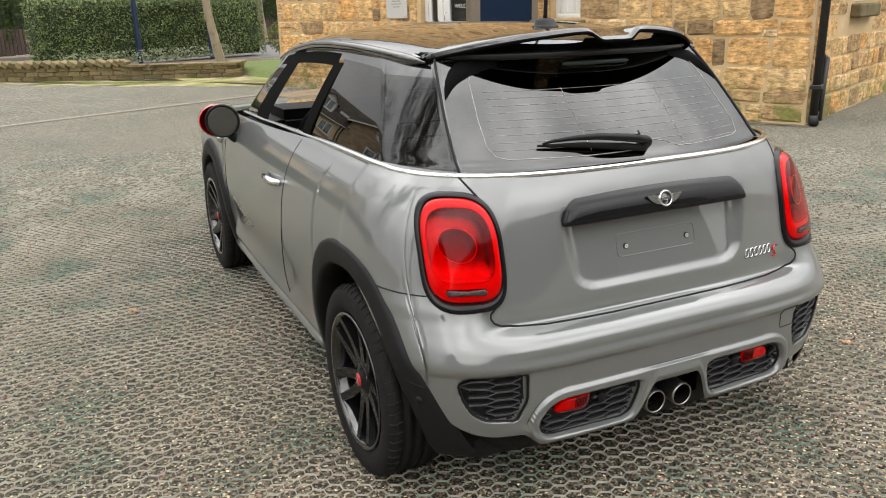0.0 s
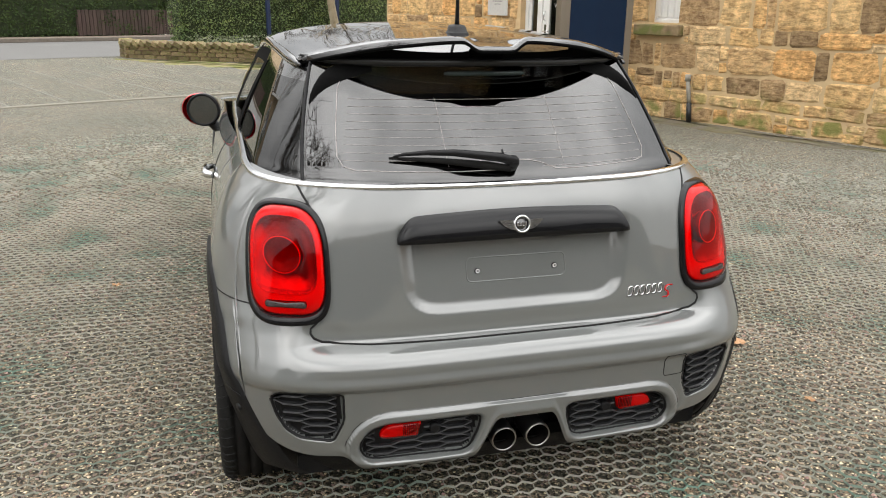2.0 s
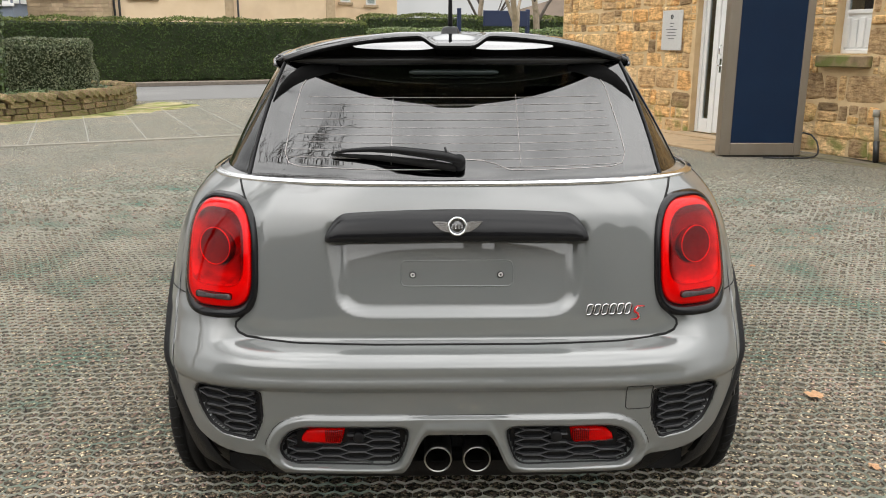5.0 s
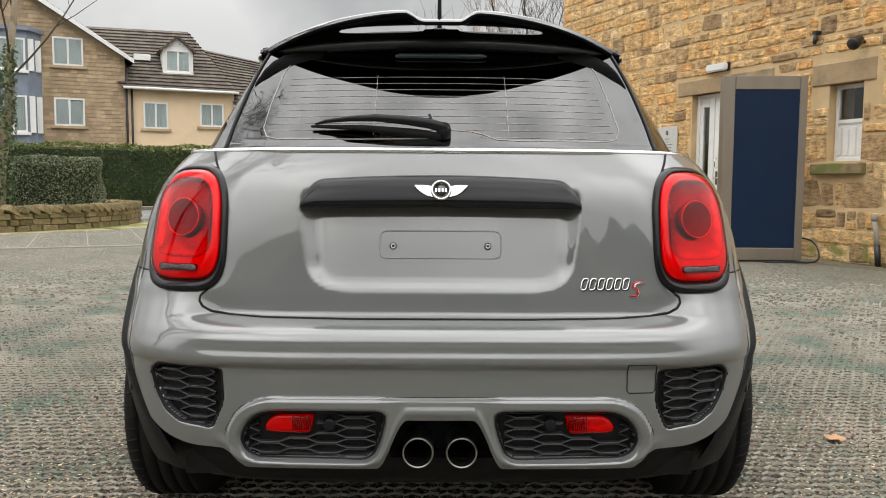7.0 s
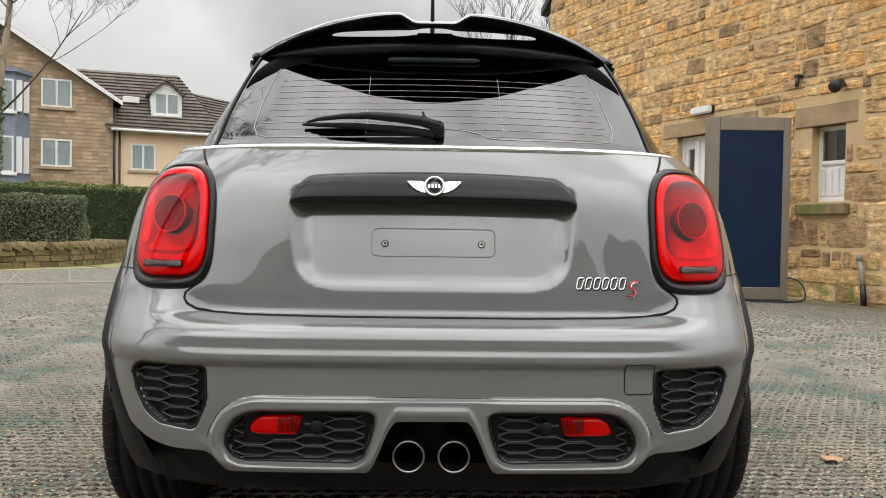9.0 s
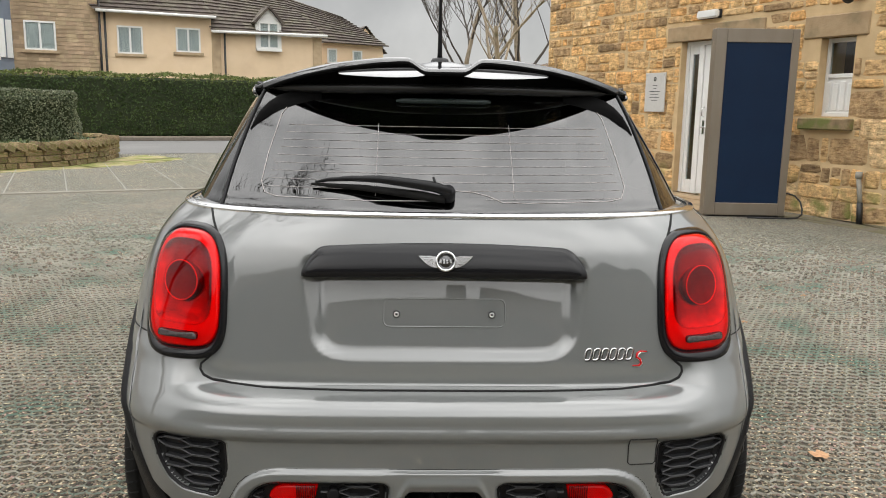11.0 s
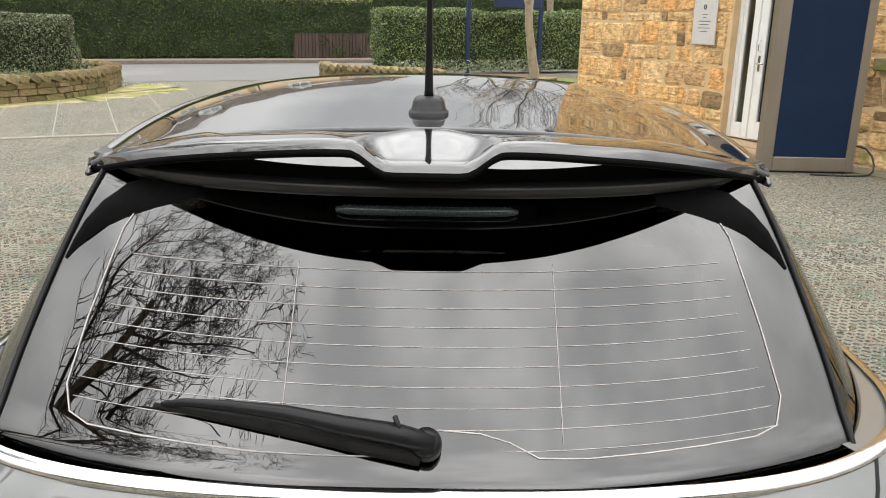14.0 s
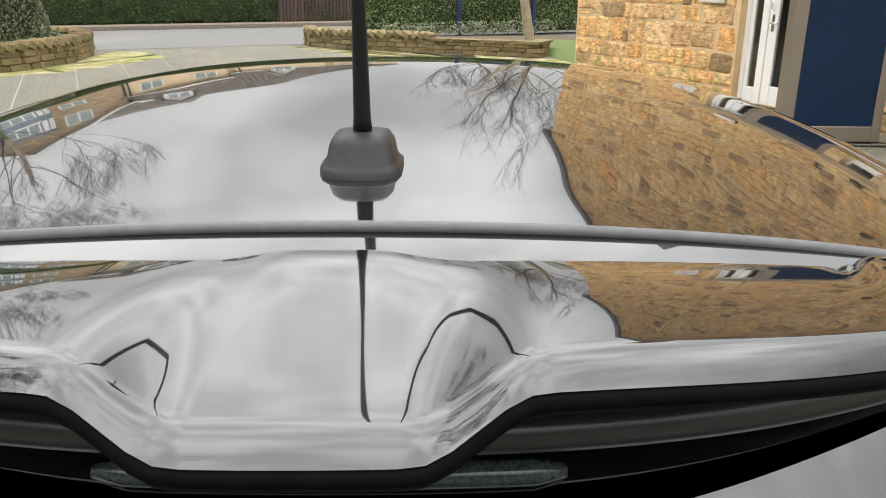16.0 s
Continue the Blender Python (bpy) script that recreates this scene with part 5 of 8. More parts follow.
REAR_AXLE, FRONT_AXLE, WHEEL_R = 0.43, 2.80, 0.308
RN = 2.8
RN_Z, RN_V = (0.16, 0.5, 0.6, 0.76, 0.95, 1.05), (4.5, 4.5, 4.1, 3.45, 3.0, 2.8)
YB_Z = (0.16, 0.20, 0.25, 0.30, 0.36, 0.40, 0.45, 0.485, 0.493, 0.502, 0.512, 0.522, 0.53, 0.538, 0.55, 0.562, 0.574, 0.585, 0.592, 0.60, 0.65, 0.70, 0.80, 0.90, 0.99, 1.05)
YB_Y = (-0.03, -0.06, -0.088, -0.1, -0.108, -0.111, -0.113, -0.115, -0.123, -0.1295, -0.1305, -0.1272, -0.1248, -0.1253, -0.1245, -0.1185, -0.106, -0.084, -0.062, -0.042, -0.035, -0.028, -0.014, 0.006, 0.048, 0.09)
HW_Z, HW_X = (0.16, 0.25, 0.35, 0.45, 0.60, 0.72, 0.82, 0.90, 0.96, 0.99, 1.05), (0.74, 0.775, 0.80, 0.815, 0.822, 0.818, 0.802, 0.772, 0.73, 0.70, 0.66)
SIDE_Y = 0.50
SIDE_GRILLE = ((0.502, 0.483), (0.668, 0.487), (0.690, 0.468), (0.676, 0.415), (0.652, 0.372), (0.615, 0.347), (0.530, 0.338), (0.501, 0.402))
LOW_GRILLE = ((0.124, 0.386), (0.40, 0.386), (0.442, 0.366), (0.468, 0.315), (0.440, 0.268), (0.158, 0.264), (0.13, 0.335))
SG_R, LG_R = rounded(SIDE_GRILLE, 0.014), rounded(LOW_GRILLE, 0.03)


def rear_y(z):
    return smooth_curve(z, YB_Z, YB_Y)


SIDE_Z = (0.16, 0.25, 0.36, 0.45, 0.485, 0.50, 0.515, 0.55, 0.60, 0.65, 0.70, 0.80, 0.90, 0.99, 1.05)
SIDE_P = (-0.03, -0.088, -0.108, -0.113, -0.116, -0.127, -0.130, -0.118, -0.09, -0.06, -0.034, -0.014, 0.006, 0.048, 0.09)


def corner_y(z):
    """The rear profile out at the corners, where bumper and quarter panel flow together."""
    return smooth_curve(z, SIDE_Z, SIDE_P)


def half_width(z):
    return smooth_curve(z, HW_Z, HW_X)


RECESS = rounded([(-0.342, 0.98), (-0.336, 0.82), (-0.312, 0.659), (0.312, 0.659), (0.336, 0.82), (0.342, 0.98)], 0.1, 8)


def recess(ax, z):
    """Depth of the plate recess: a crisp rim, wide hollow cheeks, a narrow foot, and a panel that leans with its top inward."""
    z = np.asarray(z, float)
    wide = 0.02 + 0.03 * ease(z, 0.67, 0.75)
    t = np.clip(-polygon_distance(ax, z, RECESS) / wide, 0, 1)
    return (0.012 + 0.115 * np.clip(z - 0.66, 0, 0.25)) * np.sin(t * math.pi / 2) ** 1.1 * ease(z, 0.892, 0.872)


def body_point(r, z, relief=True):
    """Rear skin: r is the share of the half width, 0 at the middle and 1 where the flank begins."""
    r, z = np.broadcast_arrays(np.asarray(r, float), np.asarray(z, float))
    hw = half_width(z)
    blend = ease(hw * r, 0.5, 0.66)
    yb = rear_y(z) * (1 - blend) + corner_y(z) * blend
    depth = SIDE_Y - yb
    pw = smooth_curve(z, RN_Z, RN_V)
    rr = np.clip(r, 0, 1) ** pw
    x = hw * r
    core = np.clip(1 - rr, 0, 1)
    y = yb + depth * (1 - core ** (1 / pw))
    if relief:
        gx, gy = rr / np.maximum(r, 1e-6) / hw, core ** ((pw - 1) / pw) / depth
        ln = np.hypot(gx, gy) + 1e-9
        sg, lg = polygon_distance(x, z, SG_R), polygon_distance(x, z, LG_R)
        out = -recess(x, z) * ease(r, 1, 0.9)
        out = out - 0.02 * ease(sg, 0.002, -0.007) - 0.024 * ease(lg, 0.002, -0.007)
        ring = np.minimum(lg, np.maximum(z - 0.386, x - 0.17))
        out = out + 0.012 * ease(ring, 0.034, 0.027) * ease(lg, -0.002, 0.008)
        lamp = 0.004 * ease(z, 0.62, 0.66) * ease(r, 0.55, 0.65)
        out = out + lamp
        x, y = x + gx / ln * out, y - gy / ln * out
    return x, y


def flank_x(y, z):
    """Half width of the body at a given place along it."""
    z = np.asarray(z, float)
    hw, yb = half_width(z), corner_y(z)
    q = np.clip(1 - (y - yb) / (SIDE_Y - yb), 0, 1)
    pw = smooth_curve(z, RN_Z, RN_V)
    back = hw * (1 - q ** pw) ** (1 / pw)
    return np.where(np.asarray(y) < SIDE_Y, back, hw * (1 - 0.035 * ease(y, 1.6, 3.3)))


def arch_height(y, axle, rear, front, up):
    s = np.where(y < axle, rear, front)
    q = 1 - ((y - axle) / s) ** 2
    return np.where(q > 0, WHEEL_R + up * np.sqrt(np.clip(q, 0, 1)), 0)


def skin_mesh(name, grid, nrm, keep, mat, parent, label="", flip=False):
    """Part of a point grid as one smooth mesh that keeps the whole skin's normals."""
    nr, nc = grid.shape[:2]
    idx = -np.ones((nr, nc), int)
    used = np.zeros((nr, nc), bool)
    used[:-1, :-1] |= keep
    used[1:, :-1] |= keep
    used[:-1, 1:] |= keep
    used[1:, 1:] |= keep
    idx[used] = np.arange(used.sum())
    j, i = np.nonzero(keep)
    f = np.stack([idx[j, i], idx[j, i + 1], idx[j + 1, i + 1], idx[j + 1, i]], 1)
    n = nrm[used].copy()
    if flip:
        f = f[:, ::-1]
    ob = mesh_object(name, grid[used], f, mat, parent, True)
    ob.data.normals_split_custom_set_from_vertices([tuple(q) for q in n])
    return tagged(ob, label)


def grid_normals(g):
    du, dv = np.gradient(g, axis=1), np.gradient(g, axis=0)
    n = np.cross(du, dv)
    return n / (np.linalg.norm(n, axis=2)[..., None] + 1e-12)


def mirrored(g):
    return g * np.array((-1, 1, 1))


car = thing("car", "grey three door hatchback with black roof, parked, front window open", "car", pose(0, 0, 0))


def build_body():
    r = np.concatenate([np.linspace(0, 0.86, 112), 1 - (1 - 0.86) * (1 - np.linspace(0, 1, 46)[1:]) ** 2.2])
    nr_ = len(r)
    ys = np.linspace(SIDE_Y, 3.05, 150)[1:]
    tf = np.linspace(0, math.pi / 2, 34)[1:]
    rows = 132
    y40 = body_point(r, 0.45, False)[1]
    x40 = body_point(r, 0.45, False)[0]
    ax = x40
    zb = 0.249 + 0.121 * ease(ax, 0.155, 0.075) + smooth_curve(ax, (0, 0.47, 0.53, 0.60, 0.65, 0.69, 0.73, 0.76, 0.80), (0, 0, 0.042, 0.044, 0.054, 0.074, 0.115, 0.17, 0.24))
    yall = np.concatenate([y40, ys, np.full(len(tf), 3.3)])
    zb = np.concatenate([zb, np.full(len(ys), 0.235), np.full(len(tf), 0.24)])
    zb = np.maximum(zb, arch_height(yall, REAR_AXLE, 0.30, 0.385, 0.40))
    fa = arch_height(yall, FRONT_AXLE, 0.385, 0.36, 0.395)
    fa[nr_ + len(ys):] = 0
    zb = np.maximum(zb, fa)
    zt = np.concatenate([np.full(nr_, 0.99), 0.99 - 0.045 * ease(ys, 0.5, 2.6) - 0.065 * ease(ys, 2.45, 3.05), np.full(len(tf), 0.88)])
    # rows gather where the bumper has its ridges
    arch = zb > 0.405
    za, zc = np.where(arch, zb + (zt - zb) * 0.3, 0.43), np.where(arch, zb + (zt - zb) * 0.62, 0.61)
    k1, k2, k3 = np.linspace(0, 1, 41)[:-1, None], np.linspace(0, 1, 49)[:-1, None], np.linspace(0, 1, 44)[:, None]
    Z = np.concatenate([zb + (za - zb) * k1, za + (zc - za) * k2, zc + (zt - zc) * k3])
    rows = len(Z)
    G = np.zeros((rows, len(yall), 3))
    x, y = body_point(np.broadcast_to(r, (rows, nr_)), Z[:, :nr_])
    # the rolled lower lip of the bumper
    lip = 0.007 * np.exp(-((Z[:, :nr_] - zb[None, :nr_] - 0.018) / 0.014) ** 2) * ease(ax, 0.56, 0.5)[None]
    G[:, :nr_, 0], G[:, :nr_, 1] = x, y - lip
    Zs = Z[:, nr_:nr_ + len(ys)]
    yf = smooth_curve(Z, (0.16, 0.3, 0.5, 0.7, 0.8, 0.88, 0.93, 0.97), (3.6, 3.66, 3.68, 3.62, 3.5, 3.25, 2.98, 2.72))
    end = np.minimum(3.05, yf - 0.1)
    share = (ys - SIDE_Y) / (3.05 - SIDE_Y)
    yy = SIDE_Y + (end[:, nr_:nr_ + len(ys)] - SIDE_Y) * share[None]
    G[:, nr_:nr_ + len(ys), 0] = flank_x(np.maximum(yy, SIDE_Y), Zs) + 0.012 * np.exp(-((Zs - 0.30) / 0.05) ** 2) - 0.016 * np.exp(-((Zs - 0.42) / 0.1) ** 2) * ease(yy, 0.85, 1.2) * ease(yy, 2.5, 2.2)
    G[:, nr_:nr_ + len(ys), 1] = yy
    s0 = nr_ + len(ys)
    hwf = flank_x(3.05, Z[:, s0:])
    e2, y2 = end[:, s0:], yf[:, s0:]
    G[:, s0:, 0] = hwf * np.cos(tf)[None] ** (2 / 2.6)
    G[:, s0:, 1] = e2 + (y2 - e2) * np.sin(tf)[None] ** (2 / 2.6)
    G[..., 2] = Z
    N = grid_normals(G)
    X, Zc = np.abs(G[:-1, :-1, 0] + G[1:, 1:, 0]) / 2, (Z[:-1, :-1] + Z[1:, 1:]) / 2
    Y = (G[:-1, :-1, 1] + G[1:, 1:, 1]) / 2
    col = np.broadcast_to(np.arange(G.shape[1] - 1), X.shape)
    rear = col < nr_
    sgd, lgd = polygon_distance(X, Zc, SG_R), polygon_distance(X, Zc, LG_R)
    gs, gl = rear & (sgd < -0.005), rear & (lgd < -0.005)
    grille = gs | gl
    gate = rear & (X < 0.575) & (Zc > 0.592) & ~((X > 0.54) & (Zc < 0.615))
    bumper = (Y < 0.62) & (Zc < 0.69) & ~gate & ~grille & (col < nr_ + 20)
    doorf = (~rear) & (Y > 1.2) & (Y < 2.36) & (Zc > 0.27)
    rest = ~(grille | gate | bumper | doorf)
    for side in (1, -1):
        g = G if side == 1 else mirrored(G)
        n = N if side == 1 else mirrored(N)
        fl = side == -1
        word = ("", "")
        skin_mesh("body_panel", g, n, rest, GREY_PAINT, car, flip=fl)
        skin_mesh("door", g, n, doorf, GREY_PAINT, car, flip=fl)
        skin_mesh("grille_backing", g, n, gs, DARK_PLASTIC, car, "dark honeycomb grille backing", flip=fl)
        skin_mesh("grille_backing", g, n, gl, DARK_PLASTIC, car, "dark honeycomb grille backing", flip=fl)
    # tailgate and bumper run across the middle
    full = np.concatenate([mirrored(G[:, nr_:0:-1]), G[:, :nr_ + 22]], 1)
    fn = np.concatenate([mirrored(N[:, nr_:0:-1]), N[:, :nr_ + 22]], 1)
    def both(mask):
        return np.concatenate([mask[:, nr_ - 1::-1], mask[:, :nr_ + 21]], 1)
    skin_mesh("tailgate", full, fn, both(gate), GREY_PAINT, car)
    full2 = np.concatenate([mirrored(G[:, nr_ + 21:0:-1]), G[:, :nr_ + 22]], 1)
    fn2 = np.concatenate([mirrored(N[:, nr_ + 21:0:-1]), N[:, :nr_ + 22]], 1)
    m2 = np.concatenate([bumper[:, nr_ + 20::-1], bumper[:, :nr_ + 21]], 1)
    skin_mesh("rear_bumper", full2, fn2, m2, GREY_PAINT, car)
    # bonnet between the tops of the wings
    edge = G[-1][(G[-1, :, 1] > 2.46) & (np.arange(G.shape[1]) >= nr_)]
    hv_ = [(x * u, y, z + 0.03 * (1 - u * u) * min(x / 0.5, 1)) for x, y, z in edge for u in np.linspace(-1, 1, 13)]
    hf_ = [(i * 13 + j, i * 13 + j + 1, (i + 1) * 13 + j + 1, (i + 1) * 13 + j) for i in range(len(edge) - 1) for j in range(12)]
    mesh_object("bonnet", hv_, hf_, GREY_PAINT, car, True)


build_body()


def on_body(ax, z, out=0.0, relief=True):
    """A place on the rear skin at half width ax and height z, raised by out."""
    hw = float(half_width(z))
    r = min(abs(ax) / hw, 0.9999)
    x, y = (float(q) for q in body_point(r, z, relief))
    x2, y2 = (float(q) for q in body_point(min(r + 0.01, 1), z, False))
    x1, y1 = (float(q) for q in body_point(max(r - 0.01, 0), z, False))
    t = Vector((x2 - x1, y2 - y1, 0)).normalized()
    n = Vector((t.y, -t.x, 0))
    sx = 1 if ax >= 0 else -1
    return Vector((sx * (x + n.x * out), y + n.y * out, z))


def seam(points, radius=0.0028, out=-0.0008, parent=None, mat=None, name="shut_line"):
    pts = []
    for i in range(len(points) - 1):
        a, b = Vector(points[i]), Vector(points[i + 1])
        k = max(int((b - a).length / 0.02), 1)
        pts += [a.lerp(b, j / k) for j in range(k)]
    pts.append(Vector(points[-1]))
    return bar(name, [on_body(p.x, p.y, out) for p in pts], radius, mat or DARK_GAP, parent or car, 6)


def side_seam(points, side, radius=0.0019, mat=None, out=0.0, name="shut_line"):
    return bar(name, [(side * (float(flank_x(y, z)) + out), y, z) for y, z in points], radius, mat or DARK_GAP, car, 6)


gate_edge = [(0.576, 0.988), (0.565, 0.965), (0.545, 0.93), (0.528, 0.87), (0.523, 0.8), (0.528, 0.72), (0.548, 0.66), (0.572, 0.64), (0.574, 0.628), (0.566, 0.615), (0.545, 0.604), (0.5, 0.597), (0.42, 0.594), (0.2, 0.592), (0, 0.592)]
seam(gate_edge + [(-p[0], p[1]) for p in gate_edge[-2::-1]], 0.0036, -0.0014)
for side in (1, -1):
    bar("shut_line", [on_body(side * float(half_width(0.69)) * (1 - 0.14 * (1 - s) ** 2.6), 0.69, 0.0) for s in np.linspace(0, 0.97, 60)], 0.002, DARK_GAP, car, 6)
    side_seam([(1.225 - 0.05 * math.cos(q * 3.1), 0.965 - 0.70 * q) for q in np.linspace(0, 1, 26)], side)
    side_seam([(2.34 + 0.02 * math.sin(q * 3), 0.93 - 0.64 * q) for q in np.linspace(0, 1, 22)], side)
    side_seam([(0.86 + 1.5 * q, 0.262) for q in np.linspace(0, 1, 20)], side, 0.03, GREY_PAINT, -0.004, "side_sill")
seam([(0.429, 0.499), (0.492, 0.499), (0.497, 0.494), (0.497, 0.436), (0.491, 0.430), (0.436, 0.430), (0.43, 0.436), (0.429, 0.499)], 0.0014, 0.0, name="towing_eye_cover")
for side in (1, -1):
    seam([(side * 0.486, 0.252), (side * 0.5, 0.29), (side * 0.5025, 0.318), (side * 0.497, 0.34), (side * 0.476, 0.378), (side * 0.458, 0.396), (side * 0.43, 0.41), (side * 0.40, 0.4185), (side * 0.35, 0.4205), (side * 0.0, 0.4205)], 0.0018, -0.0012)

# number plate panel without plate
plate_line = rounded([(-0.145, 0.731), (0.145, 0.731), (0.145, 0.795), (-0.145, 0.795)], 0.016, 4)
bar("plate_panel", [on_body(p[0], p[1], 0.0005) for p in plate_line], 0.0016, GREY_PAINT, car, 6, closed=True, label="raised outline of the empty number plate panel")
for sx in (-0.114, 0.113):
    c = on_body(sx, 0.76)
    scr = bar("plate_screw", [c + Vector((0, 0.002, 0)), c + Vector((0, -0.004, 0))], 0.0085, BLACK_PLASTIC, car, 14, label="black plastic plate screw")
    bar("screw_ring", [c + Vector((0.0048 * math.cos(t), -0.0045, 0.0048 * math.sin(t))) for t in np.linspace(0, 6.0, 12)], 0.0016, WHITE, scr, 5, closed=True)


def body_patch(name, outline, mat, parent, offsets, label="", rings=None):
    """A raised patch on the skin: nested copies of an outline, each with its own height."""
    cx = sum(p[0] for p in outline) / len(outline)
    cz = sum(p[1] for p in outline) / len(outline)
    v, f, k = [], [], len(outline)
    for s, o in offsets:
        v += [on_body(cx + (p[0] - cx) * s, cz + (p[1] - cz) * s, o) for p in outline]
    for r_ in range(len(offsets) - 1):
        for i in range(k):
            f.append((r_ * k + i, r_ * k + (i + 1) % k, (r_ + 1) * k + (i + 1) % k, (r_ + 1) * k + i))
    if offsets[-1][0] < 0.3:
        v.append(on_body(cx, cz, offsets[-1][1]))
        f += [((len(offsets) - 1) * k + i, (len(offsets) - 1) * k + (i + 1) % k, len(v) - 1) for i in range(k)]
    ob = mesh_object(name, v, f, mat, parent, True)
    bm = bmesh.new()
    bm.from_mesh(ob.data)
    bmesh.ops.recalc_face_normals(bm, faces=bm.faces[:])
    bm.to_mesh(ob.data)
    bm.free()
    ob.data.shade_smooth()
    return tagged(ob, label)


# black handle bar over the plate
def handle_bar():
    nx = 90
    us = np.sin(np.linspace(-math.pi / 2, math.pi / 2, nx))
    v, f = [], []
    prof = ((0.10, -0.03), (0.03, -0.012), (0.0, 0.004), (0.0, 0.015), (0.03, 0.0195), (0.09, 0.0225), (0.25, 0.0238), (0.45, 0.0228), (0.65, 0.0195), (0.82, 0.0145), (0.93, 0.008), (1.0, -0.001))
    for u in us:
        a, x = abs(u), u * 0.337
        top = 0.930 - 0.014 * a ** 2 - 0.052 * max((a - 0.82) / 0.18, 0) ** 2.4
        bot = 0.8535 - 0.003 * a
        fade = math.sqrt(max(1 - max((a - 0.93) / 0.07, 0) ** 2, 0))
        for s, o in prof:
            v.append(on_body(x, bot + (top - bot) * s, o * (0.12 + 0.88 * fade) if o > 0 else o, False))
    m_ = len(prof)
    for i in range(nx - 1):
        for j in range(m_ - 1):
            f.append((i * m_ + j, (i + 1) * m_ + j, (i + 1) * m_ + j + 1, i * m_ + j + 1))
    return mesh_object("boot_handle", v, f, BLACK_TRIM, car, True)


tagged(handle_bar(), "gloss black grip bar")


def badge():
    c = on_body(0, 0.893, 0.026, False)
    b = new("badge")
    b.parent = car
    tagged(b, "chrome winged badge")
    b.empty_display_size = 0.05
    b.matrix_basis = Matrix.Translation(c) @ pose(0, 0, 0, -14, 0, 0)
    ring = [(0.0215 * math.cos(t), -0.004, 0.0215 * math.sin(t)) for t in np.linspace(0, 2 * math.pi, 33)[:-1]]
    bar("ring", ring, 0.0032, CHROME, b, 8, closed=True)
    bar("disc", [(0, 0.003, 0), (0, -0.004, 0)], 0.0205, BLACK_PAINT, b, 28)
    for k in range(4):
        part("bar_mark", box(-0.0145 + k * 0.0077, -0.0095 + k * 0.0077, -0.0058, -0.0038, -0.005, 0.005, 0.0008), CHROME, b)
    for sx in (1, -1):
        wing = [(0.0215, 0.010), (0.034, 0.0125), (0.063, 0.0125), (0.060, 0.0085), (0.055, 0.003), (0.049, -0.003), (0.041, -0.0085), (0.032, -0.013), (0.019, -0.0155), (0.0225, -0.004)]
        w_ = [(sx * p[0], p[1]) for p in (wing if sx == 1 else wing[::-1])]
        wb = prism(w_, 0.005, -0.0035, "y")
        bmesh.ops.bevel(wb, geom=[e for e in wb.edges if all(v.co.y < 0 for v in e.verts)], offset=0.0012, segments=2, affect="EDGES")
        part("wing", wb, CHROME, b)
        for q, (xa, xb) in enumerate(((0.031, 0.057), (0.030, 0.052), (0.029, 0.046), (0.027, 0.039))):
            zq = 0.0075 - q * 0.0048
            part("feather_line", box(min(sx * xa, sx * xb), max(sx * xa, sx * xb), -0.0041, -0.003, zq, zq + 0.0008), DARK_PLASTIC, b)


badge()
# model badge as plain slanted shapes
script = new("model_badge")
script.parent = car
tagged(script, "chrome slanted model badge with red end mark")
for k in range(6):
    x0 = 0.334 + k * 0.0202
    ring = rounded([(x0 - 0.003, 0.660), (x0 + 0.0105, 0.660), (x0 + 0.0175, 0.686), (x0 + 0.004, 0.686)], 0.0055, 3)
    bar("bar_mark", [on_body(p[0], p[1], 0.002) for p in ring], 0.002, CHROME, script, 6, closed=True)
    bar("mark_shadow", [on_body(p[0] + 0.0016, p[1] - 0.0018, 0.0006) for p in ring], 0.0022, DARK_PLASTIC, script, 6, closed=True)
red_line = ((0.450, 0.645), (0.466, 0.645), (0.4715, 0.651), (0.469, 0.659), (0.460, 0.665), (0.4615, 0.673), (0.469, 0.678), (0.486, 0.678))
bar("red_mark", [on_body(p[0], p[1], 0.003) for p in red_line], [0.0012, 0.0026, 0.003, 0.003, 0.003, 0.003, 0.0026, 0.0012], RED_INK, script, 6)
bar("mark_edge", [on_body(p[0] + 0.002, p[1] - 0.0025, 0.0015) for p in red_line], [0.0012, 0.003, 0.0036, 0.0036, 0.0036, 0.0036, 0.003, 0.0012], CHROME, script, 6)


# ---- tail lamps ----
def lamp_outline(scale, n=56, dz=0.0, dx=0.0, grow=0.0):
    """Upright lamp shape in half width and height: round above, squarer below, its inner edge upright."""
    out = []
    for i in range(n):
        t = 2 * math.pi * i / n
        c, s = math.cos(t), math.sin(t)
        pw = 3.0 if s > 0 else 4.0
        u = math.copysign(abs(c) ** (2 / pw), c) * scale
        w = math.copysign(abs(s) ** (2 / pw), s) * scale
        mid, width = 0.619 - 0.005 * (w + 1), 0.1075 - 0.0055 * (w + 1)
        out.append((mid + dx + u * width + grow * c, 0.803 + dz + w * 0.153 + grow * s))
    return out


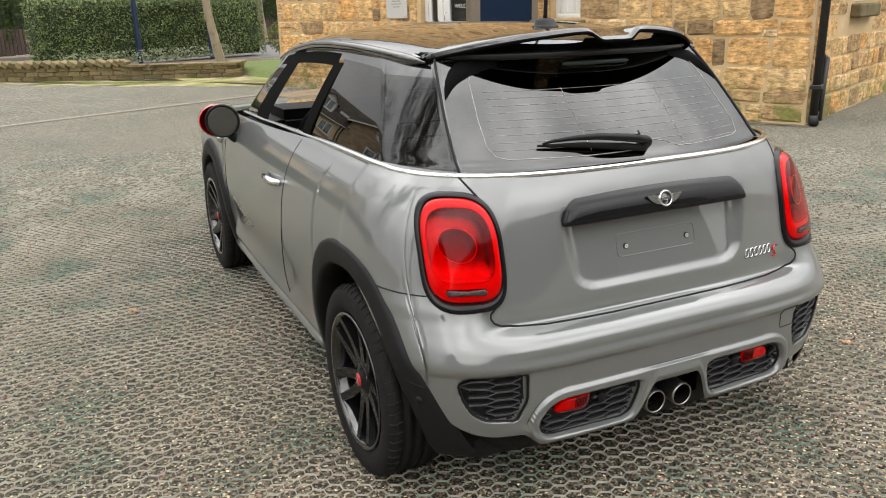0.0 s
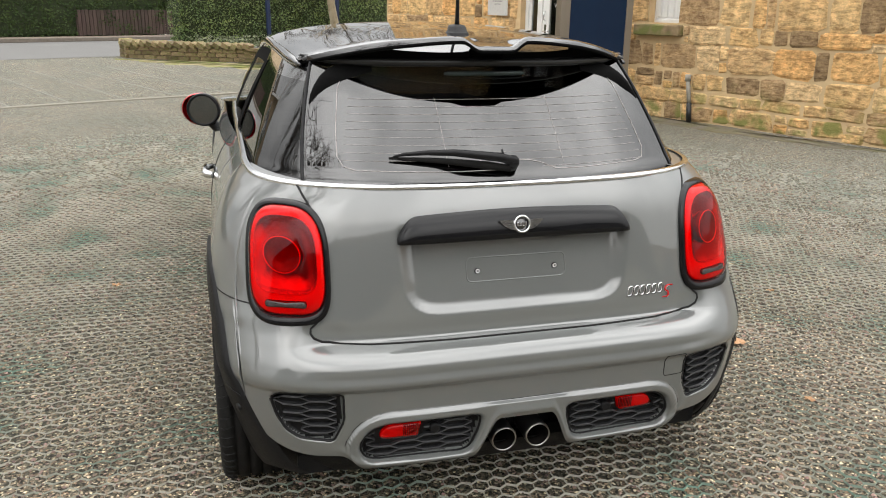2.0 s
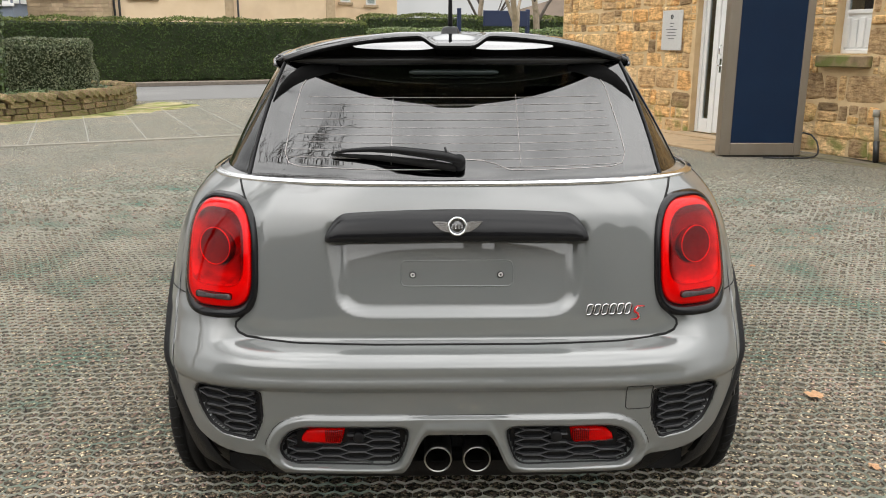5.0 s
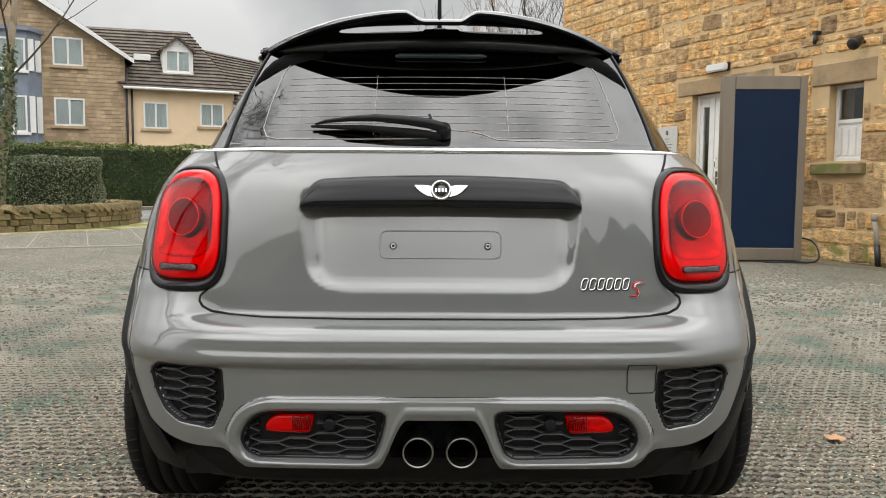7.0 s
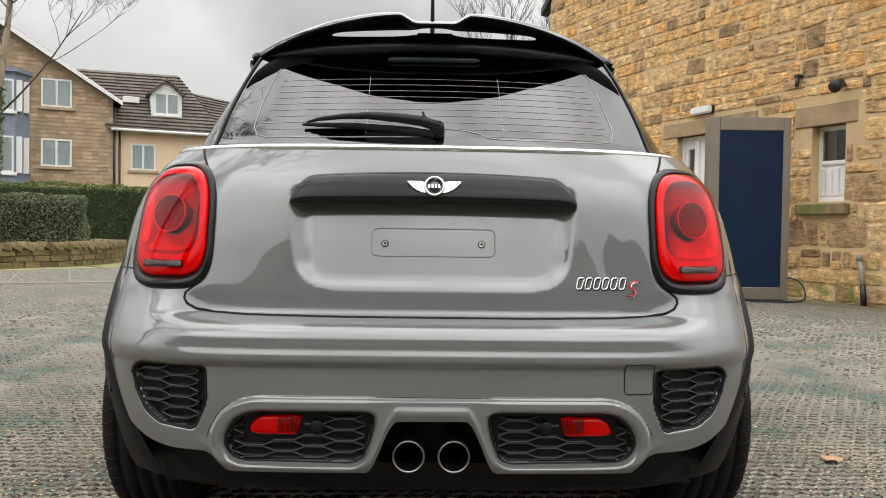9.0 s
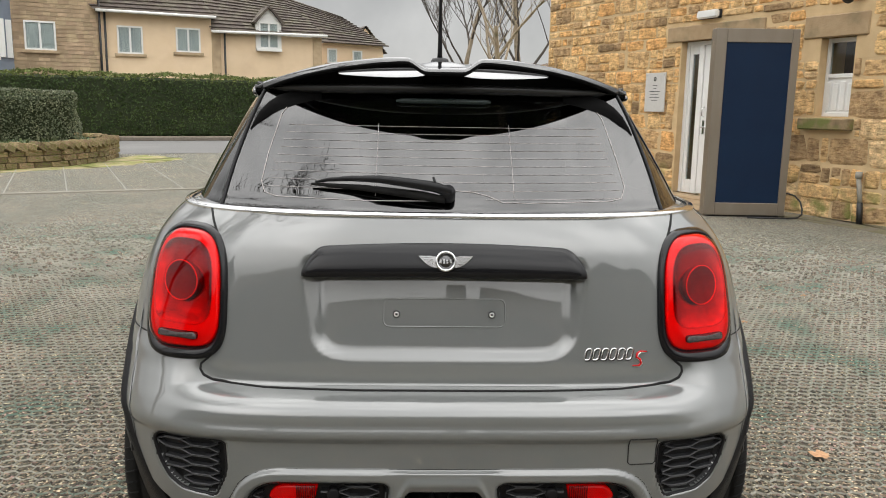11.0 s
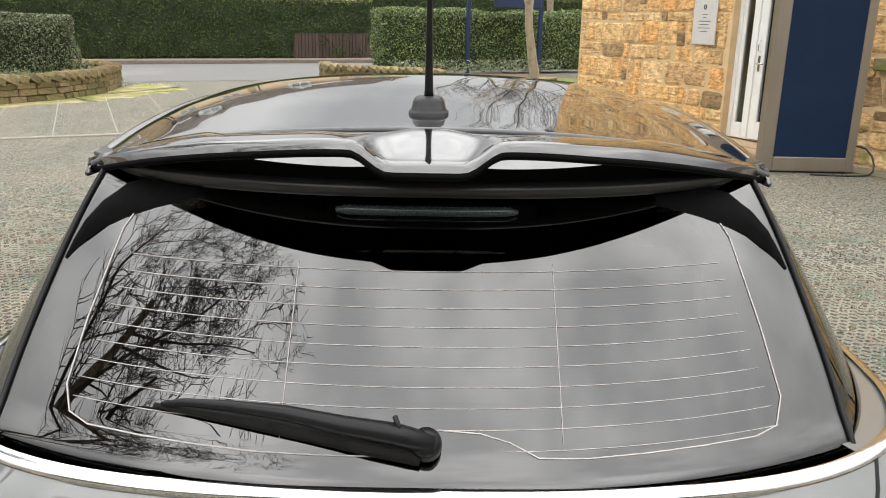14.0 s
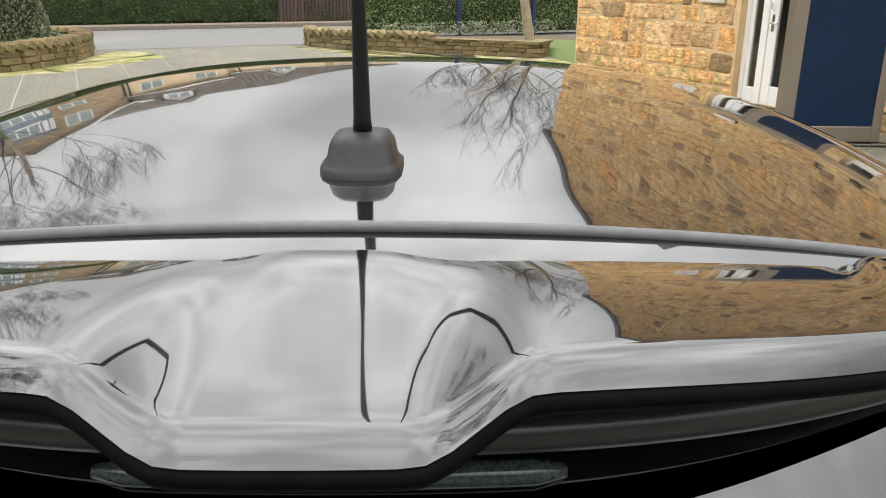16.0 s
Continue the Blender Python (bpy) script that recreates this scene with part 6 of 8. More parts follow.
def tail_lamp(side):
    base = new("tail_lamp")
    base.parent = car
    tagged(base, "upright red tail lamp in a gloss black surround")

    def sc(poly):
        return [(side * p[0], p[1]) for p in poly]

    def band(name, rings, mat, label="", close=False):
        """Rings of an outline on the skin, each with its own height, joined into a shell."""
        v, f, k = [], [], len(rings[0][0])
        for poly, o in rings:
            v += [on_body(side * p[0], p[1], o) for p in poly]
        for a in range(len(rings) - 1):
            for b in range(k):
                f.append((a * k + b, a * k + (b + 1) % k, (a + 1) * k + (b + 1) % k, (a + 1) * k + b))
        if close:
            f.append(tuple(range((len(rings) - 1) * k, len(rings) * k)))
        ob = mesh_object(name, v, f, mat, base, True)
        return tagged(ob, label)

    def lens(q, dz=0.007):
        return lamp_outline(0.87 * q, dz=dz)

    def bowl(q):
        return [(0.6175 + (p[0] - 0.6175) * 0.80 * q, 0.826 + (p[1] - 0.803) * 0.70 * q) for p in lamp_outline(0.9)]

    def disc(rad, n=40):
        return [(0.624 + rad * math.cos(2 * math.pi * i / n), 0.826 + rad * 1.04 * math.sin(2 * math.pi * i / n)) for i in range(n)]

    band("surround", [(lamp_outline(1.0), -0.004), (lamp_outline(0.995), 0.006), (lamp_outline(0.975), 0.0115), (lamp_outline(0.93, dz=0.003), 0.013), (lens(1.01), 0.013), (lens(1.0), 0.004)], BLACK_TRIM)
    band("light_guide", [(lens(1.0), 0.0), (lens(0.985), 0.010), (lens(0.95), 0.0165), (bowl(1.04), 0.0195), (bowl(1.0), 0.0195)], RED_GUIDE, "bright red outer light guide")
    band("reflector", [(bowl(1.0), 0.0195), (bowl(0.97), 0.0165), (bowl(0.9), 0.0115), (bowl(0.8), 0.0075), (bowl(0.66), 0.0042), (bowl(0.5), 0.0028), (bowl(0.3), 0.0025)], LAMP_BOWL, "hollow red reflector", True)
    bar("light_ring", [on_body(side * p[0], p[1], 0.0155) for p in disc(0.043)], 0.0013, RED_GUIDE, base, 6, closed=True)
    band("bulb_dome", [(disc(0.0425), 0.003), (disc(0.0425), 0.0148), (disc(0.040), 0.0155), (disc(0.034), 0.0105), (disc(0.022), 0.0085), (disc(0.008), 0.0078)], LAMP_DARK, "dark round lamp core", True)
    bar("guide_line", [on_body(side * p[0], p[1], 0.0202) for p in bowl(1.0)], 0.001, RED_PAINT, base, 6, closed=True)
    band("lens", [(lens(1.0), 0.004), (lens(0.99), 0.0165), (lens(0.965), 0.022), (lens(0.9), 0.0255), (lens(0.75), 0.027), (lens(0.5), 0.0275), (lens(0.2), 0.0275)], RED_COVER, "glossy clear red lens", True).visible_shadow = False
    rev = rounded([(0.573, 0.699), (0.669, 0.699), (0.669, 0.715), (0.573, 0.715)], 0.006, 3)
    body_patch("reversing_light", sc(rev), SMOKE_LENS, base, [(1.0, 0.02), (0.98, 0.0265), (0.8, 0.0282), (0.2, 0.0282)], "small smoked reversing light")
    return base


for side in (1, -1):
    tail_lamp(side)


# ---- grilles, fog lamps, exhaust ----
FOG = ((0.300, 0.330), (0.392, 0.331), (0.410, 0.336), (0.406, 0.352), (0.392, 0.368), (0.376, 0.375), (0.290, 0.376))


def honeycomb(side, poly, inset, cell_w, cell_h, z_lo, z_hi, x_lo, x_hi):
    """Wavy slats that meet in flattened hexagons, each slat a part."""
    p = np.array(poly)
    row = 0
    z = z_lo
    while z < z_hi:
        run = []
        x = x_lo
        step = 0
        while x < x_hi:
            up = (step % 4) in (0, 1)
            zz = z + (0.0048 if (up ^ (row % 2 == 1)) else -0.0048)
            if float(polygon_distance(np.array([x]), np.array([zz]), p)[0]) < -0.002 and float(polygon_distance(np.array([x]), np.array([zz]), FOG)[0]) > 0.003:
                run.append((x, zz))
            elif len(run) > 1:
                add_slat(side, run, inset)
                run = []
            else:
                run = []
            x += cell_w * (0.33 if step % 2 == 0 else 0.17)
            step += 1
        if len(run) > 1:
            add_slat(side, run, inset)
        z += cell_h
        row += 1


def add_slat(side, run, inset):
    v, f = [], []
    for x, z in run:
        hw = float(half_width(z))
        for dz, o in ((-0.0034, -inset), (-0.0021, -inset + 0.009), (-0.0007, -inset + 0.0115), (0.0007, -inset + 0.0115), (0.0021, -inset + 0.009), (0.0034, -inset)):
            r = min(x / hw, 0.999)
            bx, by = (float(q) for q in body_point(r, z + dz, False))
            v.append((side * (bx + o * r ** 2 * 0.5), by - o, z + dz))
    for i in range(len(run) - 1):
        for j in range(5):
            f.append((i * 6 + j, (i + 1) * 6 + j, (i + 1) * 6 + j + 1, i * 6 + j + 1))
    mesh_object("slat", v, f, GRILLE_SLAT, car, True)


for side in (1, -1):
    honeycomb(side, SG_R, 0.019, 0.136, 0.0122, 0.343, 0.49, 0.478, 0.70)
    bar("grille_rim", [on_body(side * p[0], p[1], -0.004) for p in SG_R], 0.005, DARK_PLASTIC, car, 6, closed=True)
    bar("grille_rim", [on_body(side * p[0], p[1], -0.004) for p in LG_R], 0.005, DARK_PLASTIC, car, 6, closed=True)
    honeycomb(side, LG_R, 0.023, 0.136, 0.0128, 0.272, 0.40, 0.105, 0.48)
    fr_ = [(side * p[0], p[1]) for p in rounded(FOG, 0.008, 3)]
    fl = body_patch("fog_lamp", fr_, RED_GUIDE, car, [(1.0, -0.004), (0.97, 0.007), (0.9, 0.0085), (0.5, 0.0085), (0.2, 0.0085)], "red rear fog lamp")
    for q in range(9):
        xq = 0.300 + q * 0.0052
        bar("prism_rib", [on_body(side * xq, 0.337, 0.0105), on_body(side * xq, 0.371, 0.0105)], 0.0015, LAMP_DARK, fl, 5)
    body_patch("cover", fr_, RED_COVER, fl, [(1.0, -0.002), (0.98, 0.012), (0.93, 0.017), (0.5, 0.019), (0.2, 0.019)], "glossy clear red cover").visible_shadow = False
    ps = on_body(side * 0.256, 0.352, 0.014)
    sen = bar("parking_sensor", [ps + Vector((0, 0.02, 0)), ps + Vector((0, -0.004, 0)), ps + Vector((0, -0.006, 0))], [0.015, 0.0145, 0.011], DARK_PLASTIC, car, 18)
    ps2 = Vector((side * (float(flank_x(0.05, 0.405)) + 0.006), 0.05, 0.405))
    bar("parking_sensor", [ps2 - Vector((side * 0.02, -0.01, 0)), ps2 + Vector((side * 0.004, -0.003, 0))], [0.014, 0.012], DARK_PLASTIC, car, 16)
    ex = new("exhaust_tip")
    ex.parent = car
    ex.matrix_basis = Matrix.Translation((side * 0.051, -0.095, 0.284))
    prof = ((0.10, 0.036), (0.008, 0.0375), (0.0, 0.036), (-0.001, 0.034), (0.002, 0.0325), (0.02, 0.0315), (0.09, 0.031))
    v, f, sd = [], [], 32
    for yq, rq in prof:
        v += [(rq * math.cos(2 * math.pi * i / sd), yq, rq * math.sin(2 * math.pi * i / sd)) for i in range(sd)]
    for k in range(len(prof) - 1):
        f += [(k * sd + i, (k + 1) * sd + i, (k + 1) * sd + (i + 1) % sd, k * sd + (i + 1) % sd) for i in range(sd)]
    tagged(mesh_object("tip_rim", v, f[:4 * sd], STEEL, ex, True), "polished steel rim")
    mesh_object("tip_bore", v, f[4 * sd:], SOOT, ex, True)
    bar("bore_end", [(0, 0.088, 0), (0, 0.09, 0)], 0.033, SOOT, ex, 20)


# under tray, valance, wheel wells
part("under_tray", box(-0.62, 0.62, 0.0, 3.5, 0.2, 0.26), BLACK_PLASTIC, car)
part("exhaust_box", box(-0.2, 0.2, 0.02, 0.25, 0.23, 0.42, 0.02), BLACK_PLASTIC, car)
def valance():
    v, f = [], []
    xs = np.linspace(-0.74, 0.74, 60)
    for x in xs:
        for z, o in ((0.33, -0.05), (0.26, -0.035), (0.2, -0.03), (0.17, -0.06), (0.17, -0.3)):
            r = min(abs(x) / float(half_width(z)), 0.999)
            bx, by = body_point(r, z, False)
            v.append((math.copysign(float(bx) - 0.02, x) if abs(x) > 0.01 else 0, float(by) - o, z))
    for i in range(len(xs) - 1):
        for j in range(4):
            if abs(xs[i]) < 0.14 and j < 1:
                continue
            f.append((i * 5 + j, (i + 1) * 5 + j, (i + 1) * 5 + j + 1, i * 5 + j + 1))
    mesh_object("valance", v, f, BLACK_PLASTIC, car, True)


valance()


def rear_arch_trim(side):
    """The rear arch: a band that runs down behind the wheel to the foot of the bumper corner."""
    oy = (0.865, 0.852, 0.826, 0.766, 0.675, 0.56, 0.43, 0.305, 0.214, 0.125, 0.062, 0.024, 0.0, -0.018, -0.022)
    oz = (0.24, 0.36, 0.5, 0.632, 0.712, 0.746, 0.752, 0.733, 0.682, 0.6, 0.52, 0.455, 0.385, 0.30, 0.215)
    iy = (0.79, 0.785, 0.765, 0.715, 0.64, 0.545, 0.43, 0.325, 0.238, 0.178, 0.14, 0.112, 0.09, 0.076, 0.07)
    iz = (0.24, 0.36, 0.46, 0.55, 0.625, 0.667, 0.680, 0.662, 0.615, 0.555, 0.495, 0.435, 0.37, 0.29, 0.215)
    k = np.arange(15)
    u = np.linspace(0, 14, 71)
    oy, oz, iy, iz = (smooth_curve(u, k, q) for q in (oy, oz, iy, iz))
    prof = ((0.02, -0.07), (0.0, 0.002), (0.05, 0.011), (0.16, 0.015), (0.8, 0.013), (0.95, 0.009), (1.0, -0.006))
    v, f = [], []
    for i in range(71):
        low = float(ease(u[i], 10.5, 13))
        for s_, o in prof:
            y, z = iy[i] + (oy[i] - iy[i]) * s_, iz[i] + (oz[i] - iz[i]) * s_
            x = float(flank_x(y, max(z, 0.2))) + (o * (1 - 0.55 * low) if o > 0 else o)
            v.append((side * x, y, z))
    m_ = len(prof)
    for i in range(70):
        for j in range(m_ - 1):
            f.append((i * m_ + j, (i + 1) * m_ + j, (i + 1) * m_ + j + 1, i * m_ + j + 1))
    trim = tagged(mesh_object("wheel_arch_trim", v, f, BLACK_PLASTIC, car, True), "black plastic wheel arch trim")
    cut = [(side * (float(flank_x(y, 0.455)) + 0.012), y, 0.452 + (y - 0.03) * 0.12) for y in np.linspace(0.025, 0.118, 8)]
    bar("trim_joint", cut, 0.0018, DARK_GAP, trim, 5)
    return trim


def arch_trim(axle, side, rear, front, up, label, a0, a1):
    """The black plastic wheel arch: a band that stands out from the flank and rolls into the well."""
    v, f = [], []
    n = 44
    prof = ((0.80, -0.09), (0.80, 0.004), (0.82, 0.016), (0.87, 0.019), (0.96, 0.017), (1.0, 0.011), (1.015, -0.002))
    for i in range(n + 1):
        t = radians(a0 + (a1 - a0) * i / n)
        c, s = math.cos(t), math.sin(t)
        for q, o in prof:
            ry = (front if c > 0 else rear) * q
            y, z = axle + c * ry, WHEEL_R + s * up * q
            zz = max(z, 0.2)
            fade = float(ease(a0 + (a1 - a0) * i / n, a1, a1 - 45)) if rear < 0.4 else 1.0
            x = float(flank_x(y, zz)) + (o * (0.25 + 0.75 * fade) if o > 0 else o)
            v.append((side * x, y, z))
    m_ = len(prof)
    for i in range(n):
        for j in range(m_ - 1):
            f.append((i * m_ + j, (i + 1) * m_ + j, (i + 1) * m_ + j + 1, i * m_ + j + 1))
    return tagged(mesh_object("wheel_arch_trim", v, f, BLACK_PLASTIC, car, True), label)


for side in (1, -1):
    rear_arch_trim(side)
    arch_trim(FRONT_AXLE, side, 0.43, 0.40, 0.44, "black plastic wheel arch trim", -16, 196)
    for axle in (REAR_AXLE, FRONT_AXLE):
        v, f = [], []
        for i in range(25):
            t = math.pi * i / 24
            for xx in (0.45, 0.73):
                v.append((side * xx, axle + 0.38 * math.cos(t), WHEEL_R + 0.37 * math.sin(t)))
        f = [(2 * i, 2 * i + 1, 2 * i + 3, 2 * i + 2) for i in range(24)]
        mesh_object("wheel_well", v, f, BLACK_PLASTIC, car, True)
        part("well_wall", box(side * 0.45 - 0.01, side * 0.45 + 0.01, axle - 0.38, axle + 0.38, 0.2, 0.68), BLACK_PLASTIC, car)


# ---- wheels ----
def lathe(profile, sides):
    v, f = [], []
    for xq, rq in profile:
        v += [(xq, rq * math.cos(2 * math.pi * i / sides), rq * math.sin(2 * math.pi * i / sides)) for i in range(sides)]
    for k in range(len(profile) - 1):
        f += [(k * sides + i, k * sides + (i + 1) % sides, (k + 1) * sides + (i + 1) % sides, (k + 1) * sides + i) for i in range(sides)]
    return v, f


def wheel(x, y, side):
    """Outer face towards +x; turned for the other flank."""
    w = new("wheel")
    w.parent = car
    w.matrix_basis = pose(x, y, WHEEL_R, 8, 0, 0) @ (Matrix.Identity(4) if side > 0 else Matrix.Rotation(math.pi, 4, "Z"))
    tagged(w, "black alloy wheel with paired spokes")
    R = WHEEL_R
    prof = [(-0.19, 0.215), (-0.197, 0.24), (-0.195, 0.275), (-0.182, 0.298), (-0.165, R - 0.002)]
    for g0 in (-0.15, -0.115, -0.08, -0.045):
        prof += [(g0, R), (g0 + 0.001, R - 0.007), (g0 + 0.009, R - 0.007), (g0 + 0.01, R)]
    prof += [(-0.02, R - 0.001), (-0.008, R - 0.006), (0.0, 0.292), (0.006, 0.275), (0.007, 0.25), (0.002, 0.232), (-0.006, 0.222)]
    v, f = lathe(prof, 72)
    tyre = mesh_object("tyre", v, f, RUBBER, w, True)
    for k in range(60):
        t = 2 * math.pi * k / 60
        pts = [(xq, (rq + 0.0006) * math.cos(t + tw), (rq + 0.0006) * math.sin(t + tw)) for xq, rq, tw in ((-0.035, R, 0.03), (-0.02, R - 0.001, 0.012), (-0.008, R - 0.006, 0.0), (-0.001, 0.294, 0))]
        bar("tread_slot", pts, 0.0024, DARK_GAP, tyre, 4)
    v, f = lathe([(-0.17, 0.205), (-0.03, 0.205), (-0.012, 0.216), (0.0, 0.223), (0.004, 0.220), (0.002, 0.212), (-0.012, 0.206), (-0.06, 0.2)], 64)
    rim = mesh_object("rim", v, f, BLACK_PAINT, w, True)
    for k in range(5):
        for s in (-1, 1):
            t = 2 * math.pi * k / 5 + s * 0.2
            t0 = 2 * math.pi * k / 5 + s * 0.3
            sv, sf = [], []
            for q in range(7):
                u = q / 6
                rad = 0.05 + (0.208 - 0.05) * u
                ang = t0 + (t - t0) * u
                wd = 0.019 - 0.004 * u + 0.005 * (1 - u) ** 2
                xx = -0.028 + 0.026 * u ** 1.5
                c, sn = math.cos(ang), math.sin(ang)
                for dw, dx in ((-wd, -0.022), (-wd * 0.8, 0.0), (wd * 0.8, 0.0), (wd, -0.022)):
                    sv.append((xx + dx, rad * c - dw * sn, rad * sn + dw * c))
            for q in range(6):
                for j in range(3):
                    sf.append((q * 4 + j, q * 4 + j + 1, (q + 1) * 4 + j + 1, (q + 1) * 4 + j))
            mesh_object("spoke", sv, sf, BLACK_TRIM, rim)
    v, f = lathe([(-0.06, 0.062), (-0.03, 0.06), (-0.022, 0.05), (-0.02, 0.034), (-0.016, 0.031), (-0.014, 0.024), (-0.013, 0.0001)], 32)
    hub = mesh_object("hub", v, f, BLACK_TRIM, w, True)
    v, f = lathe([(-0.016, 0.022), (-0.011, 0.02), (-0.010, 0.0001)], 24)
    tagged(mesh_object("hub_cap", v, f, RED_PAINT, hub, True), "small red centre cap")
    for k in range(5):
        t = 2 * math.pi * k / 5 + 0.6
        bar("wheel_bolt", [(-0.035, 0.046 * math.cos(t), 0.046 * math.sin(t)), (-0.024, 0.046 * math.cos(t), 0.046 * math.sin(t))], 0.008, STEEL, hub, 6)
    v, f = lathe([(-0.085, 0.05), (-0.085, 0.14), (-0.075, 0.14), (-0.075, 0.05)], 48)
    mesh_object("brake_disc", v, f, STEEL, w)
    part("brake_caliper", box(-0.115, -0.06, 0.07, 0.155, -0.06, 0.06, 0.012), RED_PAINT, w, "red brake caliper")
    return w


for side in (1, -1):
    wheel(side * 0.822, REAR_AXLE, side)
    wheel(side * 0.815, FRONT_AXLE, side)


# ---- greenhouse ----
GB_Z, GB_Y = (0.93, 0.985, 1.022, 1.08, 1.15, 1.2, 1.254, 1.287, 1.33), (0.062, 0.054, 0.089, 0.1455, 0.216, 0.267, 0.327, 0.366, 0.42)
GW_Z, GW_X = (0.985, 1.05, 1.12, 1.2, 1.26, 1.30, 1.34), (0.684, 0.662, 0.634, 0.598, 0.568, 0.545, 0.52)


def glass_share(z):
    """Share of the half width at which the rear glass meets the pillar."""
    return np.clip(0.824 + 0.26 * (np.asarray(z, float) - 0.995), 0.8, 0.92)


def glass_point(r, z):
    """Rear glass: a shallow bow that turns sharply into the flank past the share GR."""
    r, z = np.broadcast_arrays(np.asarray(r, float), np.asarray(z, float))
    hw, yb = smooth_curve(z, GW_Z, GW_X), smooth_curve(z, GB_Z, GB_Y)
    gr = glass_share(z)
    x1 = hw * gr
    y1, slope = yb + 0.45 * x1 ** 2.2, 0.45 * 2.2 * x1 ** 1.2
    t = np.clip((r - gr) / (1 - gr), 0, 1)
    # quadratic turn from the bow's end to the flank's start
    cx, cy = x1 + 0.72 * (hw - x1), y1 + 0.11
    ex, ey = hw, y1 + 0.26
    x = np.where(r <= gr, hw * r, (1 - t) ** 2 * x1 + 2 * t * (1 - t) * cx + t * t * ex)
    y = np.where(r <= gr, yb + 0.45 * (hw * r) ** 2.2, (1 - t) ** 2 * y1 + 2 * t * (1 - t) * cy + t * t * ey)
    return x, y


def roof_mid(y):
    return smooth_curve(y, (0.2, 0.33, 0.45, 0.6, 0.8, 1.0, 1.2, 1.4, 1.6, 1.8, 1.95, 2.1), (1.295, 1.328, 1.351, 1.362, 1.374, 1.381, 1.383, 1.377, 1.361, 1.335, 1.305, 1.265))


def roof_half(y):
    return smooth_curve(y, (0.3, 0.45, 0.7, 1.0, 1.4, 1.8, 2.1), (0.49, 0.525, 0.55, 0.562, 0.565, 0.558, 0.545))


def roof_z(x, y):
    q = np.abs(x) / roof_half(y)
    return roof_mid(y) - 0.044 * q ** 2.2 - 0.02 * q ** 9


def build_greenhouse():
    r = np.concatenate([np.linspace(0, 1, 48), 1 + np.linspace(0, 1, 15)[1:]])
    ys = np.linspace(0, 1, 60)[1:]
    tf = np.linspace(0, math.pi / 2, 22)[1:]
    rows = 40
    nr_, ns = len(r), len(ys)
    total = nr_ + ns + len(tf)
    k = np.linspace(0, 1, rows)[:, None]
    y_top = np.concatenate([np.full(nr_, 0.5), 0.6 + 1.15 * ys, np.full(len(tf), 1.8)])
    ztop = np.where(y_top < 0.55, 1.285, 0)
    ztop = np.concatenate([np.full(nr_, 1.287), roof_mid(0.6 + 1.15 * ys) - 0.068, np.linspace(float(roof_mid(1.75)) - 0.068, float(roof_mid(1.95)) - 0.004, len(tf))])
    zbot = np.concatenate([np.full(nr_, 0.95), 0.987 - 0.04 * ease(0.6 + 1.5 * ys, 0.6, 2.2), np.full(len(tf), 0.945)])
    Z = zbot[None] + (ztop - zbot)[None] * k
    G = np.zeros((rows, total, 3))
    gr = glass_share(Z[:, :nr_])
    G[:, :nr_, 0], G[:, :nr_, 1] = glass_point(np.where(r[None] <= 1, r[None] * gr, gr + (1 - gr) * (r[None] - 1)), Z[:, :nr_])
    hw = smooth_curve(Z, GW_Z, GW_X)
    lift = (Z - 0.95) / 0.34
    y_end = 2.2 - 0.45 * lift
    G[:, nr_:nr_ + ns, 0] = hw[:, nr_:nr_ + ns] * (1 + 0.02 * np.sin(math.pi * ys)[None])
    gs0 = glass_point(1.0, Z[:, nr_:nr_ + ns])[1]
    G[:, nr_:nr_ + ns, 1] = gs0 + (y_end[:, nr_:nr_ + ns] - gs0) * ys[None]
    s0 = nr_ + ns
    y_mid = 2.66 - 0.71 * lift ** 0.95
    G[:, s0:, 0] = hw[:, s0:] * np.cos(tf)[None] ** (2 / 2.3)
    G[:, s0:, 1] = y_end[:, s0:] + (y_mid[:, s0:] - y_end[:, s0:]) * np.sin(tf)[None] ** (2 / 2.3)
    G[..., 2] = Z
    N = grid_normals(G)
    col = np.broadcast_to(np.arange(total - 1), (rows - 1, total - 1))
    row = np.broadcast_to(np.arange(rows - 1)[:, None], (rows - 1, total - 1))
    Y = (G[:-1, :-1, 1] + G[1:, 1:, 1]) / 2
    Zc = (Z[:-1, :-1] + Z[1:, 1:]) / 2
    rr = np.concatenate([r, np.full(total - nr_, 2.0)])
    rc = np.broadcast_to(rr[:-1], col.shape)
    back = (col < nr_) & (rc < 0.99)
    sidec = (rc >= 0.99) & (col < s0 - 1)
    bpost = np.abs(Y - (1.2 - 0.12 * (Zc - 0.98) / 0.3)) < 0.028
    apillar = sidec & (col > s0 - 14)
    head = sidec & (row > rows - 8)
    surround = sidec & (Y > 1.1) & ((col > s0 - 14) & (col < s0 - 5) | (row > rows - 11) & (row <= rows - 6))
    quarter = sidec & (Y < 1.2 - 0.12 * (Zc - 0.98) / 0.3) & ~bpost & ~head & ~apillar
    surround &= ~quarter
    bpost &= sidec & ~surround & ~head
    doorwin = sidec & ~quarter & ~bpost & ~head & ~apillar & ~surround
    screen = (col >= s0 - 1) & (col > s0 + 1)
    frame_m = ~(back | quarter | doorwin | screen | surround | bpost)
    full = np.concatenate([mirrored(G[:, nr_:0:-1]), G[:, :nr_]], 1)
    fn = np.concatenate([mirrored(N[:, nr_:0:-1]), N[:, :nr_]], 1)
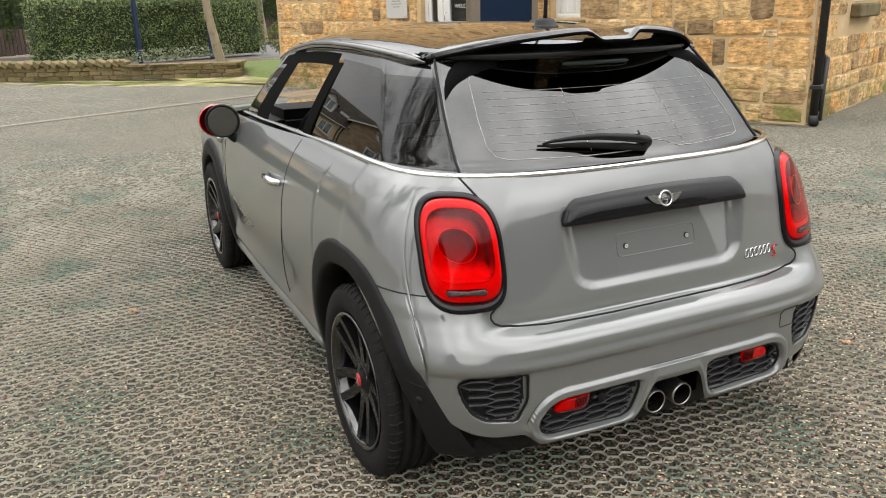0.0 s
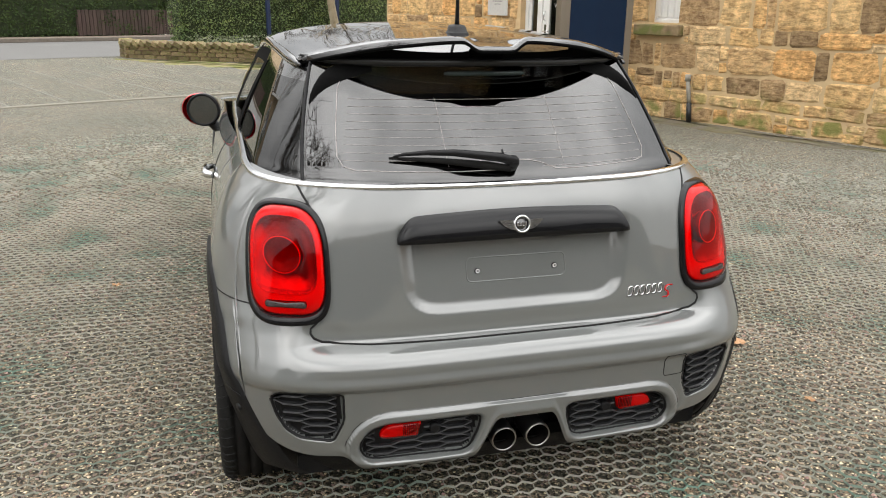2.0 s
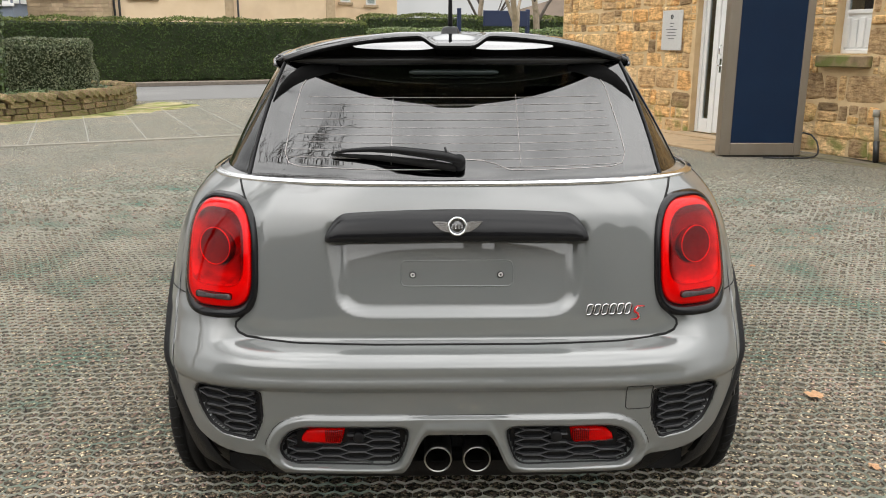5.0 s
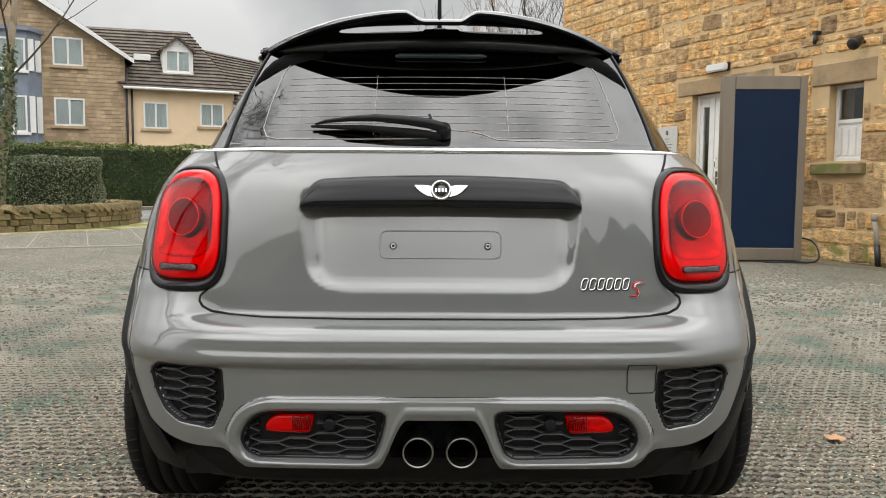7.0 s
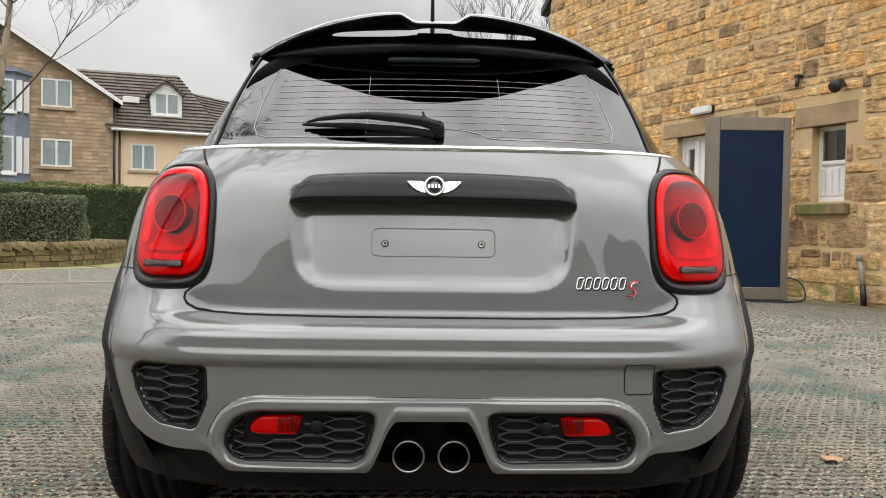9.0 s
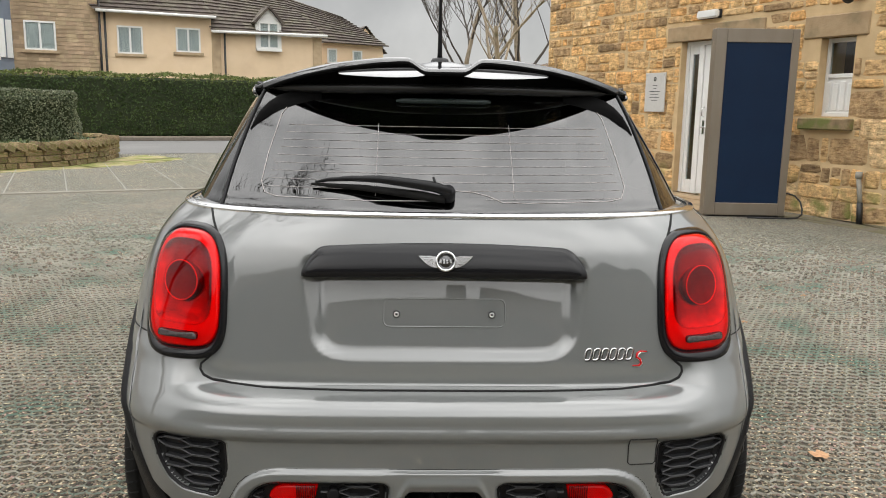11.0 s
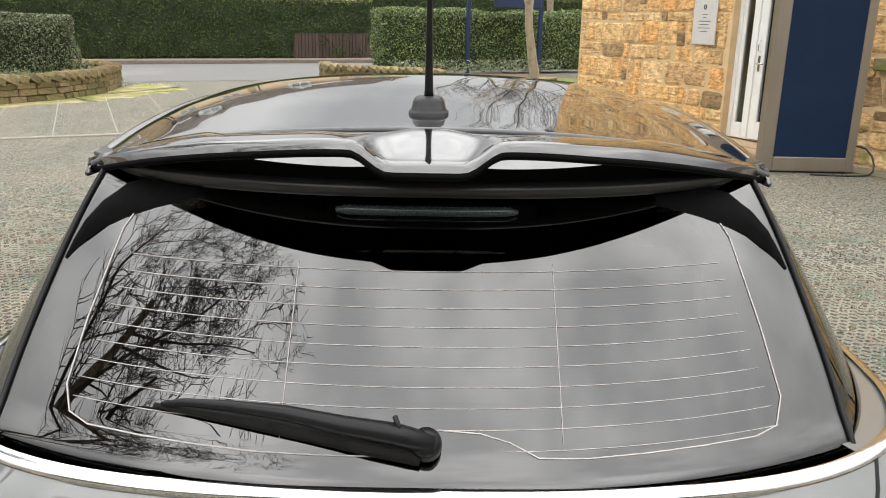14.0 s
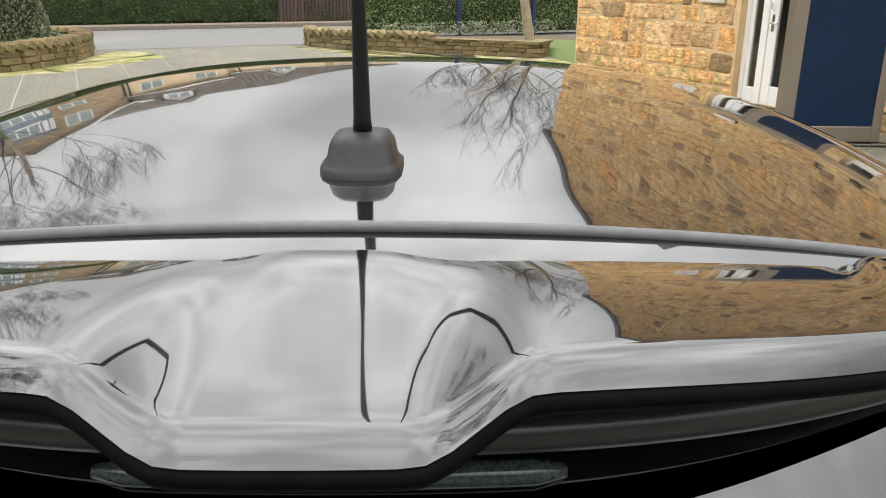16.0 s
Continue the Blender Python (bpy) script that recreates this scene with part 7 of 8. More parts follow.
    for sg in (1, -1):
        bar("glass_seal", [(sg * float(G[j, 47, 0]), float(G[j, 47, 1]) - 0.001, float(G[j, 47, 2])) for j in range(rows)], 0.0045, DARK_PLASTIC, car, 6)
    skin_mesh("rear_window", full, fn, np.concatenate([back[:, nr_ - 1::-1], back[:, :nr_ - 1]], 1), PRIVACY_GLASS, car, "dark tinted heated rear window")
    for side in (1, -1):
        g, n, fl = (G, N, False) if side == 1 else (mirrored(G), mirrored(N), True)
        skin_mesh("rear_pillar", g, n, frame_m & (col < nr_ + 24), BLACK_PAINT, car, "gloss black rear pillar", flip=fl)
        skin_mesh("window_head", g, n, frame_m & (col >= nr_ + 24) & (col < s0) & (row > rows - 8), BLACK_PAINT, car, "gloss black strip above the side window", flip=fl)
        skin_mesh("front_pillar", g, n, frame_m & (col > s0 - 15) & (col < s0) & (row <= rows - 8), BLACK_PAINT, car, "gloss black front pillar", flip=fl)
        skin_mesh("screen_edge", g, n, frame_m & (col >= s0), BLACK_PAINT, car, "black edge of the windscreen", flip=fl)
        skin_mesh("door_window_frame", g, n, surround, BLACK_EDGE, car, "black door window surround", flip=fl)
        sv, sf = [], []
        for j in range(rows - 7):
            zc = float(g[j, nr_ + 10, 2])
            yc = 1.2 - 0.12 * (zc - 0.98) / 0.3
            for dy, out in ((-0.05, 0.0), (-0.044, 0.004), (0.044, 0.004), (0.05, 0.0)):
                xq = float(np.interp(yc + dy, g[j, nr_:s0, 1], np.abs(g[j, nr_:s0, 0])))
                sv.append((side * (xq + out), yc + dy, zc))
        for j in range(rows - 8):
            for q in range(3):
                sf.append((j * 4 + q, j * 4 + q + 1, (j + 1) * 4 + q + 1, (j + 1) * 4 + q))
        tagged(mesh_object("centre_pillar", sv, sf, BLACK_EDGE, car), "black centre pillar")
        skin_mesh("quarter_window", g, n, quarter, SIDE_GLASS, car, "dark tinted side window", flip=fl)
        if side == 1:
            skin_mesh("door_window", g, n, doorwin, CLEAR_GLASS, car, flip=fl)
        skin_mesh("windscreen", g, n, screen, CLEAR_GLASS, car, flip=fl)


build_greenhouse()


def shoulder(side):
    """Painted ledge between the waist trim and the foot of the pillars."""
    v, f = [], []
    ts = np.linspace(0.0, 1.0, 41)
    for t in ts:
        q = 0.80 + 0.1999 * t ** 0.5 if t < 0.5 else 0.80 + 0.1999 * 0.7071 + (1 - 0.7071) * 0.1999 * (t - 0.5) * 2
        bx, by = (float(w) for w in body_point(q, 0.988, False))
        gx, gy = (float(w) for w in glass_point(0.80 + 0.1999 * t, 0.99))
        v += [(side * bx, by, 0.989), (side * (bx * 0.4 + gx * 0.6), by * 0.4 + gy * 0.6, 0.9935), (side * gx * 0.985, gy + 0.01, 0.996)]
    for i in range(40):
        for j in range(2):
            f.append((i * 3 + j, (i + 1) * 3 + j, (i + 1) * 3 + j + 1, i * 3 + j + 1))
    return mesh_object("shoulder", v, f, GREY_PAINT, car, True)


for side in (1, -1):
    shoulder(side)


def belt(side):
    pts = [(side * float(body_point(q, 0.988, False)[0]), float(body_point(q, 0.988, False)[1]), 0.989) for q in np.concatenate([np.linspace(0, 0.86, 30), np.linspace(0.87, 0.999, 14)])]
    pts += [(side * float(flank_x(y, 0.975)) * (1 - 0.012), y, 0.989 - 0.043 * float(ease(y, 0.5, 2.6))) for y in np.linspace(0.53, 2.3, 40)]
    return pts


chrome_pts = [Vector((-p[0], p[1], p[2])) for p in belt(1)[:0:-1]] + [Vector(p) for p in belt(1)]
def flat_strip(points, w, h, mat, name, label):
    v, f = [], []
    for i, p in enumerate(points):
        d = (points[min(i + 1, len(points) - 1)] - points[max(i - 1, 0)]).normalized()
        n = Vector((d.y, -d.x, 0)).normalized()
        for o, z in ((-0.015, -h), (w * 0.7, -h), (w, -h * 0.4), (w, h * 0.3), (w * 0.5, h), (-0.012, h * 1.2)):
            v.append(p + n * o + Vector((0, 0, z)))
    for i in range(len(points) - 1):
        for j in range(5):
            f.append((i * 6 + j, (i + 1) * 6 + j, (i + 1) * 6 + j + 1, i * 6 + j + 1))
    return tagged(mesh_object(name, v, f, mat, car, True), label)


flat_strip(chrome_pts, 0.006, 0.0065, CHROME, "belt_trim", "bright chrome waist trim")


def roof_panel(y0, y1, ny, nx, mat, name, over=None):
    ys = np.linspace(y0, y1, ny)
    us = np.sin(np.linspace(-math.pi / 2, math.pi / 2, nx))
    v, f = [], []
    for y in ys:
        hwr = float(roof_half(y))
        for u in us:
            z = float(roof_z(u * hwr, y))
            v.append((u * hwr, y, z))
    for i in range(ny - 1):
        for j in range(nx - 1):
            f.append((i * nx + j, i * nx + j + 1, (i + 1) * nx + j + 1, (i + 1) * nx + j))
    return mesh_object(name, v, f, mat, car, True)


tagged(roof_panel(0.476, 2.0, 70, 61, BLACK_PAINT, "roof"), "gloss black roof panel")
for side in (1, -1):
    rail_pts = [Vector((side * float(roof_half(y)) * 1.0, y, float(roof_z(float(roof_half(y)), y)) - 0.012)) for y in np.linspace(0.468, 2.02, 50)]
    bar("roof_rail", rail_pts, [0.004, 0.009, 0.013, 0.016] + [0.017] * 46, BLACK_PAINT, car, 10)
bar("roof_front_edge", [(x, 2.0 - 0.0 * x, float(roof_z(x, 2.0)) - 0.004) for x in np.linspace(-0.55, 0.55, 30)], 0.012, BLACK_PAINT, car, 8)
ledge = [(x, 0.472, float(roof_z(x, 0.472)) - 0.001) for x in np.linspace(-0.52, 0.52, 50)]
bar("roof_seal", ledge, 0.0045, ROOF_SEAL, car, 8, label="dull grey seal along the rear roof edge")
def tailgate_top():
    v, f = [], []
    us = np.linspace(-0.5, 0.5, 41)
    for x in us:
        y0 = 0.335 + 0.19 * (abs(x) / 0.525) ** 2.3 * 0.72
        for t in np.linspace(0, 1, 8):
            y = y0 + (0.470 - y0) * t
            v.append((x, y, float(roof_z(x * 0.96, max(y, 0.3))) - 0.003 - 0.02 * (1 - t)))
    for i in range(40):
        for j in range(7):
            f.append((i * 8 + j, (i + 1) * 8 + j, (i + 1) * 8 + j + 1, i * 8 + j + 1))
    return mesh_object("tailgate_top", v, f, BLACK_PAINT, car, True)


tailgate_top()


# ---- spoiler ----
def on_glass(x, z, out=0.0):
    hw = float(smooth_curve(z, GW_Z, GW_X))
    gx, gy = glass_point(np.array(min(abs(x) / hw, 0.999)), np.array(z))
    n = Vector((0, -0.74, 0.67))
    return Vector((math.copysign(float(gx), x), float(gy), z)) + n * out


def wing_edge(ax):
    """Trailing edge: distance back and height."""
    q = ax / 0.515
    y = 0.232 + 0.245 * q ** 2.3
    z = 1.369 - 0.003 * ease(ax, 0.1, 0.25) - 0.068 * np.clip((q - 0.18) / 0.82, 0, 1) ** 2.0
    dip = ease(ax, 0.098, 0.046)
    return y - 0.008 * dip, z - 0.0235 * dip


def build_spoiler():
    sp = new("spoiler")
    sp.parent = car
    tagged(sp, "gloss black roof spoiler with two slots")
    nx, nt = 161, 40
    xs = np.sin(np.linspace(-math.pi / 2, math.pi / 2, nx)) * 0.53
    top, under = [], []
    for x in xs:
        ax = abs(x)
        te_y, te_z = (float(q) for q in wing_edge(ax))
        dip = float(ease(ax, 0.1, 0.044))
        te_z += 0.0235 * dip
        gap = float(ease(ax, 0.33, 0.28))
        le_y = 0.432 - 0.046 * gap + 0.045 * (ax / 0.515) ** 2
        foot = float(roof_z(x * 0.98, le_y)) - 0.006
        le_z = min(float(roof_z(x * 0.98, le_y)), 9) + 0.013 + 0.006 * gap - 0.009 * float(ease(ax, 0.28, 0.5)) + 0.006 * float(ease(ax, 0.07, 0.02))
        for j in range(nt):
            t = j / (nt - 1)
            y = le_y + (te_y - le_y) * t
            base = le_z + (te_z - le_z) * t
            shoulder = 0.006 * math.sin(math.pi * t) * float(ease(ax, 0.06, 0.16)) * float(ease(ax, 0.5, 0.3))
            z = base + shoulder
            # the wing rises out of the roof edge in a short fillet and is dished in the middle
            z = foot + (z - foot) * max(gap, float(ease(t, -0.12, 0.26)))
            z -= 0.0255 * dip * float(ease(t, 0.05, 0.95)) ** 0.85 + 0.011 * max((t - 0.87) / 0.13, 0) ** 2
            top.append((x, y, z))
    g = np.array(top).reshape(nx, nt, 3)
    # extra inner rows make the dished middle run forward from the notch
    n_ = grid_normals(g)
    skin_mesh("wing_top", g, -n_ if n_[nx // 2, 5, 2] < 0 else n_, np.ones((nx - 1, nt - 1), bool), BLACK_PAINT, sp, flip=n_[nx // 2, 5, 2] < 0)
    low = g.copy()
    low[..., 2] -= 0.004 + 0.004 * np.minimum(np.linspace(0, 3, nt), 1)[None]
    low[:, -1, 2] -= 0.002
    n2 = -grid_normals(low)
    skin_mesh("wing_underside", low, n2, np.ones((nx - 1, nt - 1), bool), BLACK_EDGE, sp, flip=True)
    bar("trailing_edge", [Vector(g[i, -1]) - Vector((0, -0.003, 0.0048)) for i in range(nx)], 0.0046, BLACK_EDGE, sp, 10)
    bar("leading_edge", [Vector(g[i, 0]) - Vector((0, 0, 0.0022)) for i in range(nx)], 0.0024, BLACK_PAINT, sp, 8)
    # lower lip
    v, f = [], []
    lx = np.sin(np.linspace(-math.pi / 2, math.pi / 2, 81)) * 0.525
    for x in lx:
        q = abs(x) / 0.525
        y, z = 0.302 + 0.19 * q ** 2.3, 1.293 - 0.004 * q
        for dy, dz in ((0.10, 0.008), (0.03, 0.012), (0.006, 0.011), (0.0, 0.004), (0.0, -0.004), (0.006, -0.010), (0.03, -0.013), (0.11, -0.014)):
            v.append((x, y + dy * (1 - 0.5 * q), z + 0.016 * q ** 10 + dz * (1 - 0.75 * q ** 14)))
    for i in range(len(lx) - 1):
        for j in range(7):
            f.append((i * 8 + j, (i + 1) * 8 + j, (i + 1) * 8 + j + 1, i * 8 + j + 1))
    tagged(mesh_object("lower_lip", v, f, SATIN_BLACK, sp, True), "satin black lower lip")
    # dark rear face between wing and lip with two real slots
    v, f = [], []
    rows = 9
    fx = np.linspace(-0.505, 0.505, 203)
    for x in fx:
        ax = abs(x)
        te_y, te_z = (float(q) for q in wing_edge(ax))
        q = ax / 0.525
        ly = 0.302 + 0.19 * q ** 2.3
        y = max(ly + 0.015, te_y + 0.05 * (1 - q))
        y = y + (0.012 if ax < 0.05 else 0.0)
        lo, hi = 1.30 - 0.004 * q, te_z - 0.012
        s = min(max((ax - 0.045) / 0.24, 0), 1)
        half = 0.0155 * max(4 * s * (1 - s), 0) ** 0.35 if 0 < s < 1 else 0
        half *= (1.0 - 0.55 * s)
        mid = 1.334 - 0.003 * s
        zs = [lo, (lo + mid - half) / 2, mid - half, mid + half, (mid + half + hi) / 2, hi]
        for z in zs:
            v.append((x, y + 0.04 * max((z - lo) / max(hi - lo, 1e-3), 0) * 0, min(z, hi) if hi > lo else lo))
    for i in range(len(fx) - 1):
        sa = 0.047 < abs((fx[i] + fx[i + 1]) / 2) < 0.283
        for j in range(5):
            if sa and j == 2:
                continue
            f.append((i * 6 + j, (i + 1) * 6 + j, (i + 1) * 6 + j + 1, i * 6 + j + 1))
    mesh_object("rear_face", v, f, BLACK_EDGE, sp)
    for side in (1, -1):
        upper = [(0.519, 1.178), (0.512, 1.200), (0.499, 1.224), (0.478, 1.250), (0.45, 1.272), (0.40, 1.287), (0.33, 1.292)]
        lower = [(0.517, 1.176), (0.505, 1.188), (0.488, 1.203), (0.466, 1.218), (0.438, 1.231), (0.395, 1.246), (0.33, 1.262)]
        bm = bmesh.new()
        rows_ = []
        for (xa, za), (xb, zb_) in zip(upper, lower):
            lift = 0.0015 + 0.011 * float(ease(xa, 0.34, 0.47)) * float(ease(xa, 0.525, 0.49))
            rows_.append([bm.verts.new(on_glass(side * xa, za, 0.0005)), bm.verts.new(on_glass(side * (xa * 0.8 + xb * 0.2), za * 0.8 + zb_ * 0.2, lift)), bm.verts.new(on_glass(side * (xa * 0.3 + xb * 0.7), za * 0.3 + zb_ * 0.7, lift)), bm.verts.new(on_glass(side * xb, zb_, 0.0005))])
        for a, b in zip(rows_[:-1], rows_[1:]):
            for q in range(3):
                bm.faces.new((a[q], a[q + 1], b[q + 1], b[q]))
        bmesh.ops.recalc_face_normals(bm, faces=bm.faces[:])
        part("fin", bm, BLACK_EDGE, sp, smooth=True)


build_spoiler()


# heater lines and frame line of the rear window
for k in range(10):
    z = 1.024 + k * 0.0188
    w_ = 0.455 - 0.05 * k / 10
    bar("heater_line", [on_glass(x, z, 0.0006) for x in np.linspace(-w_ if k > 0 else 0.1, w_, 26)], 0.00055, FINE_LINE, car, 4)
loop = [(0.02, 1.043), (0.07, 1.04), (0.105, 1.032), (0.14, 1.018), (0.2, 1.016), (0.42, 1.018), (0.452, 1.024), (0.466, 1.05), (0.456, 1.12), (0.435, 1.22), (0.42, 1.245), (0.38, 1.255)]
bar("frame_line", [on_glass(a + (b - a) * q, c + (d - c) * q, 0.0007) for (a, c), (b, d) in zip(loop[:-1], loop[1:]) for q in (0, 0.33, 0.66)] + [on_glass(*loop[-1], 0.0007)], 0.0011, FINE_LINE, car, 4)
lloop = [(-0.03, 1.02), (-0.2, 1.018), (-0.42, 1.02), (-0.45, 1.028), (-0.463, 1.052), (-0.456, 1.12), (-0.435, 1.22), (-0.42, 1.245), (-0.38, 1.255)]
bar("frame_line", [on_glass(a + (b - a) * q, c + (d - c) * q, 0.0007) for (a, c), (b, d) in zip(lloop[:-1], lloop[1:]) for q in (0, 0.33, 0.66)] + [on_glass(*lloop[-1], 0.0007)], 0.0012, FINE_LINE, car, 4)
for x in (-0.17, 0.17):
    bar("aerial_line", [on_glass(x, z, 0.0006) for z in np.linspace(1.03, 1.2, 10)], 0.0006, FINE_LINE, car, 4)
# high brake light
bl = [on_glass(x, 1.256, 0.006) for x in np.linspace(-0.126, 0.126, 16)]
bk = new("high_brake_light")
bk.parent = car
tagged(bk, "clear ribbed high brake light strip")
bar("lens", bl, [0.004] + [0.0075] * 14 + [0.004], CLEAR_LENS, bk, 8)
for k in range(30):
    p = on_glass(-0.115 + 0.23 * k / 29, 1.256, 0.0108)
    bar("rib", [p + Vector((0, 0.002, -0.006)), p + Vector((0, 0.002, 0.004))], 0.0012, GREY_PLASTIC, bk, 4)

# rear wiper
wiper = new("rear_wiper")
wiper.parent = car
tagged(wiper, "black rear wiper lying across the glass")
bar("pivot_cap", [on_glass(0.006, 1.029, -0.005), on_glass(0.006, 1.029, 0.022), on_glass(0.006, 1.029, 0.03), on_glass(0.006, 1.029, 0.034)], [0.019, 0.0185, 0.016, 0.008], DARK_PLASTIC, wiper, 18)
arm = [(0.014, 1.027, 0.024), (-0.03, 1.034, 0.034), (-0.09, 1.039, 0.038), (-0.16, 1.047, 0.036), (-0.23, 1.05, 0.03), (-0.29, 1.05, 0.022), (-0.318, 1.047, 0.016)]
bar("arm", [on_glass(a, z, o) for a, z, o in arm], [0.0125, 0.013, 0.0115, 0.0095, 0.007, 0.005, 0.003], DARK_PLASTIC, wiper, 10)
bar("blade", [on_glass(a, z, 0.010) for a, z in ((-0.33, 1.046), (-0.2, 1.041), (-0.06, 1.027), (0.0, 1.018))], [0.0035, 0.0085, 0.012, 0.010], RUBBER, wiper, 6)
bar("washer_jet", [on_glass(-0.02, 1.03, 0.036), on_glass(-0.03, 1.046, 0.05)], 0.003, DARK_PLASTIC, wiper, 6)

# roof aerial
aerial = new("aerial")
aerial.parent = car
tagged(aerial, "black rod aerial on a grey base")
v, f = [], []
ab = 20
for z, sx, sy in ((1.355, 0.033, 0.046), (1.3645, 0.034, 0.047), (1.367, 0.031, 0.043), (1.370, 0.029, 0.040), (1.382, 0.0265, 0.035), (1.388, 0.0225, 0.029), (1.3905, 0.012, 0.016)):
    for i in range(ab):
        t = 2 * math.pi * i / ab
        c, s = math.cos(t), math.sin(t)
        v.append((math.copysign(abs(c) ** 0.6, c) * sx - 0.004, 0.612 + math.copysign(abs(s) ** 0.6, s) * sy + (z - 1.352) * 0.2, z))
for k in range(6):
    f += [(k * ab + i, k * ab + (i + 1) % ab, (k + 1) * ab + (i + 1) % ab, (k + 1) * ab + i) for i in range(ab)]
f.append(tuple(range(6 * ab, 7 * ab)))
tagged(mesh_object("base", v, f, GREY_PLASTIC, aerial, True), "grey rubber base")
bar("rod", [(-0.004, 0.618, 1.386), (-0.004, 0.616, 1.402), (-0.004, 0.612, 1.5), (-0.004, 0.60, 1.58), (-0.004, 0.585, 1.72), (-0.004, 0.57, 1.84)], [0.0085, 0.0072, 0.0055, 0.0045, 0.0032, 0.0028], DARK_PLASTIC, aerial, 10)


# mirrors, handles, side details
def door_mirror(side):
    mr = new("door_mirror")
    mr.parent = car
    mr.matrix_basis = Matrix.Translation((side * 0.842, 2.12, 0.936)) @ Matrix.Rotation(side * radians(14), 4, "Z")
    tagged(mr, "door mirror with red cap")
    def shell(profile, mat, name, label=""):
        v, f, n = [], [], 28
        for y, a, b in profile:
            v += [(a * math.cos(2 * math.pi * i / n), y, b * math.sin(2 * math.pi * i / n)) for i in range(n)]
        for k in range(len(profile) - 1):
            f += [(k * n + i, k * n + (i + 1) % n, (k + 1) * n + (i + 1) % n, (k + 1) * n + i) for i in range(n)]
        f.append(tuple(range((len(profile) - 1) * n, len(profile) * n)))
        return tagged(mesh_object(name, v, f, mat, mr, True), label)
    shell(((0.006, 0.084, 0.074), (0.012, 0.09, 0.079), (0.04, 0.092, 0.079), (0.08, 0.085, 0.068), (0.105, 0.05, 0.038), (0.112, 0.02, 0.012)), RED_PAINT, "cap", "red mirror cap").location = (side * 0.022, 0.004, 0)
    shell(((0.008, 0.066, 0.066), (-0.012, 0.068, 0.068), (-0.016, 0.077, 0.076), (-0.006, 0.081, 0.080), (0.016, 0.08, 0.079), (0.017, 0.06, 0.06)), DARK_PLASTIC, "rim")
    bar("mirror_glass", [(0, -0.004, 0), (0, -0.0075, 0)], 1.0, MIRROR, mr, 30, smooth=False).scale = (0.067, 1, 0.067)
    bar("stalk", [(-side * 0.02, 0.03, -0.05), (-side * 0.045, 0.03, -0.085), (-side * 0.085, 0.02, -0.1)], [0.03, 0.024, 0.03], DARK_PLASTIC, mr, 10)


for side in (1, -1):
    door_mirror(side)
    hx = float(flank_x(1.33, 0.8))
    hd = bar("door_handle", [(side * (hx + 0.002), 1.225, 0.798), (side * (hx + 0.026), 1.25, 0.799), (side * (hx + 0.032), 1.31, 0.8), (side * (hx + 0.028), 1.37, 0.801), (side * (hx + 0.002), 1.4, 0.8)], [0.012, 0.0155, 0.016, 0.0145, 0.01], CHROME, car, 12, label="chrome door handle")
    bar("side_vent", [(side * (float(flank_x(2.5, 0.8)) + 0.003), 2.46, 0.8), (side * (float(flank_x(2.5, 0.8)) + 0.006), 2.53, 0.805)], [0.022, 0.018], CHROME, car, 10, label="chrome side vent ornament")

# cabin
part("cabin_floor", box(-0.66, 0.66, 0.35, 2.7, 0.26, 0.3), CABIN, car)
part("dashboard", box(-0.61, 0.61, 2.0, 2.36, 0.7, 0.975, 0.05, 2), CABIN, car)
part("dash_trim", box(-0.55, 0.55, 1.985, 2.02, 0.82, 0.885, 0.012), CABIN_GREY, car, "silver grey dash trim")
bar("steering_wheel", [(-0.34 + 0.185 * math.cos(t), 1.93 - 0.05 * math.sin(t), 0.84 + 0.175 * math.sin(t)) for t in np.linspace(0, 2 * math.pi, 33)[:-1]], 0.017, CABIN, car, 8, closed=True)
bar("steering_hub", [(-0.34, 1.95, 0.84), (-0.34, 2.06, 0.82)], [0.07, 0.05], CABIN, car, 12)
for side in (1, -1):
    part("seat", box(side * 0.36 - 0.25, side * 0.36 + 0.25, 1.0, 1.65, 0.3, 0.56, 0.06, 2), CABIN, car)
    part("seat_back", box(side * 0.36 - 0.24, side * 0.36 + 0.24, 0.92, 1.06, 0.5, 1.02, 0.05, 2), CABIN, car)
    part("head_rest", box(side * 0.36 - 0.13, side * 0.36 + 0.13, 0.9, 0.99, 1.03, 1.19, 0.04, 2), CABIN, car)
    part("door_lining", box(side * 0.68 - 0.02, side * 0.68 + 0.02, 1.15, 2.3, 0.3, 0.925, 0.015), CABIN, car)
    part("door_pull", box(side * 0.655 - 0.02, side * 0.655 + 0.02, 1.4, 2.1, 0.80, 0.87, 0.015), CABIN_GREY, car, "silver grey door trim")
part("rear_bench", box(-0.6, 0.6, 0.42, 0.85, 0.3, 0.95, 0.06, 2), CABIN, car)
part("headlining", box(-0.5, 0.5, 0.55, 1.9, 1.275, 1.29), CABIN, car)


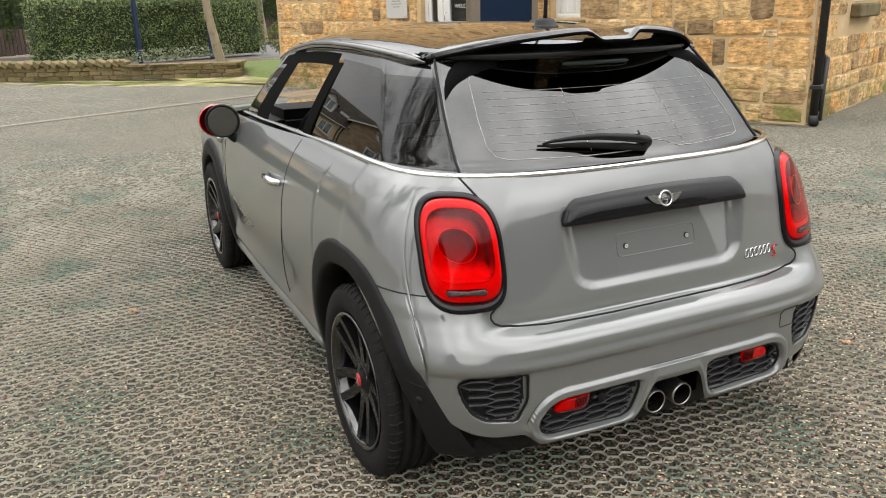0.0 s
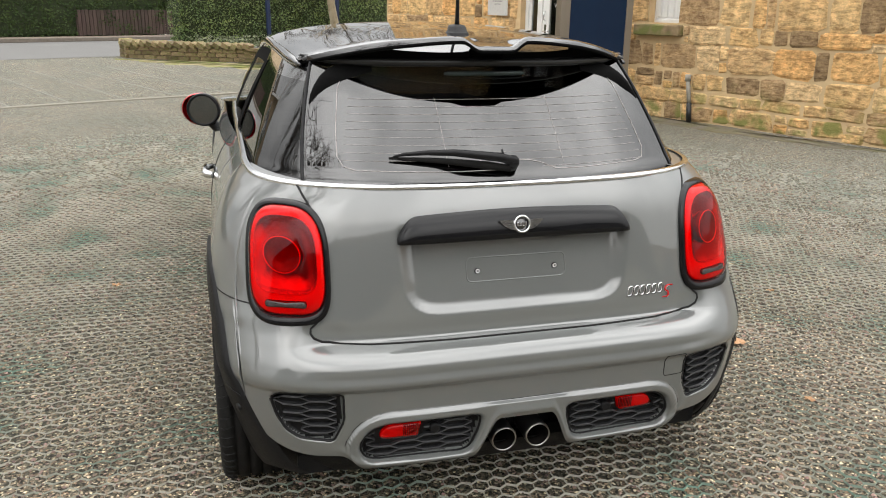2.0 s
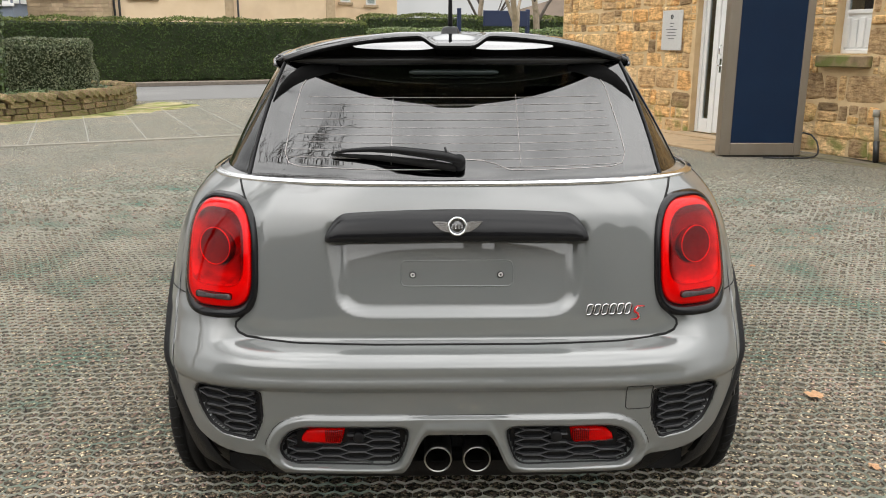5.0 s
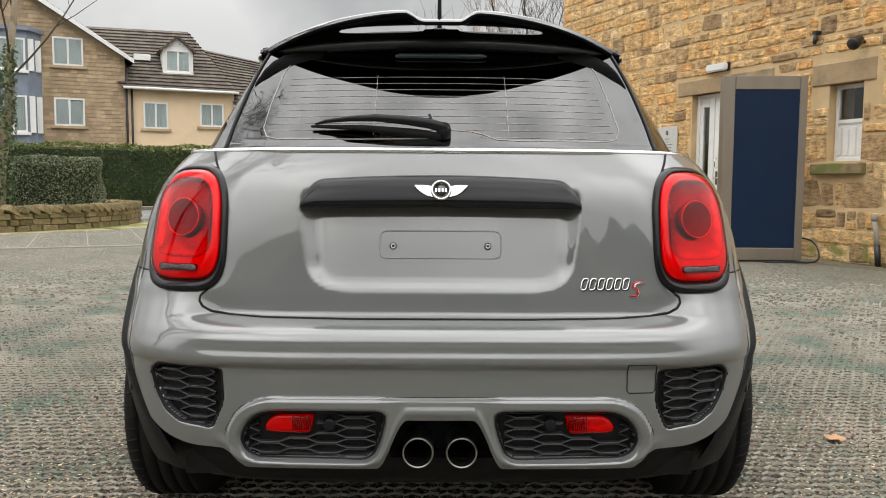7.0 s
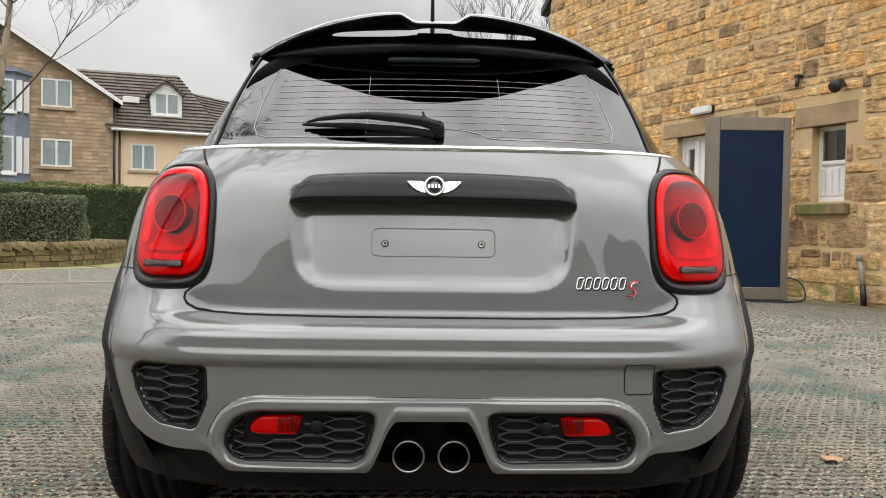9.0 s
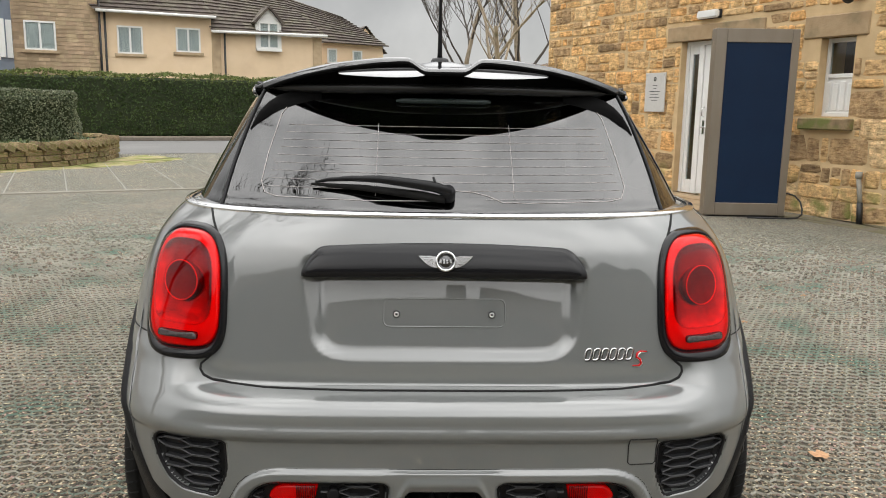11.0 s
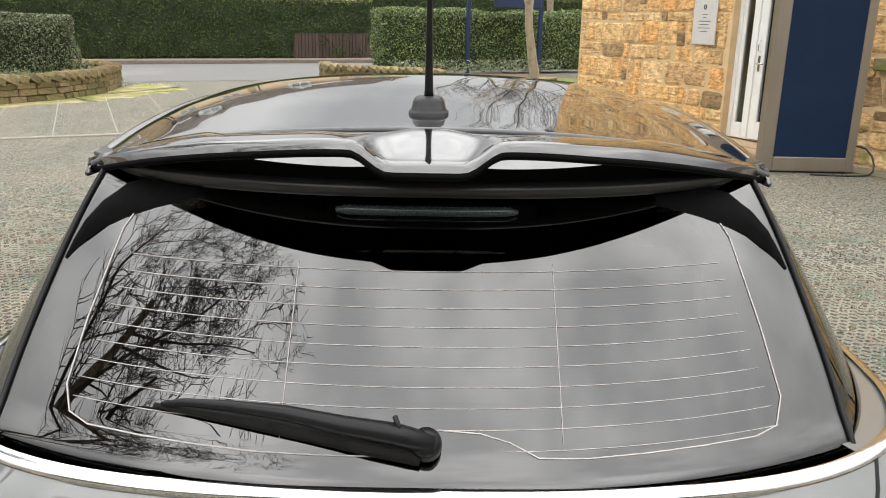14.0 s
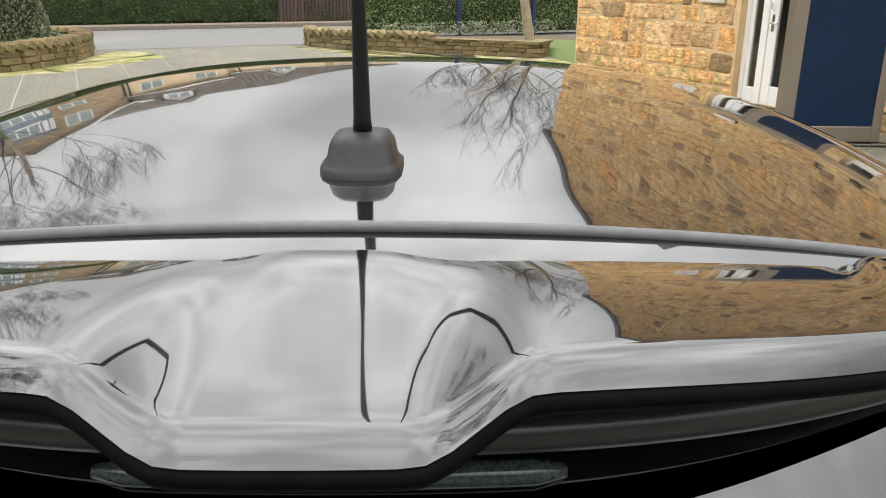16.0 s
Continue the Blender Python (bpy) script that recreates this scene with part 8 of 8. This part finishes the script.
# ---- stonework of the house ----
def coursed_stones():
    """Rough courses of uneven stones over the gable and the side wall; the nearest are parts, the rest one joined piece."""
    rng = random.Random(11)
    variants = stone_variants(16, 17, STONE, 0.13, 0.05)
    joined_v, joined_f = [], []
    singles = 0
    holes = ((DOOR[0] - 0.02, DOOR[1] + 0.02, -1, DOOR[3]), (DOOR[0] - 0.3, DOOR[1] + 0.3, DOOR[3], DOOR[3] + 0.23), (WIN[0] - 0.01, WIN[1] + 0.01, 1.2, 2.15), (4.61, 5.51, 2.14, 2.43), (4.69, 5.43, 1.05, 1.21))

    def clip(a, b, z0, z1):
        """The stretch a to b, cut where an opening lies across the course."""
        runs = [(a, b)]
        for h0, h1, hz0, hz1 in holes:
            if z1 <= hz0 + 0.03 or z0 >= hz1 - 0.03:
                continue
            nxt = []
            for p, q in runs:
                if q <= h0 or p >= h1:
                    nxt.append((p, q))
                    continue
                if h0 - p > 0.08:
                    nxt.append((p, h0))
                if q - h1 > 0.08:
                    nxt.append((h1, q))
            runs = nxt
        return runs

    def put(axis, p, q, z0, z1, near):
        nonlocal singles
        w, h = q - p, z1 - z0
        g = rng.uniform(0.006, 0.024)
        out = rng.uniform(0.006, 0.024)
        me = rng.choice(variants)
        if axis == "v":
            m = Matrix.Translation((WX + 0.05 - out, (p + q) / 2, (z0 + z1) / 2)) @ Matrix.Rotation(math.pi / 2, 4, "Z") @ Matrix.Rotation(rng.uniform(-0.035, 0.035), 4, "Y") @ Matrix.Diagonal((w - g, 0.1, h - g, 1))
        else:
            m = Matrix.Translation(((p + q) / 2, V0 + 0.05 - out, (z0 + z1) / 2)) @ Matrix.Diagonal((w - g, 0.1, h - g, 1))
        if near and singles < 300:
            ob = new("stone", me)
            ob.parent = gable
            ob.matrix_basis = m
            singles += 1
        else:
            n = len(joined_v)
            joined_v.extend([m @ v.co for v in me.vertices])
            joined_f.extend([tuple(i + n for i in f.vertices) for f in me.polygons])

    z = 0.0
    while z < APEX - 0.3:
        h = rng.choice((0.13, 0.17, 0.2, 0.22, 0.25, 0.3, 0.34)) if z < 2.3 else rng.choice((0.12, 0.15, 0.17, 0.19, 0.22, 0.25))
        lo, hi = V0 + 0.02, V1 - 0.02
        if z + h > EAVE:
            t = (z + h - EAVE) / (APEX - EAVE)
            lo, hi = V0 + (VM - V0) * t, V1 - (V1 - VM) * t
        v = lo
        wav = [rng.uniform(-0.035, 0.035) for _ in range(12)]
        while v < hi - 0.1:
            w = (rng.uniform(0.16, 0.62) if z < 2.3 else rng.uniform(0.16, 0.46)) if rng.random() > 0.2 else rng.uniform(0.1, 0.18)
            if v < lo + 0.01 and z < EAVE:
                w = rng.uniform(0.35, 0.55)
            e = min(v + w, hi)
            if hi - e < 0.12:
                e = hi
            for p, q in clip(v, e, z, z + h):
                if h > 0.19 and q - p < 0.4 and rng.random() < 0.4:
                    zm = z + h * rng.uniform(0.4, 0.6)
                    put("v", p, q, z, zm, z < 2.3)
                    put("v", p, q, zm, z + h, z < 2.3)
                else:
                    k = int((p - V0) / (V1 - V0) * 11)
                    put("v", p, q, z + max(wav[k], -0.01 if z < 0.02 else -1) * 0.6, z + h + wav[(k + 3) % 12] * 0.5, z < 2.3)
            v = e
        z += h
    z = 0.0
    while z < EAVE - 0.2:
        h = rng.choice((0.15, 0.2, 0.24, 0.28))
        x = WX + 0.03
        while x < WX + 8.5:
            e = x + rng.uniform(0.2, 0.6)
            if not (x < WX + 2.45 and e > WX + 1.35 and z + h > 1.12 and z < 2.42):
                put("x", x, e, z, z + h, False)
            x = e
        z += h
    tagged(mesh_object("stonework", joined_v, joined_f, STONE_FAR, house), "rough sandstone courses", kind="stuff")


coursed_stones()
